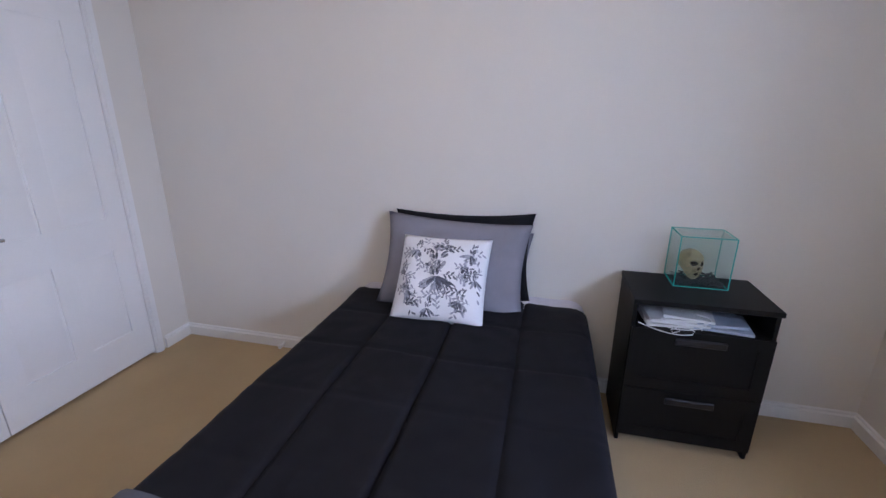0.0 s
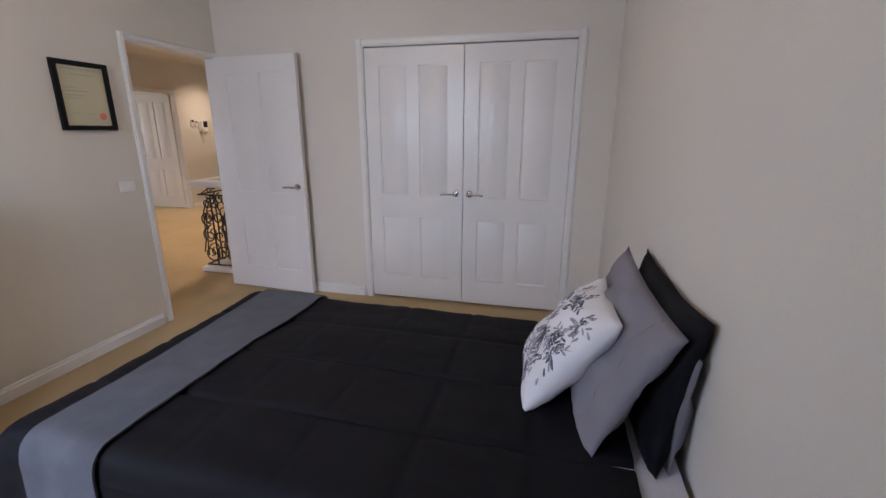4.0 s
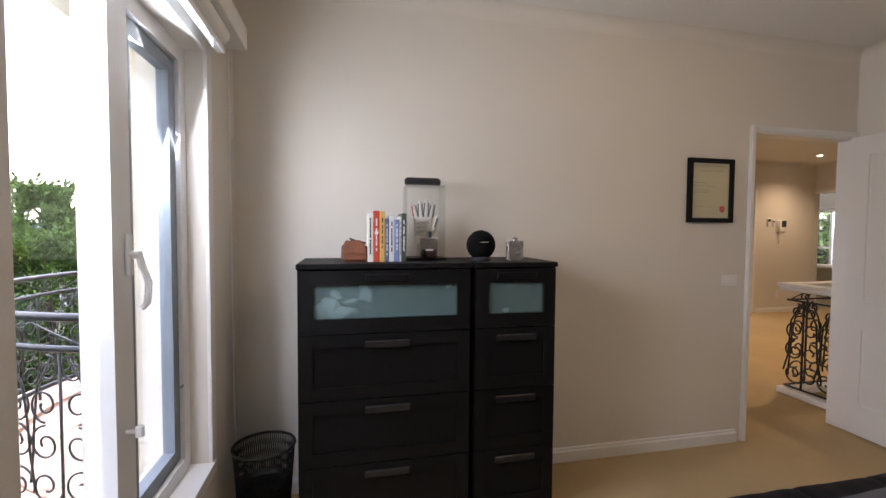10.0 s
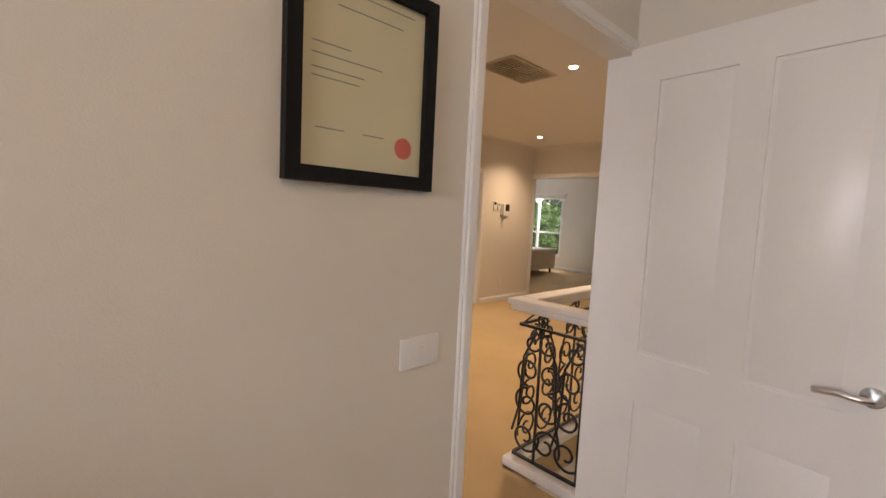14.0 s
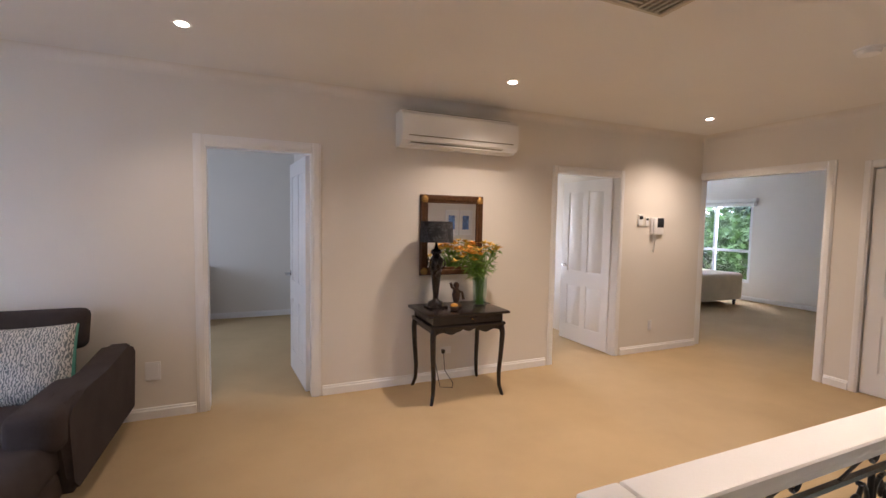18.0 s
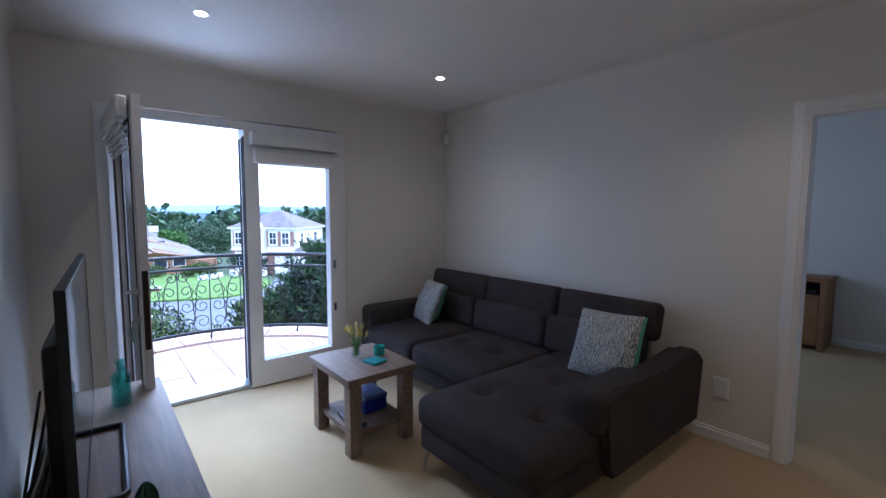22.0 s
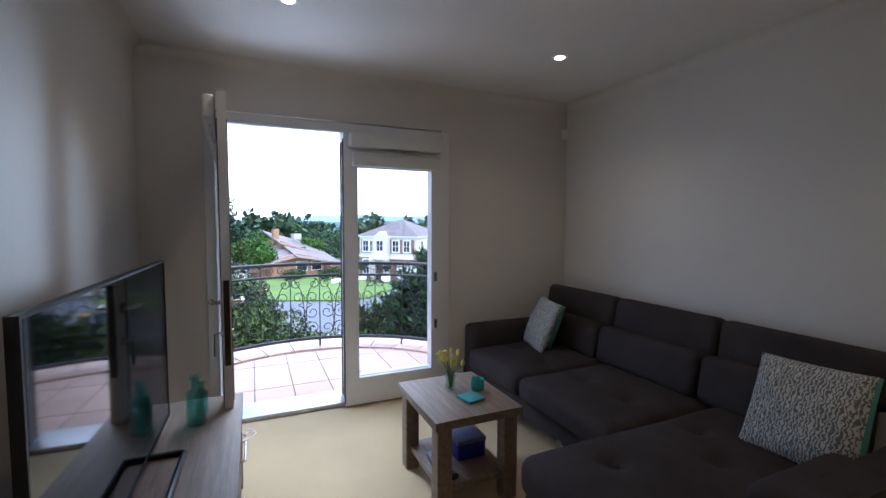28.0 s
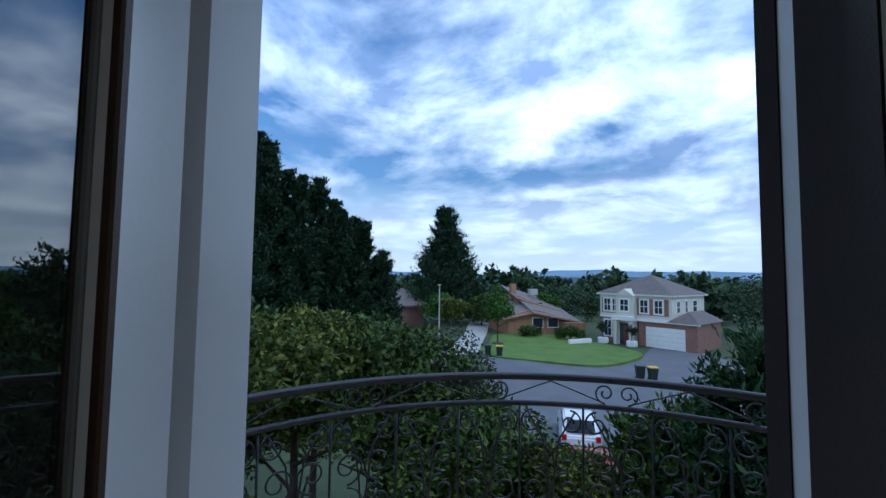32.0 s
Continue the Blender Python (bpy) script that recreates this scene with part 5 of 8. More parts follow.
# mesh waste bin
BINM = paint("black_wire_mesh", (0.012, 0.012, 0.012), 0.5, 0.4, var=0.2, scale=50)
wb = thing("waste_bin", (3.79, 0.30, 0), "round black wire mesh waste bin beside the chest", "waste bin")
bm = bmesh.new()
for k in range(84):
    a = k * math.tau / 84
    for tw in (0.35, -0.35):
        bm_tube([(3.79 + r * math.cos(a + tw * h), 0.30 + r * math.sin(a + tw * h), 0.01 + h * 0.40) for h, r in ((0, 0.10), (0.5, 0.115), (1, 0.13))], 0.0016, 3, bm=bm)
part("mesh", bm, BINM, wb, kind="stuff")
part("rim", bm_tube([(3.79 + 0.131 * math.cos(k * math.tau / 32), 0.30 + 0.131 * math.sin(k * math.tau / 32), 0.412) for k in range(32)], 0.006, 8, True), BINM, wb)
part("bottom", bm_lathe([(0.10, 0), (0.102, 0.012), (0.10, 0.02)], 28, (3.79, 0.30, 0)), BINM, wb)
part("liner", bm_lathe([(0.096, 0.02), (0.106, 0.25), (0.09, 0.23), (0.085, 0.03)], 28, (3.79, 0.30, 0)), paint("black_bin_liner", (0.01, 0.01, 0.01), 0.6), wb)

# ceiling oyster light and vents
OPAL = glow_mat("lit_opal_glass", (1.0, 0.74, 0.36), 1.3)
lt = thing("ceiling_light", (1.84, 1.58, CZ), "lit round opal glass ceiling light with small clips", "ceiling light")
part("base", bm_lathe([(0.13, -0.03), (0.14, -0.005), (0.14, 0)], 32, (1.84, 1.58, CZ)), TRIM, lt)
part("shade", bm_lathe([(0.02, -0.115), (0.09, -0.107), (0.16, -0.085), (0.215, -0.054), (0.24, -0.032), (0.235, -0.027)], 40, (1.84, 1.58, CZ)), OPAL, lt, "glowing opal glass bowl", smooth=180)
for k in range(3):
    a = k * math.tau / 3 + 0.6
    part("clip", bm_box(1.84 + 0.235 * math.cos(a) - 0.01, 1.58 + 0.235 * math.sin(a) - 0.01, CZ - 0.045, 1.84 + 0.235 * math.cos(a) + 0.01, 1.58 + 0.235 * math.sin(a) + 0.01, CZ - 0.015, 0.003, 1), CHROME, lt)
lamp = bpy.data.lights.new("ceiling_light_bulb", "POINT")
lamp.energy, lamp.color, lamp.shadow_soft_size = 2.6, WARM, 0.16
new("ceiling_light_bulb", lamp).location = (1.84, 1.58, CZ - 0.24)

VENT = paint("cream_vent_plastic", (0.55, 0.50, 0.38), 0.6, var=0.05, scale=6)
VENTDARK = paint("dark_vent_throat", (0.26, 0.23, 0.17), 0.9)


def vent(x0, y0, x1, y1, cells, label):
    v = thing("ceiling_vent", ((x0 + x1) / 2, (y0 + y1) / 2, CZ), label, "air vent", group="ceiling vents")
    part("backing", bm_box(x0 + 0.01, y0 + 0.01, CZ - 0.006, x1 - 0.01, y1 - 0.01, CZ - 0.001), VENTDARK, v)
    part("frame", frame_flat(x0, y0, x1, y1, CZ - 0.016, CZ - 0.001, 0.022), VENT, v)
    n, mm = cells
    for i in range(n):
        for j in range(mm):
            cx0, cx1 = x0 + 0.02 + (x1 - x0 - 0.04) * i / n, x0 + 0.02 + (x1 - x0 - 0.04) * (i + 1) / n
            cy0, cy1 = y0 + 0.02 + (y1 - y0 - 0.04) * j / mm, y0 + 0.02 + (y1 - y0 - 0.04) * (j + 1) / mm
            for k in range(5):
                f = (k + 0.5) / 5
                if (i + j) % 2:
                    b = bm_box(cx0 + 0.004, cy0 + (cy1 - cy0) * f - 0.006, CZ - 0.018, cx1 - 0.004, cy0 + (cy1 - cy0) * f + 0.003, CZ - 0.012)
                else:
                    b = bm_box(cx0 + (cx1 - cx0) * f - 0.006, cy0 + 0.004, CZ - 0.018, cx0 + (cx1 - cx0) * f + 0.003, cy1 - 0.004, CZ - 0.012)
                part("slat", b, VENT, v)
    return v


def frame_flat(x0, y0, x1, y1, z0, z1, w):
    bm = bmesh.new()
    for b in ((x0, y0, x0 + w, y1), (x1 - w, y0, x1, y1), (x0 + w, y0, x1 - w, y0 + w), (x0 + w, y1 - w, x1 - w, y1)):
        bm_box(b[0], b[1], z0, b[2], b[3], z1, 0.003, 1, bm)
    return bm


vent(0.26, 1.39, 0.55, 1.69, (2, 2), "square cream plastic ceiling air vent with slats")
vent(-1.56, -1.735, -0.965, -1.37, (3, 2), "large cream plastic ceiling air vent with slats")

# ---- living room and landing ----
SOFA = paint("charcoal_brown_fabric", (0.052, 0.042, 0.041), 0.95, var=0.18, scale=5, fine=260, bump=0.2, spec=0.2)
OAK = paint("grey_washed_oak", (0.20, 0.14, 0.10), 0.55, var=0.28, scale=3.0, fine=40, bump=0.08, stretch=(1.2, 14, 14))
STEEL = paint("brushed_steel", (0.5, 0.5, 0.5), 0.3, 1.0, var=0.05, scale=30)


def puffy(x0, y0, z0, x1, y1, z1, r=0.05, seg=4, dome=0.0, tufts=(), sub=10, seed=0):
    """A padded block with round edges, a domed top and button dimples."""
    bm = bmesh.new()
    bmesh.ops.create_cube(bm, size=1)
    for v in bm.verts:
        v.co = Vector(((x0 + x1) / 2 + v.co.x * (x1 - x0), (y0 + y1) / 2 + v.co.y * (y1 - y0), (z0 + z1) / 2 + v.co.z * (z1 - z0)))
    bmesh.ops.bevel(bm, geom=bm.edges[:], offset=r, segments=seg, affect="EDGES", profile=0.5)
    if dome or tufts:
        bmesh.ops.subdivide_edges(bm, edges=[e for e in bm.edges if e.calc_length() > 0.12], cuts=sub, use_grid_fill=True)
    for v in bm.verts:
        u, w = (v.co.x - x0) / (x1 - x0) * 2 - 1, (v.co.y - y0) / (y1 - y0) * 2 - 1
        if dome and v.co.z > (z0 + z1) / 2:
            v.co.z += dome * (1 - u * u) * (1 - w * w)
        for tx, ty in tufts:
            d = math.hypot(v.co.x - tx, v.co.y - ty)
            if v.co.z > (z0 + z1) / 2:
                v.co.z -= 0.05 * math.exp(-(d / 0.05) ** 2) + 0.010 * math.exp(-(d / 0.16) ** 2)
        v.co += Vector((noise.noise(v.co * 3 + Vector((seed, 0, 0))), noise.noise(v.co * 3 + Vector((0, seed, 5))), noise.noise(v.co * 3 + Vector((0, 9, seed))))) * 0.006
    return bm


sofa = thing("sofa", (2.6, -3.0, 0), "charcoal fabric corner sofa with a tufted chaise", "sofa")
part("base", puffy(1.36, -3.66, 0.13, 3.93, -2.62, 0.30, 0.03, 2), SOFA, sofa)
part("chaise_base", puffy(1.28, -2.66, 0.13, 2.12, -2.02, 0.30, 0.04, 3), SOFA, sofa)
chz = part("chaise_seat", puffy(1.27, -3.42, 0.27, 2.14, -2.00, 0.455, 0.065, 4, 0.03, [(1.5, -2.35), (1.72, -2.75), (1.9, -2.35), (1.95, -2.95), (1.52, -2.95)], 34, 2), SOFA, sofa, smooth=180)
for tx, ty in ((1.5, -2.35), (1.72, -2.75), (1.9, -2.35), (1.95, -2.95), (1.52, -2.95)):
    part("button", bm_lathe([(0.014, 0), (0.016, 0.004), (0.008, 0.010)], 12, (tx, ty, 0.436)), SOFA, chz)
for k, (x0, x1) in enumerate(((2.15, 2.99), (3.00, 3.72))):
    tf = [((x0 + x1) / 2 - 0.18, -2.95), ((x0 + x1) / 2 + 0.18, -2.95)]
    part("seat_cushion", puffy(x0, -3.42, 0.27, x1, -2.56, 0.435, 0.06, 4, 0.03, tf, 24, 4 + k), SOFA, sofa, smooth=180)
for k, (x0, x1) in enumerate(((1.50, 2.24), (2.25, 3.05), (3.06, 3.80))):
    bm = puffy(x0, -0.11, 0, x1, 0.11, 0.28, 0.05, 4, seed=7 + k)
    bm.transform(Matrix.Translation((0, -3.40, 0.42)) @ pose(0, 0, 0, 8, 0, 0))
    part("back_cushion", bm, SOFA, sofa, smooth=180)
    bm = puffy(x0 - (0.05 if k == 0 else 0), -0.075, 0, x1 + (0.08 if k == 2 else 0), 0.075, 0.27, 0.05, 4, seed=17 + k)
    bm.transform(Matrix.Translation((0, -3.53, 0.63)) @ pose(0, 0, 0, 10, 0, 0))
    part("headrest", bm, SOFA, sofa, smooth=180)
out = [(-3.66, 0.13), (-2.60, 0.13), (-2.56, 0.22), (-2.50, 0.44), (-2.50, 0.56), (-2.56, 0.61), (-2.75, 0.615), (-3.1, 0.60), (-3.5, 0.63), (-3.64, 0.62), (-3.72, 0.55)]
bm = bm_extrude(out, 1.225, 1.37, "x")
bmesh.ops.bevel(bm, geom=bm.edges[:], offset=0.03, segments=3, affect="EDGES", clamp_overlap=True)
part("arm", bm, SOFA, sofa, smooth=60)
bm = puffy(1.235, -3.0, 0.40, 1.46, -2.45, 0.615, 0.06, 4, seed=31)
part("arm_pad", bm, SOFA, sofa, smooth=180)
part("arm", puffy(3.74, -3.64, 0.13, 3.93, -2.63, 0.60, 0.05, 4, seed=33), SOFA, sofa, smooth=180)
for x, y, dx, dy in ((1.30, -2.06, -0.02, 0.03), (2.08, -2.06, 0.02, 0.02), (1.36, -3.60, -0.02, -0.03), (3.85, -2.62, 0.02, 0.02), (3.85, -3.6, 0.02, -0.02), (2.6, -2.62, 0, 0.02)):
    part("leg", bm_tube([(x, y, 0.16), (x + dx, y + dy, 0.0)], 0.017, 12, r2=0.012), STEEL, sofa, "tapered steel leg")

PAISLEY = print_mat("cream_paisley_cotton", (0.58, 0.57, 0.54), (0.15, 0.17, 0.18), 23, kind="wave")
MINT = paint("mint_green_cotton", (0.10, 0.34, 0.27), 0.85, var=0.08, scale=12, fine=260, bump=0.08)


solid("cushion", stand(pillow_bm(0.40, 0.40, 0.09, seed=21), 1.60, -3.115, 0.462, 24, 185, 0.43, 1), MINT, "mint green cushion on the sofa corner", "cushion", group="sofa cushions", smooth=180)
solid("cushion", stand(pillow_bm(0.42, 0.45, 0.14, seed=22), 1.605, -3.03, 0.455, 27, 184, 0.45, 1), PAISLEY, "cream and grey paisley cushion on the sofa", "cushion", group="sofa cushions", smooth=180)
solid("cushion", stand(pillow_bm(0.38, 0.37, 0.09, seed=23), 3.527, -3.165, 0.445, 20, 164, 0.39), MINT, "mint green cushion beside the sofa arm", "cushion", group="sofa cushions", smooth=180)
solid("cushion", stand(pillow_bm(0.45, 0.43, 0.14, seed=24), 3.515, -3.06, 0.435, 23, 163, 0.43), PAISLEY, "cream and grey paisley cushion beside the sofa arm", "cushion", group="sofa cushions", smooth=180)

# coffee table and what stands on it
ct = thing("coffee_table", (2.74, -1.99, 0), "grey-washed oak coffee table with a lower shelf", "coffee table")
tx0, tx1, ty0, ty1, tz = 2.437, 3.03, -2.242, -1.738, 0.505
part("tabletop", bm_box(tx0, ty0, tz - 0.045, tx1, ty1, tz, 0.004), OAK, ct)
for x in (tx0 + 0.02, tx1 - 0.10):
    for y in (ty0 + 0.02, ty1 - 0.10):
        part("leg", bm_box(x, y, 0, x + 0.08, y + 0.08, tz - 0.045, 0.004, 1), OAK, ct)
part("shelf", bm_box(tx0 + 0.05, ty0 + 0.05, 0.11, tx1 - 0.05, ty1 - 0.05, 0.145, 0.003, 1), OAK, ct)
BLUEBOX = paint("blue_tin", (0.015, 0.03, 0.30), 0.35, var=0.1, scale=12)
bx = thing("storage_tin", (2.76, -2.06, 0.145), "blue box with a pale lid on the coffee table shelf", "box")
part("body", bm_box(2.66, -2.14, 0.146, 2.86, -1.97, 0.235, 0.006), BLUEBOX, bx)
part("lid", bm_box(2.655, -2.145, 0.236, 2.865, -1.965, 0.262, 0.005), paint("pale_blue_lid", (0.12, 0.17, 0.33), 0.4, var=0.2, scale=30), bx, "pale patterned lid")
for k, (x, y, r) in enumerate(((2.60, -1.86, 18), (2.70, -1.84, -8))):
    bm = bm_box(-0.09, -0.022, 0, 0.09, 0.022, 0.022, 0.008, 2)
    bm.transform(pose(x, y, 0.146, 0, 0, r))
    rc = solid("remote_control", bm, paint("black_plastic", (0.01, 0.01, 0.011), 0.4, var=0.1, scale=20), "black remote control on the coffee table shelf", "remote control", group="remote controls")
    for i in range(4):
        for j in range(2):
            b = bm_box(-0.07 + i * 0.035, -0.012 + j * 0.016, 0.022, -0.058 + i * 0.035, -0.004 + j * 0.016, 0.0245)
            b.transform(pose(x, y, 0.146, 0, 0, r))
            part("button", b, GREYFAB, rc)
VGLASS = pane_mat("clear_vase_glass", (0.88, 0.95, 0.92), 0.07)
TULIP = paint("cream_yellow_petal", (0.66, 0.55, 0.17), 0.6, var=0.12, scale=20)
STEM = paint("green_stem", (0.16, 0.30, 0.07), 0.55, var=0.2, scale=20)
vs = thing("flower_vase", (2.82, -1.98, tz), "small clear glass vase of cream tulips on the coffee table", "vase")
vx, vy = 2.80, -1.985
part("vase", bm_lathe([(0.028, 0), (0.036, 0.004), (0.030, 0.03), (0.026, 0.06), (0.037, 0.10), (0.034, 0.10), (0.023, 0.06), (0.027, 0.03), (0.025, 0.012)], 24, (vx, vy, tz)), VGLASS, vs, "clear glass", smooth=180)
rf = random.Random(11)
for k in range(15):
    a, l = rf.uniform(0, 6.28), rf.uniform(0.025, 0.085)
    tip = Vector((vx + l * math.cos(a), vy + l * math.sin(a), tz + 0.205 - l * 0.6 + rf.uniform(-0.015, 0.02)))
    part("stem", bm_tube([(vx + 0.008 * math.cos(a), vy + 0.008 * math.sin(a), tz + 0.015), (vx + 0.35 * (tip.x - vx), vy + 0.35 * (tip.y - vy), tz + 0.11), tip], 0.0022, 5), STEM, vs)
    b = bm_lathe([(0.004, -0.006), (0.011, 0.006), (0.012, 0.018), (0.008, 0.034), (0.002, 0.042)], 9)
    b.transform(Matrix.Translation(tip) @ pose(0, 0, 0, rf.uniform(-25, 25) - l * 200 * math.sin(a), l * 220 * math.cos(a), 0))
    part("tulip", b, TULIP, vs, smooth=180)
AQUAG = paint("aqua_glass", (0.06, 0.42, 0.38), 0.15, var=0.08, scale=10)
cn = thing("candle_holder", (2.74, -2.13, tz), "round aqua glass candle holder on the coffee table", "candle holder")
part("cup", bm_lathe([(0.030, 0), (0.038, 0.006), (0.040, 0.03), (0.037, 0.065), (0.033, 0.065), (0.034, 0.03), (0.028, 0.02)], 24, (2.74, -2.13, tz)), AQUAG, cn, smooth=60)
part("candle", bm_lathe([(0.030, 0.022), (0.031, 0.04), (0.004, 0.042)], 20, (2.74, -2.13, tz)), PAPER, cn)
bm = bm_box(-0.06, -0.055, 0, 0.06, 0.055, 0.018, 0.005, 2)
bm.transform(pose(2.63, -2.03, tz, 0, 0, 12))
solid("coaster", bm, paint("teal_tray", (0.05, 0.28, 0.31), 0.35, var=0.08, scale=16), "stack of teal square coasters on the coffee table", "coaster")

# television stand
tv = thing("tv_stand", (2.38, -0.62, 0), "grey-washed oak television stand with drawers", "tv stand")
sx0, sx1, sy0, sy1, sz = 1.53, 3.19, -0.87, -0.385, 0.515
part("top", bm_box(sx0 - 0.01, sy0 - 0.01, sz - 0.04, sx1 + 0.01, sy1, sz, 0.004), OAK, tv)
for x in (sx0, sx1 - 0.075):
    for y in (sy0, sy1 - 0.075):
        part("leg", bm_box(x, y, 0, x + 0.075, y + 0.075, sz - 0.04, 0.004, 1), OAK, tv)
for x in (sx0 + 0.015, sx1 - 0.04):
    part("side_panel", bm_box(x, sy0 + 0.075, 0.05, x + 0.02, sy1 - 0.075, sz - 0.04), OAK, tv)
    part("side_rail", bm_box(x - 0.005, sy0 + 0.075, sz - 0.10, x + 0.03, sy1 - 0.075, sz - 0.04), OAK, tv)
part("bottom", bm_box(sx0 + 0.04, sy0 + 0.03, 0.05, sx1 - 0.04, sy1, 0.075), OAK, tv)
part("back", bm_box(sx0 + 0.04, sy1 - 0.02, 0.075, sx1 - 0.04, sy1 - 0.008, sz - 0.04), OAK, tv)
for k in range(3):
    x0 = sx0 + 0.08 + k * 0.502
    f = part("drawer_front", bm_box(x0, sy0 + 0.004, 0.085, x0 + 0.495, sy0 + 0.024, sz - 0.05, 0.003, 1), OAK, tv)
    part("handle", bm_tube([(x0 + 0.15, sy0 + 0.004, 0.34), (x0 + 0.15, sy0 - 0.022, 0.34), (x0 + 0.345, sy0 - 0.022, 0.34), (x0 + 0.345, sy0 + 0.004, 0.34)], 0.006, 8), CHROME, f, "chrome bar handle")

SCREEN = paint("black_glossy_screen", (0.004, 0.004, 0.005), 0.05, var=0.1, scale=2, fine=10, bump=0.0, rvar=0.01)
BLACKPL = bpy.data.materials["black_plastic"]
m = pose(2.27, -0.548, sz, 0, 0, -1.5)
tvt = thing("television", (2.18, -0.62, sz), "flat black television on a metal frame foot", "television")
for nm, b, mt in (("bezel", wall_bm("y", -0.012, 0.012, -0.65, 0.61, 0.06, 0.785, [(-0.642, 0.602, 0.074, 0.777)]), BLACKPL), ("screen", bm_box(-0.642, -0.0105, 0.074, 0.602, 0.0105, 0.777), SCREEN), ("housing", bm_box(-0.45, 0.012, 0.13, 0.45, 0.065, 0.60, 0.02), BLACKPL), ("neck", bm_box(-0.035, 0.0, 0.02, 0.035, 0.04, 0.14, 0.005, 1), BLACKPL)):
    b.transform(m)
    part(nm, b, mt, tvt)
b = bm_tube([(-0.30, -0.115, 0.012), (0.305, -0.115, 0.012), (0.315, -0.105, 0.012), (0.315, 0.135, 0.012), (0.305, 0.145, 0.012), (-0.30, 0.145, 0.012), (-0.315, 0.135, 0.012), (-0.315, -0.105, 0.012)], 0.012, 8, True)
b.transform(m)
part("foot_frame", b, BLACKPL, tvt)

AQCLEAR = pane_mat("aqua_bottle_glass", (0.67, 0.90, 0.885), 0.08)


def aqua_bottle(x, y, r, body, top, label):
    """A thick-walled blown bottle with a heavy base, a short neck and a rolled lip."""
    ob = thing("glass_bottle", (x, y, sz), label, "bottle", group="aqua bottles")
    n = r * 0.46
    rim = [(0.001, 0.004), (r * 0.86, 0), (r, 0.008), (r * 0.98, body * 0.5), (r, body * 0.94), (r * 0.86, body), (n, body + 0.016), (n * 0.95, top - 0.016), (n * 1.35, top - 0.013), (n * 1.35, top - 0.001),
           (n * 0.9, top), (n * 0.66, top - 0.012), (n * 0.66, body + 0.012), (r * 0.78, body - 0.006), (r * 0.86, body * 0.9), (r * 0.84, 0.03), (r * 0.6, 0.02), (0.001, 0.026)]
    part("body", bm_lathe(rim, 28, (x, y, sz)), AQCLEAR, ob, smooth=50)
    return ob


aqua_bottle(2.87, -0.685, 0.043, 0.165, 0.235, "tall aqua glass bottle on the television stand")
aqua_bottle(2.985, -0.697, 0.030, 0.115, 0.165, "short aqua glass bottle on the television stand")
ep = thing("earphones", (3.780, -0.895, 0.004), "white wired earphones lying on the carpet by the door", "earphones")
EARWH = paint("white_soft_plastic", (0.78, 0.78, 0.77), 0.45, var=0.03, scale=40)
part("cable", bm_tube([(3.690, -0.845, 0.004), (3.720, -0.915, 0.005), (3.780, -0.945, 0.004), (3.850, -0.915, 0.005), (3.880, -0.855, 0.004), (3.840, -0.815, 0.006), (3.800, -0.855, 0.008)], 0.0025, 6), EARWH, ep)
part("cable", bm_tube([(3.780, -0.945, 0.007), (3.810, -0.895, 0.008), (3.760, -0.870, 0.007)], 0.0025, 6), EARWH, ep)
for x, y in ((3.800, -0.855), (3.760, -0.870)):
    part("earpiece", bm_lathe([(0.001, 0), (0.008, 0.003), (0.010, 0.009), (0.007, 0.016), (0.001, 0.019)], 12, (x, y, 0.001)), EARWH, ep, smooth=60)
CERAM = paint("dark_green_glaze", (0.012, 0.055, 0.030), 0.14, var=0.35, scale=22, bump=0.05)
cc = thing("cactus_ornament", (1.625, -0.69, sz), "dark green glazed ceramic cactus on the television stand", "ornament")
part("pot", bm_lathe([(0.034, 0), (0.040, 0.008), (0.036, 0.02), (0.03, 0.03)], 20, (1.625, -0.69, sz)), CERAM, cc)


def ribbed(x, y, z, r, h, ribs=9):
    bm = bmesh.new()
    rings = []
    for i in range(13):
        t = i / 12
        rad = r * math.sin(math.pi * (0.12 + 0.86 * t)) ** 0.6
        rings.append([bm.verts.new((x + rad * (1 + 0.12 * math.cos(ribs * k * math.tau / 54)) * math.cos(k * math.tau / 54), y + rad * (1 + 0.12 * math.cos(ribs * k * math.tau / 54)) * math.sin(k * math.tau / 54), z + h * t)) for k in range(54)])
    for p, q in zip(rings, rings[1:]):
        for k in range(54):
            bm.faces.new((p[k], p[(k + 1) % 54], q[(k + 1) % 54], q[k]))
    bm.faces.new(rings[0][::-1]); bm.faces.new(rings[-1])
    return bm


part("cactus_body", ribbed(1.625, -0.69, sz + 0.025, 0.046, 0.10, 10), CERAM, cc, smooth=60)
part("cactus_top", ribbed(1.632, -0.688, sz + 0.10, 0.028, 0.105, 8), CERAM, cc, smooth=60)
for bx0, by0, br, bh in ((1.604, -0.697, 0.024, 0.055), (1.627, -0.720, 0.022, 0.05), (1.623, -0.660, 0.022, 0.045)):
    part("cactus_bud", ribbed(bx0, by0, sz + 0.075, br, bh, 7), CERAM, cc, smooth=60)

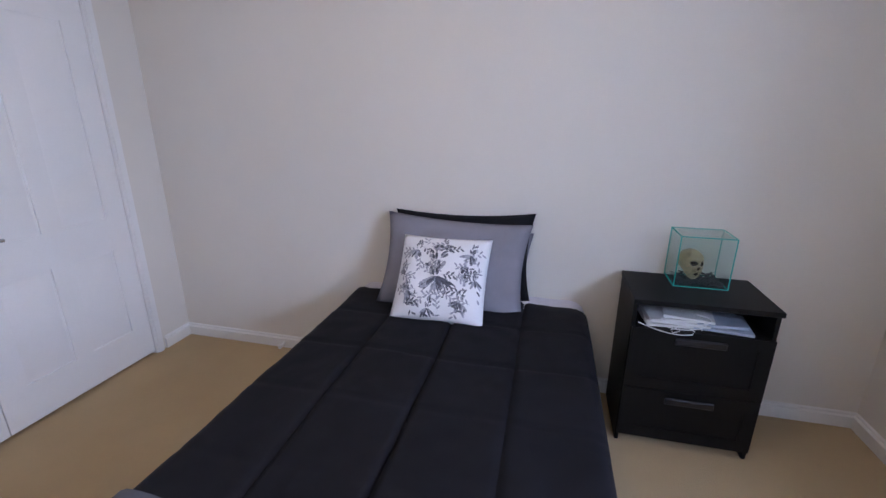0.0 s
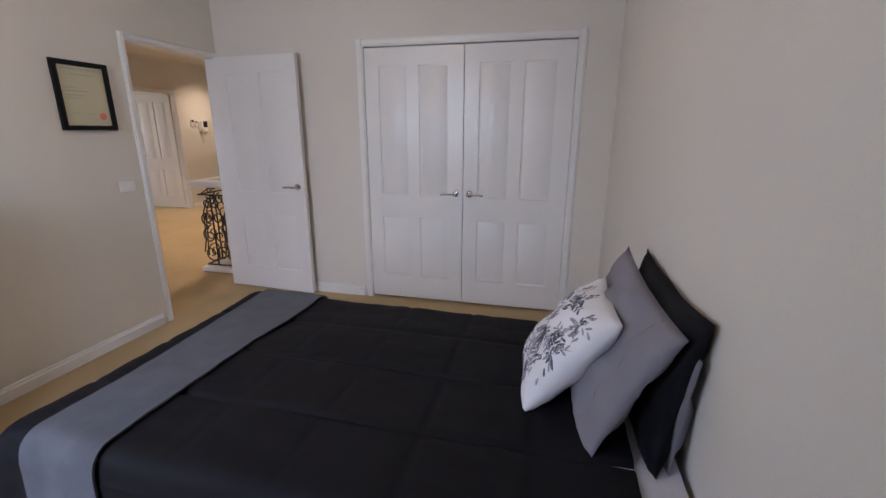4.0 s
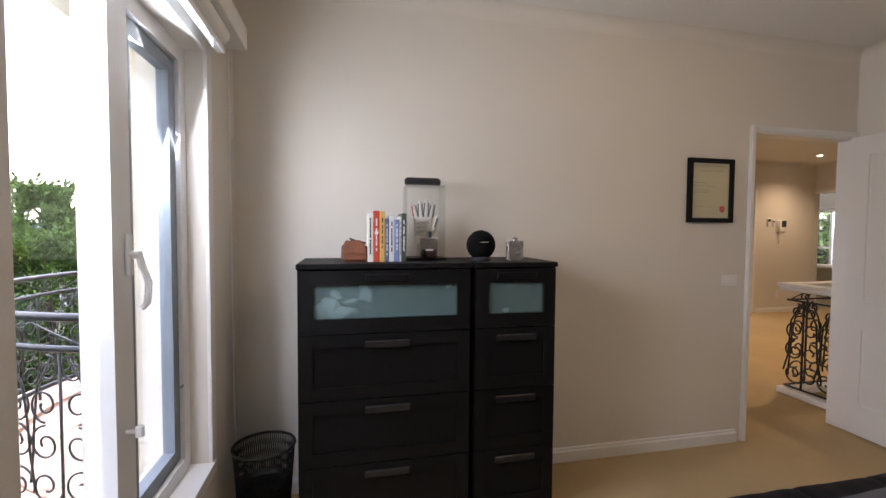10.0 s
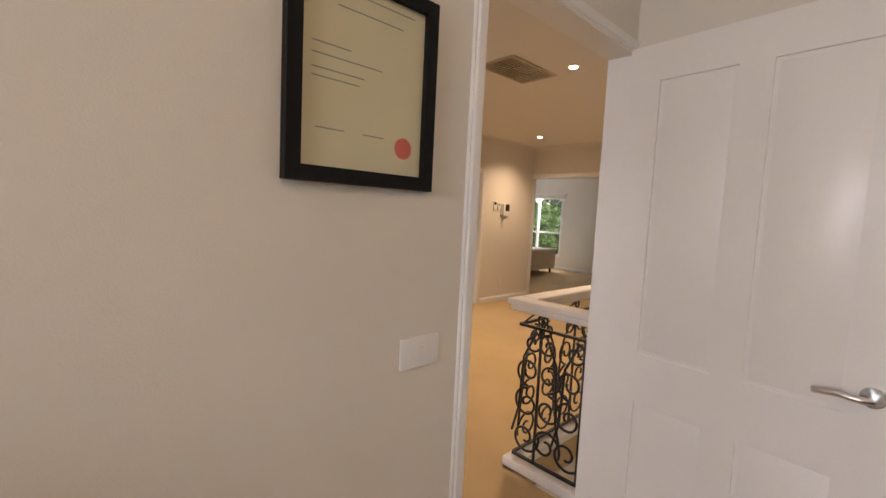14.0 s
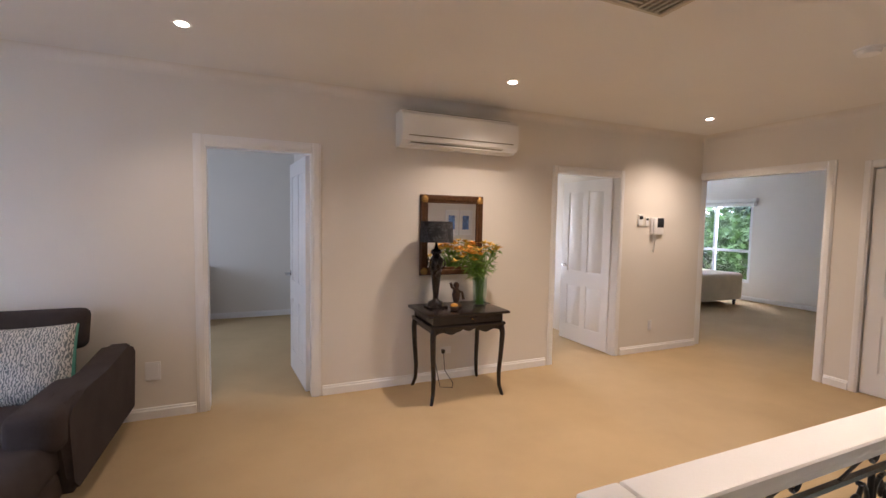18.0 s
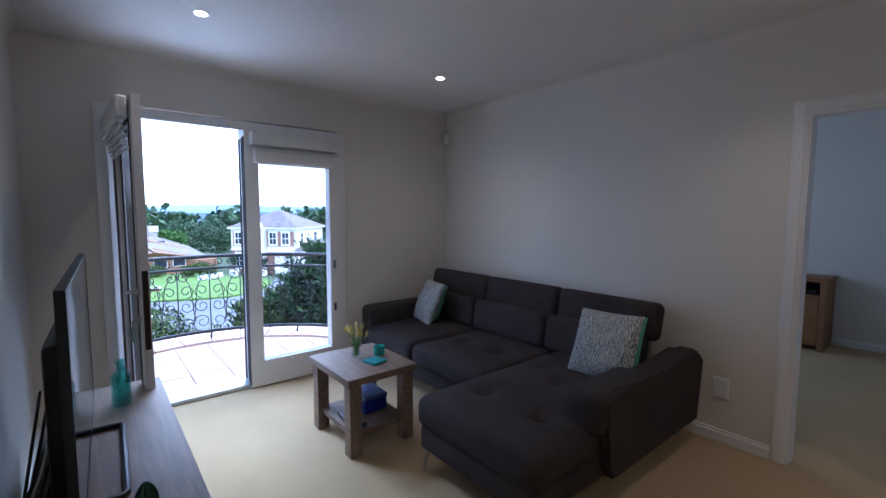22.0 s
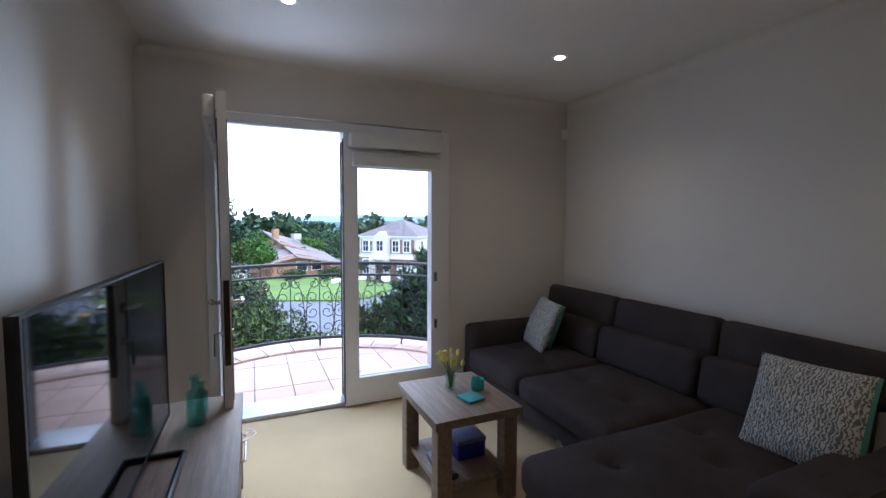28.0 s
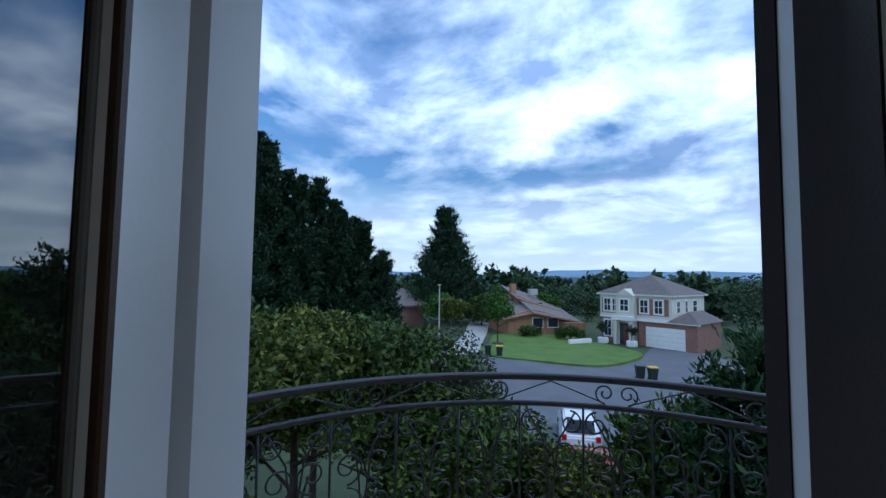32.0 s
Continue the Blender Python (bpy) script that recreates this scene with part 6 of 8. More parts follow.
CABLE = paint("black_cable", (0.012, 0.012, 0.012), 0.5)
rc = random.Random(3)
for k in range(5):
    y0 = -0.52 + 0.02 * k
    pts = [(1.95 + 0.05 * k, y0, sz + 0.25 + 0.03 * k), (1.88, y0 + 0.03, sz + 0.26 - 0.03 * k), (1.82 + 0.02 * k, y0 + 0.06, sz + 0.12), (1.80, y0 + 0.05, sz + 0.01), (1.62 - 0.03 * k, -0.375, sz - 0.02), (1.50, -0.33, 0.32), (1.45 + 0.03 * k, -0.30, 0.10)]
    solid("power_cable", bm_tube(pts, 0.0045, 6), CABLE if k != 2 else VINYL, "black cable looping behind the television" if k != 2 else "white cable looping behind the television", "cable", group="television cables", smooth=180)
md = thing("media_player", (1.95, -0.46, sz), "flat black media box behind the television", "media box")
part("case", bm_box(1.72, -0.50, sz, 2.02, -0.40, sz + 0.05, 0.006), BLACKPL, md)
part("case_lid", bm_box(1.74, -0.49, sz + 0.051, 2.0, -0.41, sz + 0.085, 0.008), BLACKPL, md)
for k, z in enumerate((0.32, 0.22)):
    so = thing("power_socket", (1.60, -0.275, z), "white double power socket with plugs behind the stand", "power socket", group="power sockets")
    part("plate", bm_box(1.40 + 0.14 * k, -0.281, z - 0.035, 1.52 + 0.14 * k, -0.271, z + 0.035, 0.003, 1), TRIM, so)
    for j in range(2):
        part("plug", bm_box(1.415 + 0.05 * j + 0.14 * k, -0.325, z - 0.02, 1.45 + 0.05 * j + 0.14 * k, -0.282, z + 0.015, 0.006), BLACKPL, so)

# black equipment stack with a game controller beside the stand
eq = thing("equipment_case", (1.28, -0.52, 0), "black ventilated equipment case beside the television stand", "equipment case")
part("body", bm_box(1.13, -0.61, 0.02, 1.49, -0.30, 0.34, 0.01), BLACKPL, eq)
part("lid", bm_box(1.12, -0.62, 0.341, 1.50, -0.29, 0.365, 0.008), BLACKPL, eq)
for x in (1.16, 1.46):
    for y in (-0.58, -0.33):
        part("foot", bm_lathe([(0.015, 0), (0.018, 0.02)], 12, (x, y, 0)), BLACKPL, eq)
DARKGAP = paint("vent_gap", (0.03, 0.03, 0.032), 0.6)
for k in range(9):
    part("vent_slot", bm_box(1.15, -0.60 + k * 0.02, 0.3652, 1.25, -0.592 + k * 0.02, 0.367), DARKGAP, eq)
gc2 = thing("game_controller", (1.33, -0.45, 0.366), "black game controller with coloured buttons", "game controller")
part("body", puffy(1.26, -0.50, 0.366, 1.40, -0.41, 0.405, 0.018, 3), BLACKPL, gc2)
for s in (-1, 1):
    part("grip", bm_tube([(1.33 + 0.055 * s, -0.46, 0.385), (1.33 + 0.08 * s, -0.53, 0.378)], 0.021, 12, r2=0.015), BLACKPL, gc2)
    part("stick", bm_lathe([(0.006, 0), (0.006, 0.014), (0.011, 0.016), (0.011, 0.02)], 12, (1.33 + 0.03 * s, -0.48, 0.402)), BLACKPL, gc2)
for k, c in enumerate(((0.5, 0.05, 0.04), (0.5, 0.35, 0.03), (0.05, 0.3, 0.08), (0.05, 0.12, 0.5))):
    a = k * math.pi / 2
    part("button", bm_lathe([(0.005, 0), (0.005, 0.004)], 10, (1.372 + 0.012 * math.cos(a), -0.452 + 0.012 * math.sin(a), 0.402)), paint("controller_button", c, 0.3), gc2)
solid("power_cable", bm_tube([(1.505, -0.56, 0.03), (1.535, -0.62, 0.012), (1.516, -0.68, 0.008), (1.45, -0.675, 0.008), (1.39, -0.63, 0.008)], 0.004, 6), CABLE, "thin black cable lying on the carpet", "cable", group="television cables", smooth=180)

# blank outlet plates on the far wall
for x0, x1, z0, z1, lb in ((1.085, 1.185, 0.29, 0.43, "blank cream wall outlet plate"), (-1.29, -1.18, 0.245, 0.315, "white power socket with a black plug"), (-3.92, -3.86, 0.26, 0.38, "white wall switch plate")):
    so = thing("wall_outlet", ((x0 + x1) / 2, YS, z0), lb, "wall outlet", group="wall outlets")
    part("plate", bm_box(x0, YS + 0.001, z0, x1, YS + 0.010, z1, 0.003, 1), TRIM, so)
    part("cover", bm_box(x0 + 0.012, YS + 0.010, z0 + 0.012, x1 - 0.012, YS + 0.013, z1 - 0.012, 0.002, 1), TRIM, so)
    if "plug" in lb:
        part("plug", bm_box(-1.215, YS + 0.013, 0.262, -1.185, YS + 0.05, 0.297, 0.006), BLACKPL, so)
solid("lamp_cord", bm_tube([(-1.20, YS + 0.045, 0.27), (-1.19, -3.66, 0.12), (-1.25, -3.60, 0.012), (-1.20, -3.5, 0.012), (-1.10, -3.55, 0.012), (-1.08, -3.68, 0.3), (-1.06, -3.735, 0.7)], 0.0035, 6), CABLE, "thin dark lamp cord hanging behind the console table", "cable", smooth=180)

# split-system air conditioner
ACW = paint("white_abs_plastic", (0.78, 0.76, 0.72), 0.35, var=0.015, scale=4)
ac = thing("air_conditioner", (-1.28, -3.65, 2.16), "white split-system air conditioner high on the wall", "air conditioner")
out = [(YS + 0.001, 2.16), (YS + 0.12, 2.155), (YS + 0.20, 2.20), (YS + 0.215, 2.28), (YS + 0.20, 2.42), (YS + 0.16, 2.455), (YS + 0.001, 2.455)]
part("housing", bm_extrude(out, -1.86, -0.72, "x"), ACW, ac, smooth=30)
part("flap", bm_box(-1.80, YS + 0.125, 2.165, -0.78, YS + 0.2, 2.172), ACW, ac)
b = bm_box(-1.80, YS + 0.2035, 2.236, -0.78, YS + 0.2165, 2.243)
part("seam", b, VENTDARK, ac, "dark air outlet seam")
b = bm_box(-1.70, YS + 0.168, 2.182, -0.80, YS + 0.19, 2.188)
part("seam", b, VENTDARK, ac, "dark air outlet seam")
part("top_grille", bm_box(-1.80, YS + 0.01, 2.456, -0.78, YS + 0.15, 2.462), VENTDARK, ac)

# mirror
GILT = paint("dark_bronze_gilt", (0.10, 0.045, 0.018), 0.4, 0.45, var=0.3, scale=25, fine=120, bump=0.1)
mr = thing("wall_mirror", (-1.27, YS, 1.0), "dark bronze framed rectangular wall mirror", "mirror")
mx0, mx1, mz0, mz1 = -1.60, -0.955, 1.01, 1.755
bm = bmesh.new()
for d0, d1, t in ((0, 0.075, 0.022), (0.008, 0.05, 0.034), (0.06, 0.075, 0.028)):
    for x0, x1, z0, z1 in ((mx0 + d0, mx0 + d1, mz0 + d0, mz1 - d0), (mx1 - d1, mx1 - d0, mz0 + d0, mz1 - d0), (mx0 + d1, mx1 - d1, mz0 + d0, mz0 + d1), (mx0 + d1, mx1 - d1, mz1 - d1, mz1 - d0)):
        bm_box(x0, YS + 0.002, z0, x1, YS + t, z1, 0.004, 1, bm)
part("frame", bm, GILT, mr)
GOLD = paint("worn_gold_leaf", (0.42, 0.24, 0.07), 0.35, 0.8, var=0.3, scale=30, bump=0.2)
for x in (mx0 + 0.04, mx1 - 0.04):
    for z in (mz0 + 0.04, mz1 - 0.04):
        bm = bmesh.new()
        bmesh.ops.create_icosphere(bm, subdivisions=2, radius=0.035)
        for v in bm.verts:
            v.co = Vector((v.co.x * (1 + 0.25 * math.sin(v.co.z * 200)), v.co.y * 0.35, v.co.z * (1 + 0.25 * math.sin(v.co.x * 200))))
        bm.transform(Matrix.Translation((x, YS + 0.032, z)))
        part("corner_ornament", bm, GOLD, mr, "worn gilt corner ornament")
mm, nt, b = node_mat("silvered_glass")
b.inputs["Base Color"].default_value, b.inputs["Metallic"].default_value, b.inputs["Roughness"].default_value = (0.86, 0.86, 0.86, 1), 1.0, 0.02
part("glass", bm_box(mx0 + 0.07, YS + 0.006, mz0 + 0.07, mx1 - 0.07, YS + 0.016, mz1 - 0.07), mm, mr)

# console table
LACQ = paint("black_brown_lacquer", (0.016, 0.011, 0.010), 0.25, var=0.3, scale=8, fine=60, bump=0.03)
cb = thing("console_table", (-1.25, -3.48, 0), "black lacquered console table with cabriole legs", "console table")
part("tabletop", bm_box(-1.60, -3.735, 0.725, -0.845, -3.195, 0.75, 0.008, 2), LACQ, cb)
part("drawer_box", bm_box(-1.55, -3.71, 0.655, -0.90, -3.235, 0.724, 0.004, 1), LACQ, cb)
part("cushion_rail", bm_box(-1.57, -3.72, 0.625, -0.875, -3.215, 0.654, 0.010, 2), LACQ, cb)
n = 24
low = [(-1.545 + 0.645 * k / n, 0.585 - 0.012 * math.cos(k / n * math.pi * 8) + 0.02 * (abs(k / n - 0.5) < 0.1)) for k in range(n + 1)]
part("apron", bm_extrude(low + [(-0.90, 0.624), (-1.545, 0.624)], -3.25, -3.232, "y"), LACQ, cb)
part("apron", bm_extrude(low + [(-0.90, 0.624), (-1.545, 0.624)], -3.70, -3.685, "y"), LACQ, cb)
for x in (-1.545, -0.912):
    part("apron", bm_box(x, -3.685, 0.585, x + 0.012, -3.25, 0.624), LACQ, cb)
for x, sx in ((-1.54, -1), (-0.905, 1)):
    for y, sy in ((-3.24, 1), (-3.695, -1)):
        pts = [(x, y, 0.625), (x + 0.008 * sx, y + 0.008 * sy, 0.55), (x + 0.002 * sx, y + 0.002 * sy, 0.40), (x - 0.010 * sx, y - 0.010 * sy, 0.20), (x - 0.006 * sx, y - 0.006 * sy, 0.08), (x + 0.012 * sx, y + 0.012 * sy, 0.012), (x + 0.02 * sx, y + 0.02 * sy, 0.0)]
        part("leg", bm_tube(pts, 0.026, 10, r2=0.012), LACQ, cb, smooth=60)
part("knob", bm_lathe([(0.004, 0), (0.009, 0.006), (0.004, 0.014)], 12, (-1.25, -3.225, 0.69)), GOLD, cb)

lp = thing("table_lamp", (-1.0, -3.47, 0.75), "black carved table lamp with a dark patterned drum shade", "table lamp")
lx, ly = -1.03, -3.52
part("base", bm_box(lx - 0.085, ly - 0.085, 0.75, lx + 0.085, ly + 0.085, 0.775, 0.008), LACQ, lp)
part("foot", bm_lathe([(0.075, 0.776), (0.07, 0.80), (0.04, 0.815), (0.026, 0.83)], 8, (lx, ly, 0)), LACQ, lp)
part("stem", bm_lathe([(0.022, 0.83), (0.032, 0.92), (0.045, 1.04), (0.060, 1.12), (0.064, 1.17), (0.04, 1.20), (0.03, 1.215), (0.05, 1.235), (0.045, 1.26), (0.02, 1.275), (0.012, 1.30), (0.010, 1.36)], 10, (lx, ly, 0)), LACQ, lp, smooth=50)
for k in range(4):
    a = k * math.pi / 2 + 0.6
    part("scroll", bm_tube([(lx + r * math.cos(a), ly + r * math.sin(a), z) for r, z in ((0.06, 1.16), (0.085, 1.18), (0.095, 1.15), (0.085, 1.12), (0.06, 1.10))], 0.008, 8), LACQ, lp)
SHADE = print_mat("black_damask_shade", (0.012, 0.012, 0.014), (0.07, 0.07, 0.08), 16)
part("shade", bm_lathe([(0.148, 1.33), (0.140, 1.51), (0.136, 1.51), (0.144, 1.33)], 36, (lx, ly, 0)), SHADE, lp, "dark damask drum shade", smooth=60)
part("shade_ring", bm_tube([(lx - 0.138, ly, 1.36), (lx + 0.138, ly, 1.36)], 0.003, 6), CHROME, lp)

fv = thing("flower_vase", (-1.45, -3.45, 0.75), "tall clear glass vase of orange alstroemeria on the console", "vase")
fx, fy = -1.445, -3.48
part("vase", bm_lathe([(0.055, 0), (0.06, 0.004), (0.062, 0.10), (0.068, 0.26), (0.064, 0.26), (0.058, 0.10), (0.052, 0.02)], 28, (fx, fy, 0.75)), VGLASS, fv, "clear glass", smooth=180)
PETALS = [paint("orange_petal", (0.76, 0.36, 0.04), 0.6, var=0.2, scale=30), paint("yellow_orange_petal", (0.80, 0.50, 0.06), 0.6, var=0.2, scale=30)]
GLEAF = paint("fresh_green_leaf", (0.17, 0.33, 0.04), 0.5, var=0.2, scale=20)
rf = random.Random(21)


def leaf_bm(l, w):
    bm = bmesh.new()
    c = [(-0.0, 0, 0), (w * 0.5, l * 0.4, 0.004), (0, l, -0.012), (-w * 0.5, l * 0.4, 0.004), (0, l * 0.42, -0.004)]
    v = [bm.verts.new(p) for p in c]
    for a, b2 in ((0, 1), (1, 2), (2, 3), (3, 0)):
        bm.faces.new((v[a], v[b2], v[4]))
    return bm


for k in range(34):
    a, l = rf.uniform(0, 6.28), rf.uniform(0.03, 0.24)
    tip = Vector((fx + l * math.cos(a) * 1.25, fy + abs(l * 0.6) * math.sin(a), 0.75 + 0.56 - l * 0.45 + rf.uniform(-0.06, 0.03)))
    midp = Vector((fx + 0.25 * (tip.x - fx), fy + 0.25 * (tip.y - fy), 0.75 + 0.27))
    st = part("stem", bm_tube([(fx + rf.uniform(-0.03, 0.03), fy + rf.uniform(-0.03, 0.03), 0.765), midp, tip], 0.003, 5), STEM, fv)
    bm = bmesh.new()
    for j in range(6):
        pour(leaf_bm(0.056, 0.030), bm, Matrix.Translation(tip) @ pose(0, 0, 0, 0, 0, j * 60 + rf.uniform(-10, 10)) @ pose(0, 0, 0, rf.uniform(15, 60), 0, 0))
    part("flower", bm, PETALS[k % 2], fv, smooth=180)
    bm = bmesh.new()
    for j in range(7):
        p = midp.lerp(tip, rf.uniform(0.0, 0.98))
        pour(leaf_bm(rf.uniform(0.07, 0.13), 0.024), bm, Matrix.Translation(p) @ pose(0, 0, 0, rf.uniform(-40, 50), 0, rf.uniform(0, 360)))
    part("foliage", bm, GLEAF, fv, smooth=180)
BRONZE = paint("painted_bronze", (0.10, 0.06, 0.04), 0.45, 0.5, var=0.4, scale=40, bump=0.2)
bm = bm_lathe([(0.055, 0), (0.06, 0.012), (0.05, 0.025), (0.022, 0.04), (0.03, 0.07), (0.038, 0.11), (0.028, 0.15), (0.02, 0.17), (0.026, 0.19), (0.024, 0.21), (0.006, 0.225)], 12, (-1.22, -3.50, 0.75))
bm_tube([(-1.22, -3.5, 0.90), (-1.17, -3.48, 0.93), (-1.15, -3.47, 0.97)], 0.012, 8, bm=bm)
bm_tube([(-1.22, -3.5, 0.90), (-1.27, -3.48, 0.88), (-1.275, -3.46, 0.82)], 0.012, 8, bm=bm)
solid("figurine", bm, BRONZE, "small painted bronze figurine on the console table", "figurine", smooth=60)
ob = thing("trinket_box", (-1.16, -3.40, 0.75), "small round dark trinket box with an orange lid", "trinket box")
part("bowl", bm_lathe([(0.02, 0), (0.034, 0.01), (0.036, 0.03), (0.03, 0.038)], 18, (-1.14, -3.36, 0.75)), BRONZE, ob)
part("lid", bm_lathe([(0.032, 0.039), (0.026, 0.055), (0.005, 0.062)], 18, (-1.14, -3.36, 0.75)), PETALS[0], ob)

# thermostat, intercom, motion sensor, smoke alarm
th = thing("thermostat", (-3.67, YS, 1.55), "small white thermostat with a dark display", "thermostat")
part("case", bm_box(-3.70, YS + 0.001, 1.50, -3.63, YS + 0.02, 1.63, 0.005), TRIM, th)
part("display", bm_box(-3.692, YS + 0.0205, 1.575, -3.638, YS + 0.0215, 1.618), BLACKPL, th)
ic = thing("wall_intercom", (-3.97, YS, 1.5), "white wall intercom with a dark screen and handset cord", "intercom")
part("body", bm_box(-4.02, YS + 0.001, 1.40, -3.82, YS + 0.03, 1.60, 0.008), TRIM, ic)
part("screen", bm_box(-4.015, YS + 0.0305, 1.485, -3.90, YS + 0.032, 1.595), BLACKPL, ic)
part("handset", bm_box(-3.885, YS + 0.03, 1.41, -3.835, YS + 0.06, 1.595, 0.012), TRIM, ic)
part("cord", bm_tube([(-3.86, YS + 0.03, 1.41), (-3.865, YS + 0.02, 1.30), (-3.88, YS + 0.02, 1.20), (-3.895, YS + 0.02, 1.30), (-3.90, YS + 0.02, 1.40)], 0.005, 6), TRIM, ic)
th2 = thing("thermostat", (-3.765, YS, 1.55), "narrow white wall control with a small display", "thermostat")
part("case", bm_box(-3.79, YS + 0.001, 1.50, -3.74, YS + 0.018, 1.60, 0.005), TRIM, th2)
part("display", bm_box(-3.783, YS + 0.0185, 1.565, -3.747, YS + 0.0195, 1.59), BLACKPL, th2)
pir = thing("motion_detector", (3.94, -3.7, 2.3), "small white corner sensor high on the wall", "sensor")
part("body", bm_box(3.905, -3.745, 2.27, 3.967, -3.69, 2.37, 0.014, 3), TRIM, pir)
part("lens", bm_box(3.899, -3.735, 2.29, 3.906, -3.70, 2.33, 0.003, 1), VINYL, pir)
sm = thing("smoke_alarm", (-3.06, -1.52, CZ), "round white smoke alarm on the ceiling", "smoke alarm")
part("base", bm_lathe([(0.07, -0.012), (0.075, 0)], 28, (-3.06, -1.52, CZ)), TRIM, sm)
part("cover", bm_lathe([(0.03, -0.042), (0.055, -0.036), (0.062, -0.013)], 28, (-3.06, -1.52, CZ)), TRIM, sm)

# recessed downlights
BULB = glow_mat("lit_downlight", (1.0, 0.86, 0.66), 14.0)
for x, y, watts in ((0.79, -2.94, 9), (-1.44, -3.0, 24), (-3.87, -3.12, 26), (3.02, -2.9, 6.5), (2.97, -1.14, 8), (-1.48, -1.17, 40)):
    d = thing("downlight", (x, y, CZ), "small lit recessed ceiling downlight", "downlight", group="downlights")
    part("ring", bm_lathe([(0.048, -0.004), (0.052, -0.001), (0.046, 0)], 24, (x, y, CZ)), TRIM, d)
    part("bulb", bm_lathe([(0.030, -0.0065), (0.032, -0.0045)], 20, (x, y, CZ)), BULB, d, "glowing lamp face")
    s = bpy.data.lights.new("downlight_beam", "SPOT")
    s.energy, s.color, s.spot_size, s.spot_blend, s.shadow_soft_size = watts, WARM, radians(132), 1.0, 0.05
    o = new("downlight_beam", s)
    o.location = (x, y, CZ - 0.03)

# stair balustrade
def spiral(cu, cv, r, turns, a0, sgn, n=26, inner=0.22):
    """Points of a flat scroll, from its eye outwards."""
    return [(cu + (r * (inner + (1 - inner) * k / n)) * math.cos(a0 + sgn * (1 - k / n) * turns * math.tau), cv + (r * (inner + (1 - inner) * k / n)) * math.sin(a0 + sgn * (1 - k / n) * turns * math.tau)) for k in range(n + 1)]


def scroll_unit(place, u, w, z0, z1, thingy, r=0.0055, tall=True):
    """One bay of scrollwork: a post with pairs of curls, laid on the surface that place(u, v) gives."""
    def bar(pts, nm, rad=r):
        part(nm, bm_tube([place(a, b) for a, b in pts], rad, 6), IRON, thingy, smooth=180)
    h = z1 - z0
    bar([(u, z0), (u, z1)], "post", r * 1.25)
    for s in (1, -1):
        c = u + s * w * 0.26
        bar(spiral(c, z0 + h * 0.16, h * 0.125, 1.35, -s * 0.4, s), "scroll")
        bar(spiral(c, z0 + h * 0.42, h * 0.115, 1.35, math.pi / 2, -s), "scroll")
        bar(spiral(c, z0 + h * 0.66, h * 0.11, 1.3, -math.pi / 2, s), "scroll")
        bar(spiral(u + s * w * 0.20, z0 + h * 0.88, h * 0.085, 1.3, math.pi / 2, s), "scroll")
        bar([(c + s * h * 0.12, z0 + h * 0.17), (u + s * w * 0.47, z0 + h * 0.36), (u + s * w * 0.44, z0 + h * 0.55), (c + s * h * 0.05, z0 + h * 0.76), (u + s * w * 0.12, z0 + h * 0.96)], "curved_bar")


rail = thing("stair_balustrade", (-0.16, -0.70, 0), "white capped stair balustrade with black wrought iron scrolls", "balustrade")
CAPW, CAPX, CAPY = 0.058, -0.272, -0.650
for z0, z1, w in ((0.915, 0.95, CAPW), (0.885, 0.915, CAPW - 0.014)):
    part("handrail", bm_box(CAPX - w, CAPY - w, z0, CAPX + w, -0.096, z1, 0.012, 3), TRIM, rail, "white painted timber handrail")
    part("handrail", bm_box(-3.4, CAPY - w, z0, CAPX - w - 0.001, CAPY + w, z1, 0.012, 3), TRIM, rail, "white painted timber handrail")
part("kerb", bm_box(CAPX - 0.05, CAPY - 0.03, 0.0, CAPX + 0.05, -0.096, 0.05, 0.006), TRIM, rail, "white painted kerb")
part("kerb", bm_box(-3.4, CAPY - 0.03, 0.0, CAPX - 0.051, CAPY + 0.07, 0.05, 0.006), TRIM, rail, "white painted kerb")
for z in (0.06, 0.80):
    part("iron_rail", bm_box(CAPX - 0.008, CAPY, z, CAPX + 0.008, -0.13, z + 0.014), IRON, rail)
    part("iron_rail", bm_box(-3.4, CAPY - 0.008, z, CAPX - 0.01, CAPY + 0.008, z + 0.014), IRON, rail)
for y in (-0.51, -0.255):
    scroll_unit(lambda a, b: Vector((CAPX, a, b)), y, 0.25, 0.07, 0.81, rail, 0.007)
    part("curl", bm_tube([Vector((CAPX, a, b)) for a, b in spiral(y, 0.85, 0.035, 1.2, 0, 1)], 0.006, 6), IRON, rail)
for k in range(8):
    scroll_unit(lambda a, b: Vector((a, CAPY, b)), -0.49 - k * 0.38, 0.36, 0.07, 0.81, rail, 0.007)
    part("curl", bm_tube([Vector((a, CAPY, b)) for a, b in spiral(-0.49 - k * 0.38, 0.85, 0.035, 1.2, 0, 1)], 0.006, 6), IRON, rail)
    part("cross_bar", bm_tube([(-0.32 - k * 0.38, CAPY, 0.815), (-0.51 - k * 0.38, CAPY, 0.88)], 0.005, 6), IRON, rail)

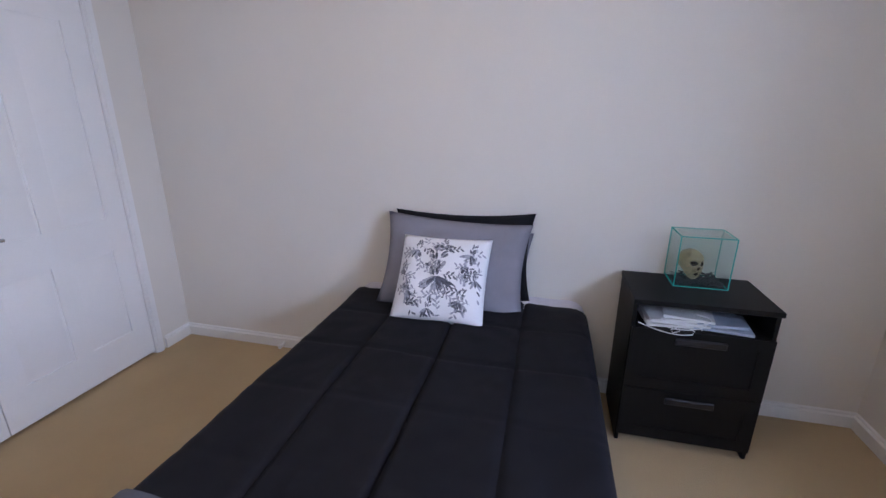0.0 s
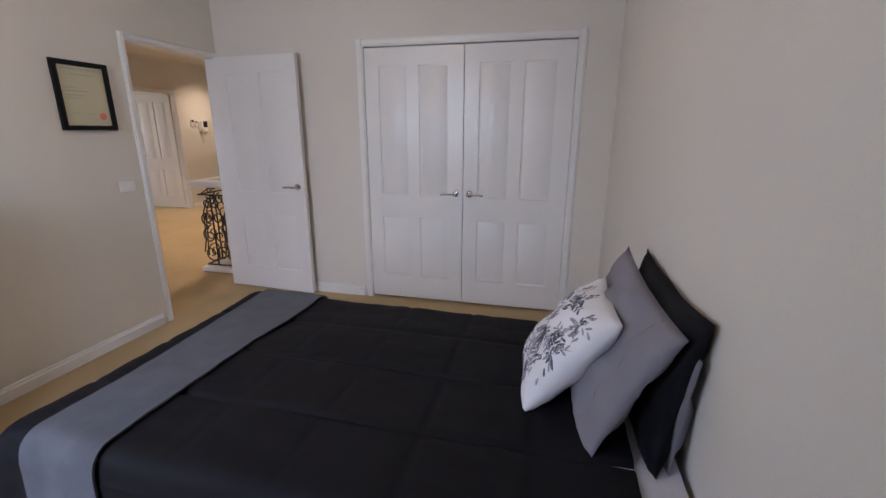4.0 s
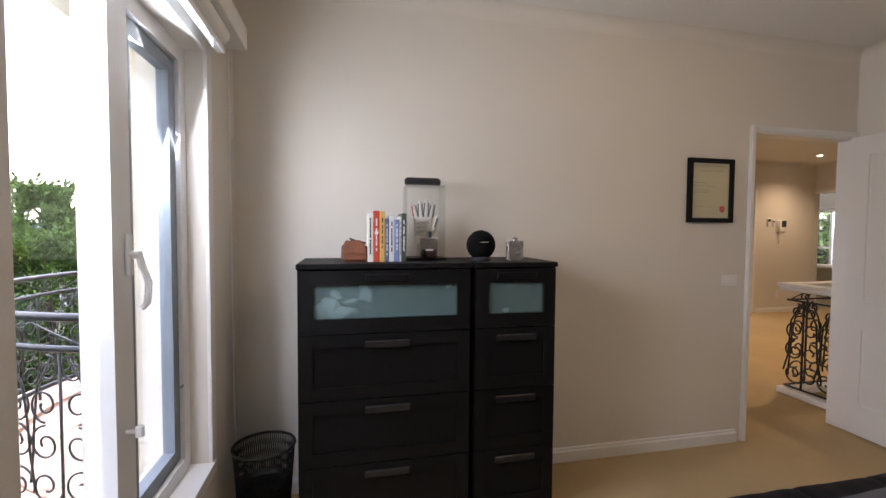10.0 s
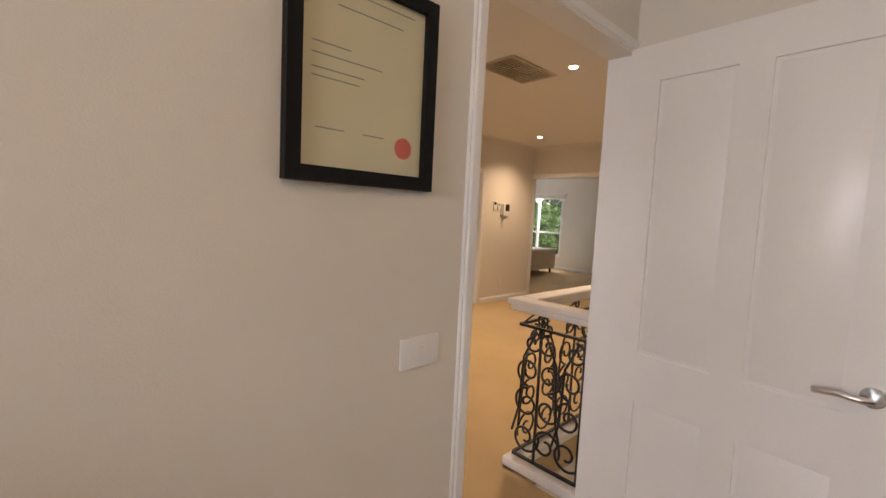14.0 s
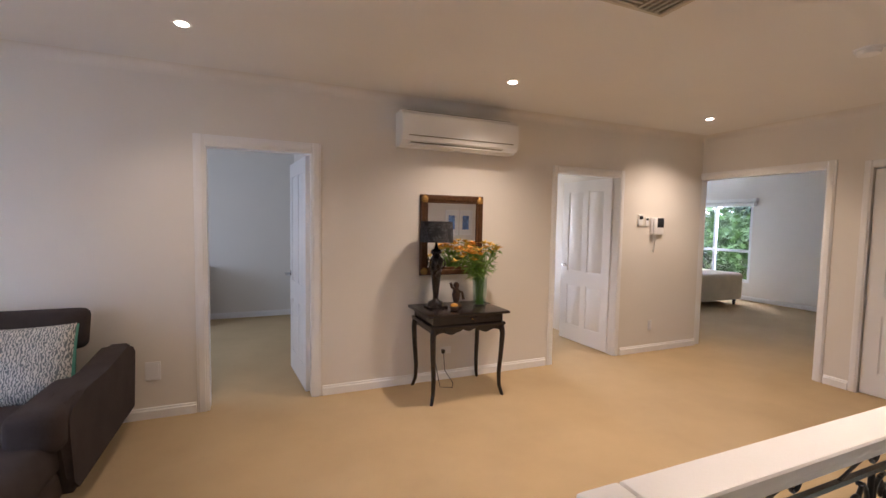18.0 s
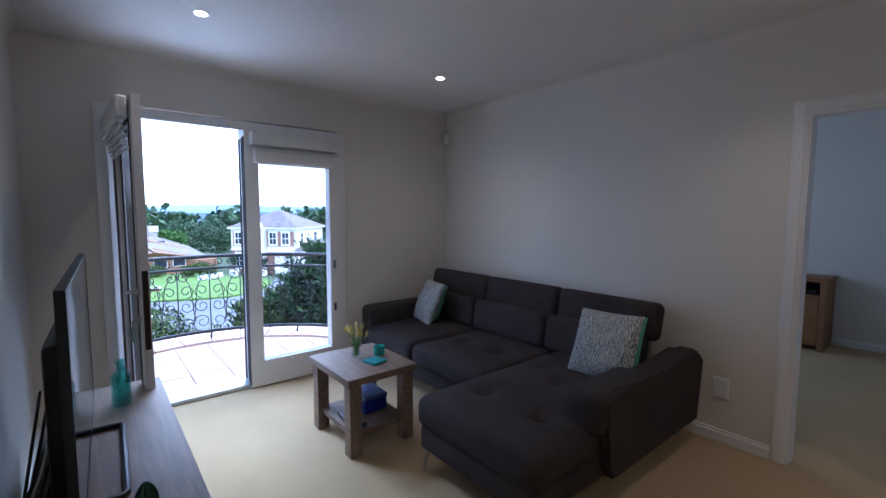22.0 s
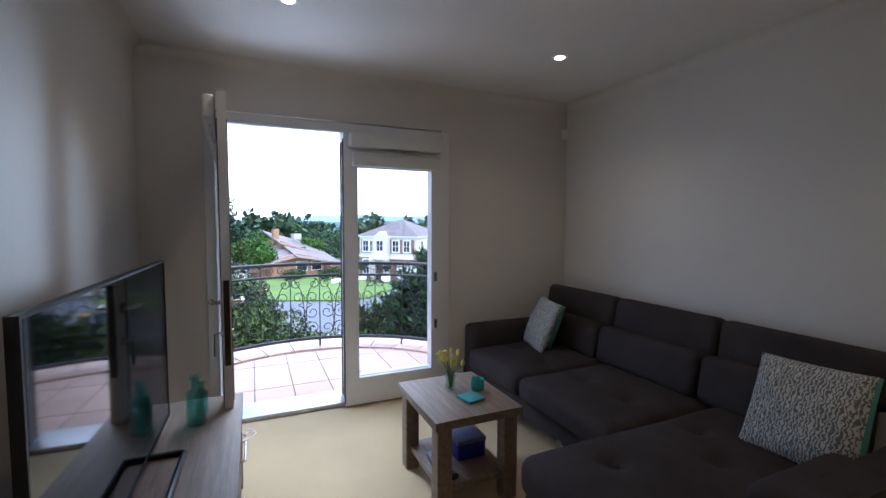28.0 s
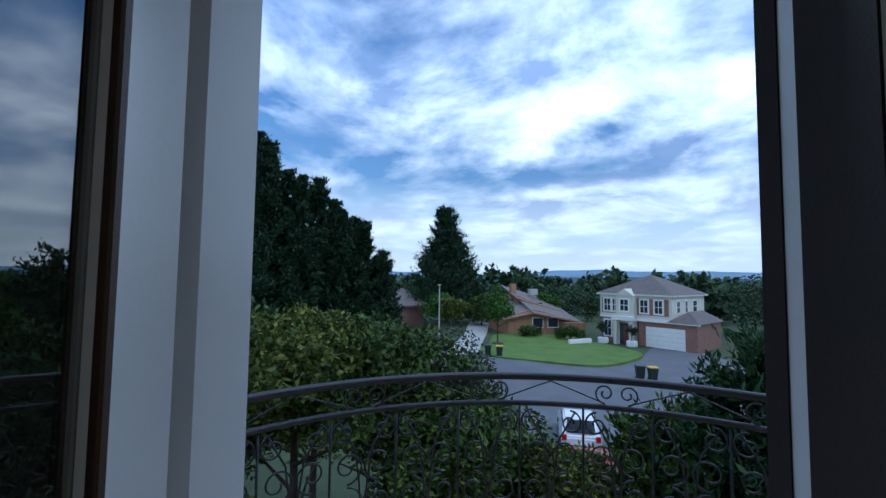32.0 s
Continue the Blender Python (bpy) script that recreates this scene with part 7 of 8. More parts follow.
# framed prints over the stairs, seen in the mirror
for x in (-3.45, -3.14):
    fp = thing("framed_print", (x, 0.46, 1.5), "white framed blue print on the stair wall", "picture frame", group="framed prints")
    part("frame", wall_bm("y", 0.45, 0.478, x - 0.145, x + 0.145, 1.25, 1.75, [(x - 0.12, x + 0.12, 1.275, 1.725)]), TRIM, fp)
    part("mount", bm_box(x - 0.12, 0.462, 1.275, x + 0.12, 0.47, 1.725), PAPER, fp)
    part("print", bm_box(x - 0.07, 0.459, 1.36, x + 0.07, 0.4615, 1.64), paint("blue_wash_print", (0.12, 0.22, 0.5), 0.6, var=0.5, scale=12), fp)

# study and far bedroom furniture glimpsed through the doorways
ORANGEPINE = paint("orange_brown_pine", (0.27, 0.13, 0.055), 0.5, var=0.18, scale=6, fine=60, bump=0.08)
dk = thing("cabinet", (1.550, -6.94, 0), "low orange-brown pine cabinet with an open slot against the study wall", "cabinet")
for b in ((1.100, -7.18, 0, 1.155, -6.70, 0.76), (1.975, -7.18, 0, 2.030, -6.70, 0.76)):
    part("side", bm_box(*b, 0.004, 1), ORANGEPINE, dk)
part("top", bm_box(1.085, -7.185, 0.761, 2.045, -6.69, 0.80, 0.005), ORANGEPINE, dk)
for z in (0.05, 0.585):
    part("shelf", bm_box(1.156, -7.17, z, 1.974, -6.72, z + 0.022), ORANGEPINE, dk)
for x in (1.158, 1.567):
    part("door", bm_box(x, -6.722, 0.075, x + 0.405, -6.702, 0.582, 0.004, 1), ORANGEPINE, dk)
part("back", bm_box(1.156, -7.185, 0.05, 1.974, -7.172, 0.76), BLACKPL, dk, "dark cabinet back behind the open slot")
part("recorder", bm_box(1.200, -7.12, 0.608, 1.620, -6.80, 0.66, 0.004, 1), BLACKPL, dk, "black set-top box in the slot")
COVER = paint("cream_coverlet", (0.72, 0.61, 0.44), 0.9, var=0.06, scale=6, fine=120, bump=0.15)
fb = thing("bed", (-7.3, -6.0, 0), "bed under a cream coverlet in the far room", "bed")
part("base", bm_box(-8.2, -7.5, 0.12, -6.65, -5.47, 0.3, 0.02), WALNUT, fb)
part("coverlet", puffy(-8.25, -7.5, 0.10, -6.6, -5.42, 0.62, 0.07, 4), COVER, fb, smooth=180)
for x in (-8.1, -6.72):
    for y in (-7.4, -5.50):
        part("leg", bm_lathe([(0.025, 0), (0.03, 0.12)], 12, (x, y, 0)), BLACKPL, fb)
solid("cushion", stand(pillow_bm(0.5, 0.4, 0.14, seed=41), -6.9, -6.2, 0.62, 40, 100, 0.4), paint("brown_velvet", (0.09, 0.045, 0.02), 0.8, var=0.3, scale=15), "brown cushion on the far bed", "cushion", smooth=180)

# ---- balcony and outside ----
def ground_z(x, y):
    """Height of the land: level by the house, down to the street, then falling to a wide valley."""
    if x < 8:
        z = -3.45
    elif x < 27:
        z = -3.45 - 2.85 * smooth01((x - 8) / 19)
    else:
        z = -6.3
    d = math.hypot(x, y)
    if d > 75:
        z -= 34 * smooth01((d - 75) / 420)
    return z


def leaf_material(name, dark, light, rough=0.6):
    m, nt, b = node_mat(name)
    g = nt.nodes.new("ShaderNodeNewGeometry")
    r = ramp(nt, g.outputs["Random Per Island"], [(0.0, dark), (0.6, tuple((p + q) / 2 for p, q in zip(dark, light))), (1.0, light)])
    big = tex_noise(nt, 0.8, 3)
    mx = nt.nodes.new("ShaderNodeMixRGB")
    mx.blend_type = "MULTIPLY"
    mx.inputs[0].default_value = 0.5
    r2 = ramp(nt, big.outputs["Fac"], [(0.3, (0.5, 0.5, 0.5)), (0.7, (1, 1, 1))])
    nt.links.new(r.outputs[0], mx.inputs[1]); nt.links.new(r2.outputs[0], mx.inputs[2])
    nt.links.new(mx.outputs[0], b.inputs["Base Color"])
    b.inputs["Roughness"].default_value = rough
    b.inputs["Specular IOR Level"].default_value = 0.2
    return m


def leaves_mesh(name, pts, size, mat, rng, droop=0.0, slim=0.5, up=None):
    """One mesh of many small folded leaves at the given points."""
    n = len(pts)
    d = rng.normal(size=(n, 3))
    d[:, 2] -= droop
    if up is not None:
        d += up
    d /= np.linalg.norm(d, axis=1)[:, None]
    s = np.cross(d, rng.normal(size=(n, 3)))
    s /= np.linalg.norm(s, axis=1)[:, None]
    nn = np.cross(d, s)
    l = size * rng.uniform(0.6, 1.4, size=(n, 1))
    v = np.empty((n, 4, 3))
    v[:, 0] = pts
    v[:, 1] = pts + d * l * 0.5 + s * l * slim * 0.5 + nn * l * 0.08
    v[:, 2] = pts + d * l
    v[:, 3] = pts + d * l * 0.5 - s * l * slim * 0.5 + nn * l * 0.08
    me = bpy.data.meshes.new(name)
    me.vertices.add(n * 4)
    me.vertices.foreach_set("co", v.reshape(-1))
    me.loops.add(n * 4)
    me.loops.foreach_set("vertex_index", np.arange(n * 4))
    me.polygons.add(n)
    me.polygons.foreach_set("loop_start", np.arange(n) * 4)
    me.update(calc_edges=True)
    me.validate()
    me.materials.append(mat)
    return me


BARK = paint("brown_bark", (0.06, 0.045, 0.032), 0.9, var=0.3, scale=6, fine=40, bump=0.3)
LEAF_SHRUB = leaf_material("olive_shrub_leaf", (0.020, 0.048, 0.010), (0.12, 0.165, 0.034))
LEAF_YELLOW = leaf_material("yellow_green_leaf", (0.03, 0.058, 0.010), (0.165, 0.18, 0.03))
LEAF_DARK = leaf_material("dark_conifer_leaf", (0.010, 0.026, 0.013), (0.042, 0.078, 0.034))
LEAF_CYP = leaf_material("green_cypress_leaf", (0.014, 0.038, 0.014), (0.06, 0.11, 0.036))
LEAF_FRESH = leaf_material("fresh_tree_leaf", (0.03, 0.08, 0.012), (0.10, 0.19, 0.03))
LEAF_GREY = leaf_material("grey_shrub_leaf", (0.03, 0.04, 0.026), (0.11, 0.12, 0.085))
LEAF_FAR = leaf_material("far_wood_leaf", (0.030, 0.058, 0.030), (0.08, 0.125, 0.052))


def limbs(base, top, spread, count, rng, r0):
    bm = bm_tube([base, (base[0] + 0.05, base[1], (base[2] + top) / 2), (base[0], base[1] + 0.05, top)], r0, 8, r2=r0 * 0.3)
    for k in range(count):
        a = rng.uniform(0, 6.283)
        z = base[2] + (top - base[2]) * rng.uniform(0.35, 0.85)
        l = spread * rng.uniform(0.5, 0.95)
        bm_tube([(base[0], base[1], z), (base[0] + 0.5 * l * math.cos(a), base[1] + 0.5 * l * math.sin(a), z + 0.25 * l), (base[0] + l * math.cos(a), base[1] + l * math.sin(a), z + 0.35 * l)], r0 * 0.35, 5, bm=bm, r2=r0 * 0.1)
    return bm


def clump_points(cx, cy, cz, r, n, rng, clumps, flat=0.8):
    """Leaf points on the shells of many overlapping clumps within a crown."""
    c = rng.normal(size=(clumps, 3))
    c /= np.linalg.norm(c, axis=1)[:, None]
    c *= (rng.uniform(0.25, 1.0, size=(clumps, 1)) ** 0.5) * r * 0.72
    cr = r * rng.uniform(0.22, 0.42, size=clumps)
    k = rng.integers(0, clumps, n)
    d = rng.normal(size=(n, 3))
    d /= np.linalg.norm(d, axis=1)[:, None]
    p = c[k] + d * (cr[k] * rng.uniform(0.6, 1.05, n))[:, None]
    p[:, 2] *= flat
    return p + np.array((cx, cy, cz))


def shrub(x, y, top, r, leaf, n, size, label, seed, name="shrub", cat="shrub", group="garden shrubs", clumps=26, flat=0.85, base=None, slim=0.5):
    rng = np.random.default_rng(seed)
    g = ground_z(x, y) if base is None else base
    t = thing(name, (x, y, g), label, cat, group)
    part("trunk", limbs((x, y, g), top - r * 0.5, r, 12, rng, 0.06 + r * 0.02), BARK, t, smooth=60)
    pts = clump_points(x, y, top - r * flat, r, n, rng, clumps, flat)
    part("crown", leaves_mesh("crown", pts, size, leaf, rng, slim=slim), None, t)
    return t


def conifer(x, y, top, r, n, size, leaf, label, seed, base=None, rough=0.25, name="conifer_tree", tiers=16, pw=0.8):
    rng = np.random.default_rng(seed)
    g = ground_z(x, y) if base is None else base
    t = thing(name, (x, y, g), label, "tree", "conifers")
    part("trunk", bm_tube([(x, y, g), (x, y, g + (top - g) * 0.5), (x, y, top - 0.2)], 0.05 + r * 0.08, 8, r2=0.02), BARK, t)
    h = top - g
    nb = max(90, n // 110)
    bz, ba = rng.uniform(0, 1, nb) ** 0.8, rng.uniform(0, 6.283, nb)
    bl = r * (1 - bz) ** pw * rng.uniform(1 - rough, 1 + rough * 0.6, nb) + 0.04 * r
    k = rng.integers(0, nb, n)
    f = rng.uniform(0.25, 1.0, n) ** 0.6
    rad = bl[k] * f
    ang = ba[k] + rng.normal(size=n) * 0.16
    z = g + h * (0.04 + 0.95 * bz[k]) + rad * 0.35 * (1 if tiers else 0) + rng.normal(size=n) * 0.03 * h * 0.35
    pts = np.stack((x + rad * np.cos(ang), y + rad * np.sin(ang), np.minimum(z, top)), axis=1)
    up = np.stack((np.cos(ang) * 0.8, np.sin(ang) * 0.8, np.full(n, 0.7)), axis=1)
    # feathery sprays standing out past the branch ends
    ns = 16
    q = np.repeat(rng.integers(0, nb, nb * 2), ns)
    s = np.tile(np.arange(ns) / ns, nb * 2)
    sa = ba[q] + np.repeat(rng.normal(size=nb * 2) * 0.12, ns)
    sr = bl[q] * np.repeat(rng.uniform(0.7, 1.0, nb * 2), ns) + s * r * 0.16
    sz = np.minimum(g + h * (0.04 + 0.95 * bz[q]) + bl[q] * 0.35, top) + s * r * 0.24 * (1 - 0.5 * bz[q])
    jit = rng.normal(size=(len(q), 3)) * r * 0.02
    pts = np.concatenate((pts, np.stack((x + sr * np.cos(sa), y + sr * np.sin(sa), sz), axis=1) + jit))
    up = np.concatenate((up, np.stack((np.cos(sa) * 0.5, np.sin(sa) * 0.5, np.full(len(q), 1.4)), axis=1)))
    part("crown", leaves_mesh("crown", pts, size, leaf, rng, slim=0.34, up=up), None, t)
    return t


# the land
n_r, n_a = 46, 96
radii = [0.0] + [3.0 * (1000 ** (i / (n_r - 1))) for i in range(n_r)]
bm = bmesh.new()
rows = []
for r in radii:
    rows.append([bm.verts.new((r * math.cos(a * math.tau / n_a) + 20, r * math.sin(a * math.tau / n_a), ground_z(r * math.cos(a * math.tau / n_a) + 20, r * math.sin(a * math.tau / n_a)))) for a in range(n_a)])
for p, q in zip(rows[1:], rows[2:]):
    for a in range(n_a):
        bm.faces.new((p[a], p[(a + 1) % n_a], q[(a + 1) % n_a], q[a]))
bm.faces.new(rows[1])
for v in rows[0]:
    bm.verts.remove(v)
LAND = paint("dull_green_land", (0.055, 0.075, 0.030), 0.95, var=0.35, scale=0.05, fine=1.5, bump=0.3)
setting("ground", bm, LAND, "grassy land falling to a wide wooded valley", smooth=180)
# far hills; the blue haze of distance is put into their colour
HILL = paint("haze_tinted_hill", (0.16, 0.24, 0.33), 1.0, var=0.12, scale=0.004, fine=0.05, bump=0.0)
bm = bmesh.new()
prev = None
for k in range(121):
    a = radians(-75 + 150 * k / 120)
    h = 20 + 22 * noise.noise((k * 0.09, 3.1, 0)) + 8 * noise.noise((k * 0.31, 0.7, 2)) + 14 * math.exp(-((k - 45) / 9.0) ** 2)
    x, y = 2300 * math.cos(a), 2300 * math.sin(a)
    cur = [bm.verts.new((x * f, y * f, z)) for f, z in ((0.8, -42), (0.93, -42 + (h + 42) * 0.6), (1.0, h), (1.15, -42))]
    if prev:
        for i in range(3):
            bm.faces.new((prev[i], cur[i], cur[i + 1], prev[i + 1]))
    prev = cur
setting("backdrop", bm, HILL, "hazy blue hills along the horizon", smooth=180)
# nearer wooded ridges, distance haze mixed into their dull green
RIDGE = paint("haze_tinted_ridge", (0.050, 0.082, 0.085), 1.0, var=0.3, scale=0.02, fine=0.2, bump=0.0)
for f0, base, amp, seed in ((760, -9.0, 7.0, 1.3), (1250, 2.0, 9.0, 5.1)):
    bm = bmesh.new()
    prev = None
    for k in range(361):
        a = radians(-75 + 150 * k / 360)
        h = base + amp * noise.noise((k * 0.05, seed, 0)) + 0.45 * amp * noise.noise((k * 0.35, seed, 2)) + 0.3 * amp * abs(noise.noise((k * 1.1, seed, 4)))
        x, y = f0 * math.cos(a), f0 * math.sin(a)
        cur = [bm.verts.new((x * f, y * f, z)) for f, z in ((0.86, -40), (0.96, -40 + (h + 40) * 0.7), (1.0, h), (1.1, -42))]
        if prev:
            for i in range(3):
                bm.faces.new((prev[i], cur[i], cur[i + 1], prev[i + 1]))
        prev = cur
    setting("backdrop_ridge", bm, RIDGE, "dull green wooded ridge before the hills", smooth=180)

# street, lawn, driveways
ASPHALT = paint("grey_asphalt", (0.12, 0.123, 0.132), 0.9, var=0.15, scale=0.6, fine=60, bump=0.15)
LAWN = paint("mown_lawn", (0.10, 0.165, 0.025), 0.95, var=0.22, scale=0.5, fine=25, bump=0.4)
CONC = paint("pale_concrete", (0.42, 0.40, 0.37), 0.9, var=0.08, scale=1.5, fine=40, bump=0.1)


def curve_outline(pts, n=6):
    """A smooth closed outline through the given corners."""
    out = []
    m = len(pts)
    for i in range(m):
        p0, p1, p2, p3 = (Vector((*pts[(i + j) % m], 0)) for j in (-1, 0, 1, 2))
        for k in range(n):
            t = k / n
            q = 0.5 * ((2 * p1) + (p2 - p0) * t + (2 * p0 - 5 * p1 + 4 * p2 - p3) * t * t + (3 * p1 - p0 - 3 * p2 + p3) * t ** 3)
            out.append((q.x, q.y))
    return out


def slab(name, pts, z0, z1, mat, label, smooth=6):
    return setting(name, bm_extrude(curve_outline(pts, smooth), z0, z1, "z"), mat, label)


slab("road", [(29, -60), (29, -20), (29, 20), (29, 60), (38, 60), (41, 20), (46.0, 6), (46.5, -1), (43.5, -6), (42.6, -10.5), (46, -14.5), (51, -17), (55, -19.5), (52, -23), (46, -24), (38, -30), (38, -60)], -6.5, -6.26, ASPHALT, "grey asphalt street and turning head")
slab("lawn", [(46.8, 0), (44.0, -6.0), (43.0, -10.4), (46.2, -14.2), (50.5, -16.2), (56.5, -13.5), (62, -10), (62, -2), (54, -0.8)], -6.5, -6.14, LAWN, "mown green front lawn with a curved edge")
slab("driveway", [(46.4, 3.6), (46.6, 0.6), (54, 0.1), (66, -0.4), (76, -0.2), (76, 2.6), (62, 2.6), (52, 3.2)], -6.5, -6.2, CONC, "pale concrete driveway")
slab("pavement", [(14, -3.2), (14, -6.4), (22, -7.2), (30, -7.6), (30, -3.0), (22, -3.2)], -7, -6.17, ASPHALT, "grey asphalt drive below the balcony")
solid("lawn_tree_bed", bm_lathe([(0.7, -6.14), (0.65, -6.05), (0.1, -6.02)], 18, (53.5, -1.7, 0)), BARK, "bark mulch ring round the street tree", "garden bed", kind="structure")

# two-storey house across the street
BRICKR = paint("red_brown_brick", (0.24, 0.13, 0.095), 0.9, var=0.2, scale=4, fine=14, bump=0.2)
CREAMW = paint("cream_render_wall", (0.62, 0.58, 0.49), 0.9, var=0.04, scale=1)
ROOFT = paint("grey_brown_tile_roof", (0.14, 0.115, 0.105), 0.85, var=0.2, scale=2, fine=9, bump=0.3)
WINF = paint("white_window_trim", (0.75, 0.74, 0.70), 0.5)
WING = paint("dark_window_glass", (0.03, 0.035, 0.045), 0.08, var=0.2, scale=1)


def hip_roof(x0, y0, x1, y1, z, h, over=0.4):
    bm = bmesh.new()
    a = [bm.verts.new(p) for p in ((x0 - over, y0 - over, z), (x1 + over, y0 - over, z), (x1 + over, y1 + over, z), (x0 - over, y1 + over, z))]
    w, d = x1 - x0, y1 - y0
    s = min(w, d) / 2
    if w >= d:
        r = [bm.verts.new((x0 + s, (y0 + y1) / 2, z + h)), bm.verts.new((x1 - s + 0.01, (y0 + y1) / 2, z + h))]
        for f in ((a[0], a[1], r[1], r[0]), (a[1], a[2], r[1]), (a[2], a[3], r[0], r[1]), (a[3], a[0], r[0])):
            bm.faces.new(f)
    else:
        r = [bm.verts.new(((x0 + x1) / 2, y0 + s, z + h)), bm.verts.new(((x0 + x1) / 2, y1 - s, z + h))]
        for f in ((a[0], a[1], r[0]), (a[1], a[2], r[1], r[0]), (a[2], a[3], r[1]), (a[3], a[0], r[0], r[1])):
            bm.faces.new(f)
    bm.faces.new(a[::-1])
    return bm


def place(bm, m):
    bm.transform(m)
    return bm


def sash_window(house, m, x, z, w, h, y=0.0, cols=2, side="front"):
    """A trimmed window on the front (y) or on the end wall."""
    if side == "front":
        b = lambda x0, z0, x1, z1, t0, t1: bm_box(x0, y - t1, z0, x1, y - t0, z1)
    else:
        b = lambda x0, z0, x1, z1, t0, t1: bm_box(y + t0, x0, z0, y + t1, x1, z1)
    fr = part("window", place(b(x - 0.14, z - 0.14, x + w + 0.14, z + h + 0.14, 0.0, 0.06), m), WINF, house, "white trimmed window")
    for c in range(cols):
        for r in range(2):
            part("pane", place(b(x + w * c / cols + 0.04, z + h * r / 2 + 0.04, x + w * (c + 1) / cols - 0.04, z + h * (r + 1) / 2 - 0.04, 0.055, 0.075), m), WING, fr)


hm = Matrix.Translation((60.0, -14.6, -6.3)) @ Matrix(((-0.697, 0.716, 0, 0), (-0.716, -0.697, 0, 0), (0, 0, 1, 0), (0, 0, 0, 1)))
house = thing("house", (60, -14.6, -6.3), "two-storey brick and cream house with a hipped tile roof", "house")
part("wall", place(bm_box(0, 0, 0, 8.6, 9.0, 3.05), hm), BRICKR, house, "red-brown brick lower wall")
part("wall", place(bm_box(-0.02, -0.02, 3.05, 8.62, 9.02, 5.8), hm), CREAMW, house, "cream upper wall")
part("wall", place(bm_box(0.2, -0.05, 3.5, 8.3, -0.015, 5.4), hm), BRICKR, house, "brick panel between the windows")
part("band", place(bm_box(-0.08, -0.10, 2.95, 8.7, 9.08, 3.2), hm), WINF, house, "cream string course")
part("fascia", place(bm_box(-0.35, -0.35, 5.72, 8.95, 9.35, 5.9), hm), WINF, house)
part("roof", place(hip_roof(0, 0, 8.6, 9.0, 5.9, 2.3), hm), ROOFT, house, "grey-brown hipped tile roof")
part("bay", place(bm_box(2.5, -0.9, 0, 4.7, 0, 5.7), hm), CREAMW, house, "cream projecting entrance bay")
part("bay_gable", place(bm_extrude([(2.4, 5.7), (4.8, 5.7), (3.6, 6.5)], -1.0, 1.5, "y"), hm), CREAMW, house)
# flat dark panel on the bay front, painted in for the entrance's shade
part("entrance_shade", place(bm_box(3.0, -0.93, 0.02, 4.3, -0.88, 2.5), hm), WING, house, "dark panel standing in for entrance shade")
part("front_door", place(bm_box(3.5, -0.96, 0.02, 4.2, -0.92, 2.2), hm), paint("dark_red_door", (0.09, 0.02, 0.02), 0.5), house)
for x in (2.45, 4.35):
    part("column", place(bm_box(x, -1.4, 0, x + 0.42, -0.98, 2.8), hm), CREAMW, house)
part("porch_beam", place(bm_box(2.3, -1.5, 2.8, 4.95, -0.9, 3.3), hm), WINF, house)
sash_window(house, hm, 3.1, 3.9, 1.0, 1.35, -0.9)
for x, w in ((0.55, 0.85), (1.65, 0.6), (5.1, 0.9), (6.75, 0.9)):
    sash_window(house, hm, x, 3.75, w, 1.5, -0.05, cols=2)
sash_window(house, hm, 0.55, 0.7, 0.9, 1.9)
for y, w in ((1.2, 0.7), (3.4, 0.55), (5.6, 1.0)):
    sash_window(house, hm, y, 3.9, w, 1.3, 8.62, side="end")
part("garage_wall", place(bm_box(5.2, -0.6, 0, 11.4, 6.0, 2.95), hm), BRICKR, house, "red-brown brick garage wall")
part("garage_door", place(bm_box(6.0, -0.66, 0.05, 10.2, -0.6, 2.3), hm), WINF, house, "white panelled garage door")
for k in range(4):
    part("door_rib", place(bm_box(6.0, -0.68, 0.35 + k * 0.5, 10.2, -0.655, 0.39 + k * 0.5), hm), CREAMW, house)
part("garage_roof", place(hip_roof(8.7, -0.6, 11.4, 6.0, 2.98, 1.2, 0.3), hm), ROOFT, house, "grey-brown hipped garage roof")
part("garage_fascia", place(bm_box(5.0, -0.85, 2.85, 11.7, -0.55, 3.02), hm), WINF, house)
for x in (1.6, 5.15):
    rng = np.random.default_rng(int(x * 10))
    tp = thing("topiary_tree", hm @ Vector((x, -2.2, 0)), "round clipped bay tree in a pale pot", "topiary", "topiary")
    c = hm @ Vector((x, -2.2, 0))
    part("pot", bm_lathe([(0.45, 0), (0.62, 0.1), (0.62, 0.65), (0.5, 0.7)], 12, c), WINF, tp)
    part("trunk", bm_tube([c + Vector((0, 0, 0.65)), c + Vector((0, 0, 1.5))], 0.06, 6), BARK, tp)
    part("crown", leaves_mesh("crown", clump_points(c.x, c.y, c.z + 1.9, 0.75, 900, rng, 12, 1.0), 0.16, LEAF_DARK, rng), None, tp)

# low brick house with stepped skillion roofs
GREYROOF = paint("grey_brown_skillion_tile", (0.17, 0.142, 0.128), 0.85, var=0.18, scale=1.5, fine=8, bump=0.3)
TAN = paint("orange_tan_brick", (0.32, 0.17, 0.095), 0.9, var=0.2, scale=3, fine=14, bump=0.2)
h2 = thing("house", (64, -6, -6.3), "low tan brick house with stepped grey skillion roofs", "house")
hm2 = Matrix.Translation((62.5, -4.6, -6.3)) @ pose(0, 0, 0, 0, 0, -72)


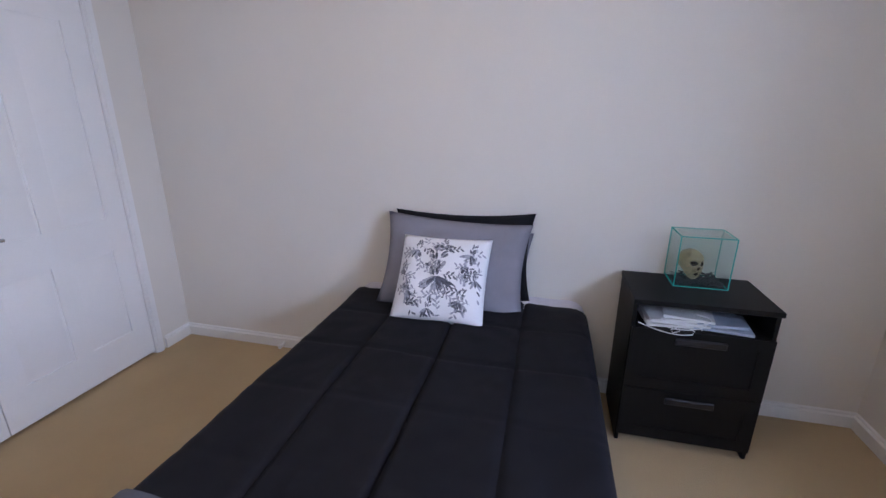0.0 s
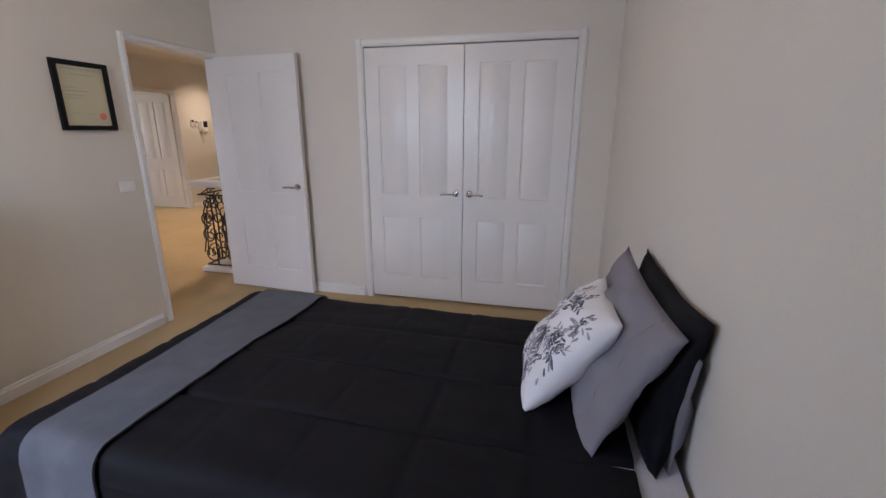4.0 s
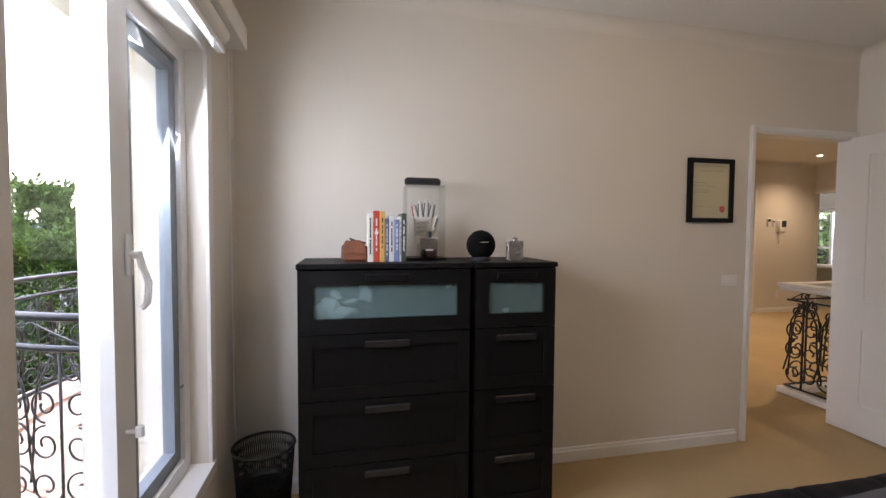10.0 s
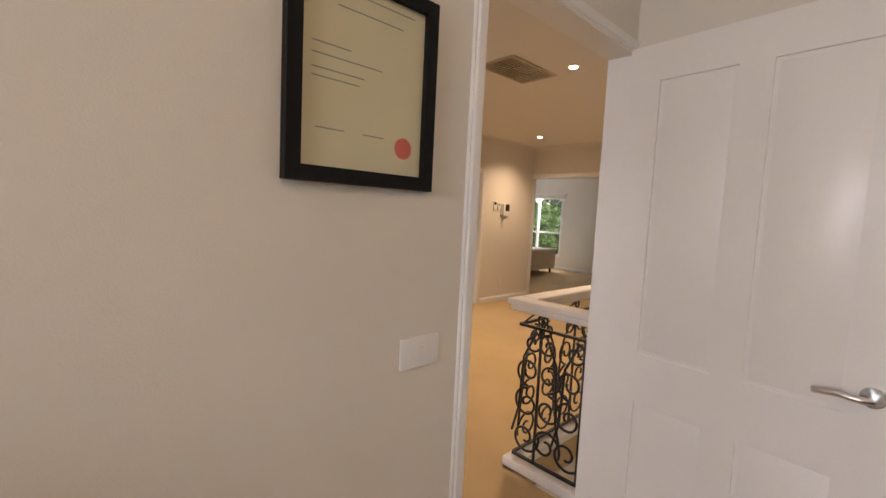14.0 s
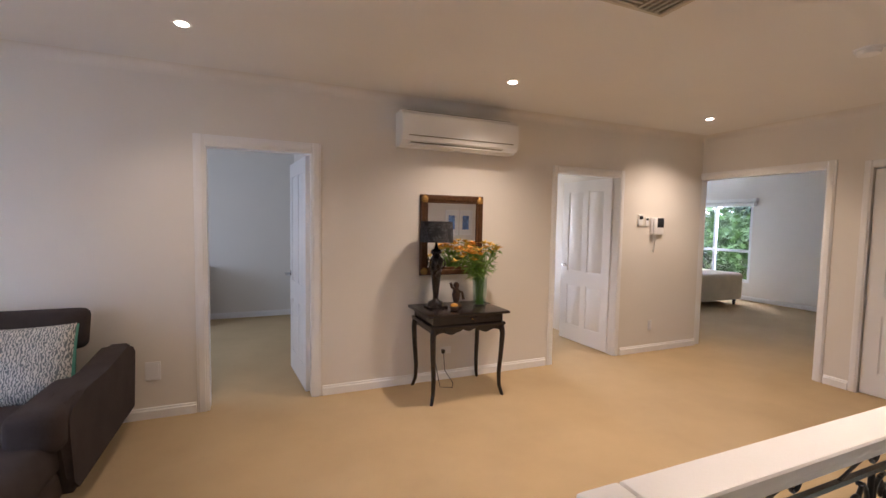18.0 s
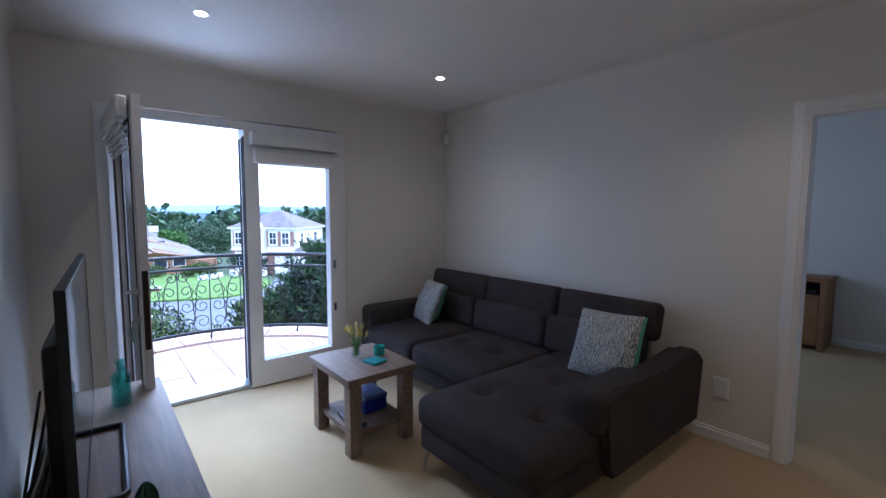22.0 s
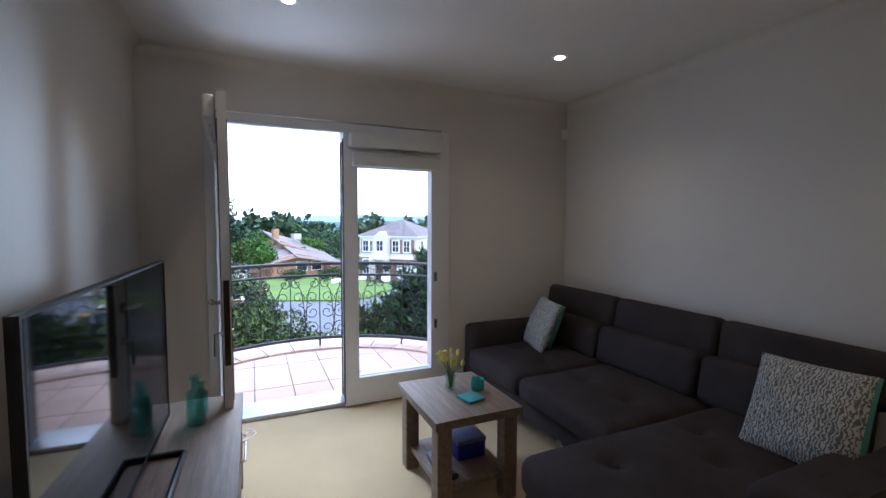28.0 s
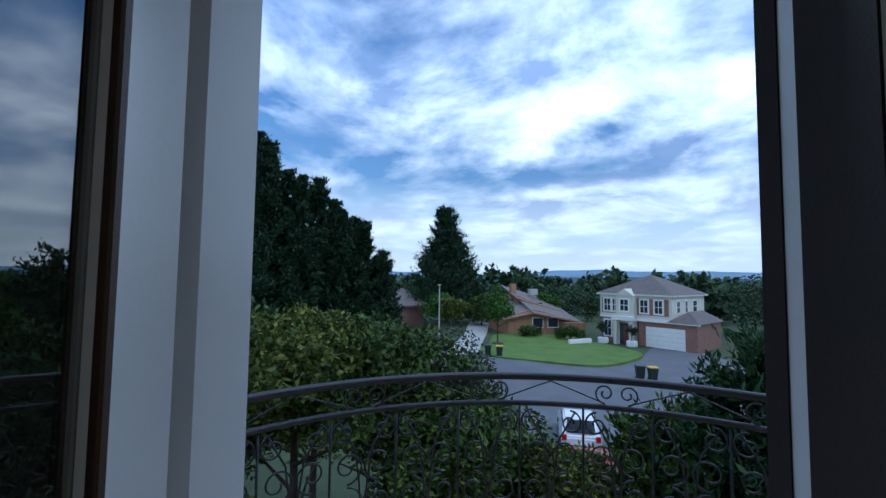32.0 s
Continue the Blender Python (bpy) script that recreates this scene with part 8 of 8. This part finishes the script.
def roof_plane(corners, t=0.22):
    """A tilted roof slab from its four corners."""
    bm = bmesh.new()
    lo = [bm.verts.new(c) for c in corners]
    hi = [bm.verts.new((c[0], c[1], c[2] + t)) for c in corners]
    for k in range(4):
        bm.faces.new((lo[k], lo[(k + 1) % 4], hi[(k + 1) % 4], hi[k]))
    bm.faces.new(lo[::-1]); bm.faces.new(hi)
    return bm


part("wall", place(bm_extrude([(-1.5, 0), (8.2, 0), (8.2, 1.9), (2.0, 3.4), (-1.5, 2.5)], 0, 8, "y"), hm2), TAN, h2, "tan brick wall")
part("wall", place(bm_extrude([(1.5, 0), (8.4, 0), (8.4, 2.6), (1.5, 5.0)], 4.2, 10, "y"), hm2), TAN, h2, "tan brick upper wall")
part("wall", place(bm_box(6.0, -1.8, 0, 8.8, 0.2, 1.7), hm2), TAN, h2, "low tan brick garden wall")
for cs4 in (((1.0, 3.6, 4.6), (9.0, 3.6, 2.3), (9.0, 10.4, 3.9), (1.0, 10.4, 6.2)), ((1.6, -0.8, 2.9), (8.8, -0.8, 1.5), (8.8, 4.1, 2.5), (1.6, 4.1, 4.3)), ((-2.4, -0.5, 2.0), (2.2, -0.5, 2.9), (2.2, 6.0, 4.2), (-2.4, 6.0, 3.3))):
    part("roof", place(roof_plane(cs4), hm2), GREYROOF, h2, "grey-brown sloping tile roof")
    a, b = cs4[0], cs4[1]
    part("fascia", place(bm_tube([(a[0], a[1] - 0.05, a[2] + 0.08), (b[0], b[1] - 0.05, b[2] + 0.08)], 0.11, 6), hm2), TAN, h2, "brown roof fascia")
part("chimney", place(bm_box(1.2, 6.2, 4, 2.0, 7.0, 6.7), hm2), TAN, h2)
part("cooling_unit", place(bm_box(4.6, 7.0, 5.0, 5.8, 8.1, 5.9, 0.05, 1), hm2), CONC, h2, "pale rooftop cooling unit")
for x in (2.0, 4.2):
    fr2 = part("window", place(bm_box(x - 0.1, -0.05, 0.9, x + 1.5, 0.0, 2.3), hm2), WINF, h2)
    part("pane", place(bm_box(x, -0.07, 1.0, x + 1.4, -0.045, 2.2), hm2), WING, fr2)
part("clerestory", place(bm_box(2.4, 4.12, 3.5, 5.2, 4.18, 4.0), hm2), WING, h2, "dark clerestory window strip")
# house among the trees further up the street
h3 = thing("house", (74, 15, -7), "house with a dark gabled roof behind trees", "house")
hm3 = Matrix.Translation((70, 9.6, -6.6)) @ pose(0, 0, 0, 0, 0, 62)
part("wall", place(bm_box(0, 0, 0, 9, 8, 3.6), hm3), BRICKR, h3)
part("gable", place(bm_extrude([(-0.4, 3.5), (9.4, 3.5), (4.5, 5.6)], 0, 8, "y"), hm3), WINF, h3, "white gable end")
for s in (0, 1):
    pr = [(-0.7, 3.4), (4.5, 5.7), (4.5, 5.95), (-0.7, 3.65)] if s == 0 else [(9.7, 3.4), (4.5, 5.7), (4.5, 5.95), (9.7, 3.65)]
    part("roof", place(bm_extrude(pr, -0.5, 8.5, "y"), hm3), ROOFT, h3, "dark grey gabled roof")


# wheelie bins, street lamp, cars
def bin_thing(x, y, lid, seed, label):
    z = -6.26
    t = thing("wheelie_bin", (x, y, z), label, "wheelie bin", "wheelie bins")
    BG = bpy.data.materials.get("dark_green_plastic") or paint("dark_green_plastic", (0.012, 0.02, 0.016), 0.6)
    bm = bmesh.new()
    lo = [bm.verts.new((x + a * 0.22, y + b * 0.24, z + 0.08)) for a, b in ((-1, -1), (1, -1), (1, 1), (-1, 1))]
    hi = [bm.verts.new((x + a * 0.29, y + b * 0.32, z + 0.98)) for a, b in ((-1, -1), (1, -1), (1, 1), (-1, 1))]
    for i in range(4):
        bm.faces.new((lo[i], lo[(i + 1) % 4], hi[(i + 1) % 4], hi[i]))
    bm.faces.new(lo[::-1]); bm.faces.new(hi)
    part("body", bm, BG, t)
    part("lid", bm_box(x - 0.33, y - 0.35, z + 0.985, x + 0.33, y + 0.35, z + 1.07, 0.02), lid, t, "lid")
    for s in (-1, 1):
        part("wheel", bm_tube([(x + 0.2, y + 0.27 * s, z + 0.1), (x + 0.2, y + 0.32 * s, z + 0.1)], 0.1, 12), BG, t)
    return t


YLID, DLID = paint("yellow_bin_lid", (0.62, 0.40, 0.02), 0.5), paint("dark_bin_lid", (0.02, 0.025, 0.022), 0.5)
bin_thing(46.2, -0.7, DLID, 1, "dark green wheelie bin at the kerb")
bin_thing(46.0, -1.8, YLID, 2, "dark wheelie bin with a yellow lid at the kerb")
bin_thing(38.6, -12.4, DLID, 3, "dark green wheelie bin on the street edge")
bin_thing(38.2, -13.2, YLID, 4, "dark wheelie bin with a yellow lid on the street edge")
sl = thing("street_lamp", (58, 5.6, -6.3), "slim grey street lamp post", "street lamp")
part("pole", bm_tube([(58, 5.6, -6.3), (58, 5.6, 0.2)], 0.09, 8, r2=0.06), CONC, sl)
part("head", bm_box(57.6, 5.45, 0.2, 58.3, 5.75, 0.38, 0.05), CONC, sl)

TYRE = paint("black_tyre", (0.012, 0.012, 0.012), 0.8)
CARGLASS = paint("dark_car_glass", (0.02, 0.025, 0.03), 0.06)
REDL = paint("red_tail_light", (0.35, 0.01, 0.01), 0.2)


def car(x, y, z, rz, col, label):
    m = pose(x, y, z, 0, 0, rz)
    t = thing("car", (x, y, z), label, "car", "parked cars")
    bodym = paint("car_paint", col, 0.22, var=0.02, scale=2)
    out = [(-2.0, 0.25), (2.0, 0.25), (2.05, 0.55), (1.95, 0.78), (1.0, 0.92), (0.35, 1.38), (-0.2, 1.48), (-1.3, 1.44), (-1.85, 0.98), (-2.02, 0.85)]
    bm = bm_extrude(out, -0.84, 0.84, "y")
    for v in bm.verts:
        if v.co.z > 1.0:
            v.co.y *= 0.80
    bmesh.ops.bevel(bm, geom=bm.edges[:], offset=0.06, segments=3, affect="EDGES", clamp_overlap=True)
    part("body", place(bm, m), bodym, t, smooth=45)
    bm = bmesh.new()
    v = [bm.verts.new(p) for p in ((-1.90, -0.60, 1.0), (-1.90, 0.60, 1.0), (-1.40, 0.55, 1.41), (-1.40, -0.55, 1.41))]
    bm.faces.new(v)
    bmesh.ops.solidify(bm, geom=bm.faces[:], thickness=0.03)
    part("rear_window", place(bm, m @ Matrix.Translation((-0.02, 0, 0.01))), CARGLASS, t)
    for s in (-1, 1):
        bm = bm_extrude([(-1.45, 1.0), (0.75, 0.98), (0.25, 1.33), (-1.2, 1.36)], 0.70 * s, 0.745 * s, "y")
        part("side_window", place(bm, m), CARGLASS, t)
        part("tail_light", place(bm_box(-2.06, 0.60 * s, 0.72, -1.93, 0.80 * s, 0.95, 0.02), m), REDL, t)
        for wx in (-1.25, 1.3):
            w = part("wheel", place(bm_tube([(wx, 0.66 * s, 0.31), (wx, 0.86 * s, 0.31)], 0.31, 18), m), TYRE, t)
            part("rim", place(bm_tube([(wx, 0.855 * s, 0.31), (wx, 0.87 * s, 0.31)], 0.19, 14), m), CHROME, w)
    part("bumper", place(bm_box(-2.1, -0.82, 0.28, -1.95, 0.82, 0.52, 0.05), m), bodym, t)
    part("number_plate", place(bm_box(-2.115, -0.2, 0.55, -2.06, 0.2, 0.66), m), WINF, t)
    return t


car(24.8, -5.15, -6.17, -6, (0.75, 0.76, 0.78), "white hatchback parked facing the street")
car(20.2, -4.7, -6.17, -4, (0.30, 0.02, 0.03), "red hatchback parked on the drive")

# trees
conifer(75, 6.7, 12.1, 7.0, 46000, 0.46, LEAF_DARK, "tall dark conifer with layered branches", 5, base=-7.5, rough=0.35, pw=1.05)
rt = random.Random(9)
for k in range(17):
    f = k / 16
    x, y = 21.5 + 6.2 * f + rt.uniform(-0.5, 0.5), 15.6 - 10.2 * f + rt.uniform(-0.3, 0.3)
    conifer(x, y, 11.8 - 8.6 * f ** 1.15 + rt.uniform(-0.5, 0.6), 2.5 - 0.7 * f, 24000, 0.21, LEAF_DARK, "dense dark cypress in a tall row", 20 + k, rough=0.55, pw=0.95)
for k, (x, y, top, r, n) in enumerate(((8.9, -4.5, 0.7, 1.7, 15000), (9.8, -6.2, 0.45, 1.6, 8000), (12.4, -8.2, 1.9, 1.9, 8000), (15.0, -9.4, 1.2, 2.2, 7000), (9.6, -3.6, -0.35, 1.5, 7000))):
    conifer(x, y, top, r, int(n * 1.8), 0.12, LEAF_CYP if k != 4 else LEAF_SHRUB, "dense dark green cypress beside the balcony", 40 + k, rough=0.3, pw=0.6)
conifer(9.8, -8.6, 2.2, 2.0, 26000, 0.13, LEAF_FRESH, "fresh green cypress beyond the balcony", 52, rough=0.3, pw=0.6)
for k, (x, y, top, r, lf, n, sz) in enumerate((
        (9.4, 2.9, 1.1, 1.5, LEAF_SHRUB, 9000, 0.13), (9.2, 1.5, 1.45, 1.4, LEAF_YELLOW, 9000, 0.12), (9.6, 0.3, 1.1, 1.4, LEAF_SHRUB, 9000, 0.12),
        (10.4, -0.4, 0.85, 1.2, LEAF_GREY, 6000, 0.09), (9.3, -0.9, 0.05, 1.3, LEAF_SHRUB, 9000, 0.12), (9.6, -2.1, -0.55, 1.2, LEAF_YELLOW, 7000, 0.11),
        (7.6, 1.0, -0.6, 1.3, LEAF_SHRUB, 8000, 0.11), (7.8, -0.6, -1.0, 1.2, LEAF_SHRUB, 7000, 0.11), (7.7, -2.0, -1.3, 1.1, LEAF_SHRUB, 6000, 0.11),
        (7.2, 2.4, -0.2, 1.2, LEAF_GREY, 6000, 0.08), (12.5, 2.6, 0.7, 1.8, LEAF_YELLOW, 7000, 0.13), (13.5, 0.4, -0.3, 1.6, LEAF_GREY, 6000, 0.12))):
    shrub(x, y, top, r, lf, int(n * 1.9), sz * 0.72, ("olive green leafy shrub below the balcony", "yellow-green leafy shrub below the balcony", "grey twiggy shrub below the balcony")[(LEAF_SHRUB, LEAF_YELLOW, LEAF_GREY).index(lf)], 60 + k)
shrub(53.5, -1.7, -0.4, 2.1, LEAF_FRESH, 4500, 0.30, "fresh green street tree on the lawn", 81, name="street_tree", cat="tree", group="street trees", base=-6.2)
for k, (x, y, top, r) in enumerate(((60.2, -5.4, -4.6, 1.0), (60.8, -6.6, -4.6, 1.0), (58.9, -9.4, -4.6, 0.9), (58.4, -10.6, -4.2, 1.1), (57.8, -11.6, -4.8, 0.7))):
    shrub(x, y, top, r, LEAF_SHRUB, 1500, 0.2, "clipped green garden hedge by the house", 90 + k, name="hedge_shrub", group="hedge", base=-6.2)
solid("garden_edging", place(bm_box(-1.6, -0.15, 0, 1.6, 0.15, 0.5, 0.03), Matrix.Translation((55.6, -11.2, -6.16)) @ pose(0, 0, 0, 0, 0, -60)), WINF, "low white masonry garden edging", "garden edging")
for k, (x, y, top, r, lf) in enumerate(((66, 6.2, -0.6, 3.0, LEAF_FRESH), (62, 4.2, -1.2, 2.0, LEAF_YELLOW), (72, 0.6, -1.0, 3.0, LEAF_SHRUB), (80, -3, 0.2, 3.6, LEAF_FRESH), (78, -12, 0.4, 3.8, LEAF_FAR), (73, -10, -0.4, 3.0, LEAF_FRESH), (84, -18, 0.5, 4.2, LEAF_FAR), (66, -36, 2.6, 5.0, LEAF_FAR), (60, -42, 3.0, 5.0, LEAF_FAR), (72, -44, 3.4, 6.0, LEAF_FAR), (52, -33, -1.2, 3.0, LEAF_SHRUB), (70, 24, 2.0, 5, LEAF_FAR), (88, 14, 0.6, 4, LEAF_FAR))):
    shrub(x, y, top, r, lf, 2600, 0.42, "leafy garden tree among the houses", 110 + k, name="garden_tree", cat="tree", group="garden trees", base=ground_z(x, y))

# the wooded valley, past counting
rng = np.random.default_rng(500)
pts = []
for k in range(560):
    d, a = 92 + 330 * rng.uniform() ** 1.3, radians(rng.uniform(-62, 42))
    x, y = d * math.cos(a), d * math.sin(a) - 4
    r = rng.uniform(3.0, 5.4)
    g = ground_z(x, y)
    pts.append(clump_points(x, y, g + r * 1.1, r, 330, rng, 12, 0.95))
solid("woodland", bmesh.new(), None, "wooded valley of many green trees", "woodland", kind="stuff")
bpy.data.objects["woodland"].data = leaves_mesh("woodland", np.concatenate(pts), 1.5, LEAF_FAR, rng, slim=0.7)
# greenery outside the far bedroom window
for k, (x, y, top, r) in enumerate(((-12.2, -8.2, 2.6, 2.2), (-12.6, -10.0, 3.0, 2.4), (-11.8, -6.4, 2.2, 1.8), (-13.5, -7.2, 3.8, 2.4))):
    shrub(x, y, top, r, LEAF_DARK if k % 2 else LEAF_FRESH, 5000, 0.2, "leafy green tree outside the far window", 140 + k, name="garden_tree", cat="tree", group="garden trees", base=-3.4)

# outer walls and eaves of this house
setting("wall_facade_lower", wall_bm("x", 4.0, 4.2, -8, 5, -3.5, -0.26), RENDERW, "cream rendered lower facade")
setting("wall_facade_side", wall_bm("x", 4.0, 4.2, 3.36, 5, -0.26, 2.73), RENDERW, "cream rendered facade")
setting("wall_facade_south", wall_bm("x", 4.0, 4.2, -8, -3.88, -0.26, 2.73), RENDERW, "cream rendered facade")
setting("facade_skin", wall_bm("x", 4.2, 4.215, -3.88, 3.36, -0.26, 2.73, [(0.46, 1.48, 0.43, 2.06), (-2.43, -0.72, 0.0, 2.21)]), RENDERW, "cream rendered facade around the openings")
setting("window_surround", wall_bm("x", 4.216, 4.31, 0.36, 1.58, 0.33, 2.16, [(0.46, 1.48, 0.43, 2.06)]), RENDERW, "cream rendered surround outside the bedroom window")
setting("eaves", bm_box(4.215, -8, 2.43, 4.65, 5, 2.56), CEIL, "pale eaves soffit above the balcony")
setting("roof", bm_extrude([(-10, 2.75), (4.7, 2.62), (4.7, 2.85), (-2.5, 5.2), (-10, 2.95)], -8.3, 5.2, "y"), ROOFT, "dark tiled roof of the house")

# balcony: round slab, tiles, iron railing
BCX, BCY, BR = 4.10, -1.50, 1.72
arc = [(BCX + 0.115, BCY + 1.93)] + [(BCX + 0.115 + (1.93 - 0.0) * math.sin(a * math.pi / 40), BCY + 1.93 * math.cos(a * math.pi / 40)) for a in range(41)]
setting("balcony_slab", bm_extrude(arc[1:], -0.30, -0.022, "z"), GROUT, "round concrete balcony slab")


def clip_to_circle(poly, r):
    """The part of a convex polygon inside the round edge of the terrace."""
    n = 48
    for k in range(n):
        a0 = k * math.tau / n
        nx, ny = math.cos(a0 + math.pi / n), math.sin(a0 + math.pi / n)
        lim = r * math.cos(math.pi / n)
        out = []
        for i in range(len(poly)):
            p, q = poly[i], poly[(i + 1) % len(poly)]
            dp, dq = p[0] * nx + p[1] * ny - lim, q[0] * nx + q[1] * ny - lim
            if dp <= 0:
                out.append(p)
            if dp * dq < 0:
                t = dp / (dp - dq)
                out.append((p[0] + (q[0] - p[0]) * t, p[1] + (q[1] - p[1]) * t))
        poly = out
        if len(poly) < 3:
            return []
    return poly


terrace = thing("terrace_tiles", (5.0, -1.5, -0.02), "pink terracotta balcony tiles with grey joints", "floor tiles", kind="structure")
for i in range(6):
    for j in range(-6, 6):
        x0, y0 = -0.131 + i * 0.328, 0.244 + j * 0.319
        poly = clip_to_circle([(max(0.125, x0 + 0.004), y0 + 0.004), (x0 + 0.324, y0 + 0.004), (x0 + 0.324, y0 + 0.315), (max(0.125, x0 + 0.004), y0 + 0.315)], 1.53)
        if len(poly) > 2:
            part("tile", bm_extrude([(BCX + u, BCY + v) for u, v in poly], -0.021, -0.004 + 0.001 * ((i * 7 + j * 3) % 3), "z"), TILE, terrace)
for k in range(17):
    a0, a1 = -math.pi / 2 + (k + 0.02) * math.pi / 17, -math.pi / 2 + (k + 0.98) * math.pi / 17
    ring = [(1.538 * math.cos(a0 + (a1 - a0) * s / 4), 1.538 * math.sin(a0 + (a1 - a0) * s / 4)) for s in range(5)] + [(1.95 * math.cos(a1 + (a0 - a1) * s / 4), 1.95 * math.sin(a1 + (a0 - a1) * s / 4)) for s in range(5)]
    part("tile", bm_extrude([(BCX + 0.02 + max(u, 0.10), BCY + v) for u, v in ring], -0.021, 0.012, "z"), TILE, terrace)

br = thing("balcony_railing", (5.8, -1.5, 0), "curved black wrought iron balcony railing with scrolls", "railing")


def on_arc(u, z, r=BR):
    a = u / r
    return Vector((BCX + r * math.cos(a), BCY + r * math.sin(a), z))


half = BR * math.pi / 2 - 0.08
full = [k / 48 * 2 * half - half for k in range(49)]
for nm, z, rad in (("top_rail", 0.985, 0.020), ("middle_rail", 0.845, 0.015), ("bottom_rail", 0.095, 0.020)):
    part(nm, bm_tube([on_arc(u, z) for u in full], rad, 8), IRON, br, smooth=60)
units = 16
uw = 2 * half / units
for k in range(units):
    u = -half + uw * (k + 0.5)
    scroll_unit(on_arc, u, uw, 0.10, 0.84, br, 0.0052)
    if k % 2 == 0:
        for s in (1, -1):
            part("curl", bm_tube([on_arc(a, b) for a, b in spiral(u + uw / 2 + s * 0.055, 0.915, 0.052, 1.4, -math.pi / 2, s)], 0.005, 6), IRON, br, smooth=180)
            part("tie_bar", bm_tube([on_arc(u + uw / 2 + s * (0.07 + 0.27 * q / 5), 0.868 + 0.10 * q / 5) for q in range(6)], 0.004, 6), IRON, br)
    if k % 3 == 1:
        part("foot", bm_tube([on_arc(u, 0.0), on_arc(u, 0.09)], 0.011, 8), IRON, br)
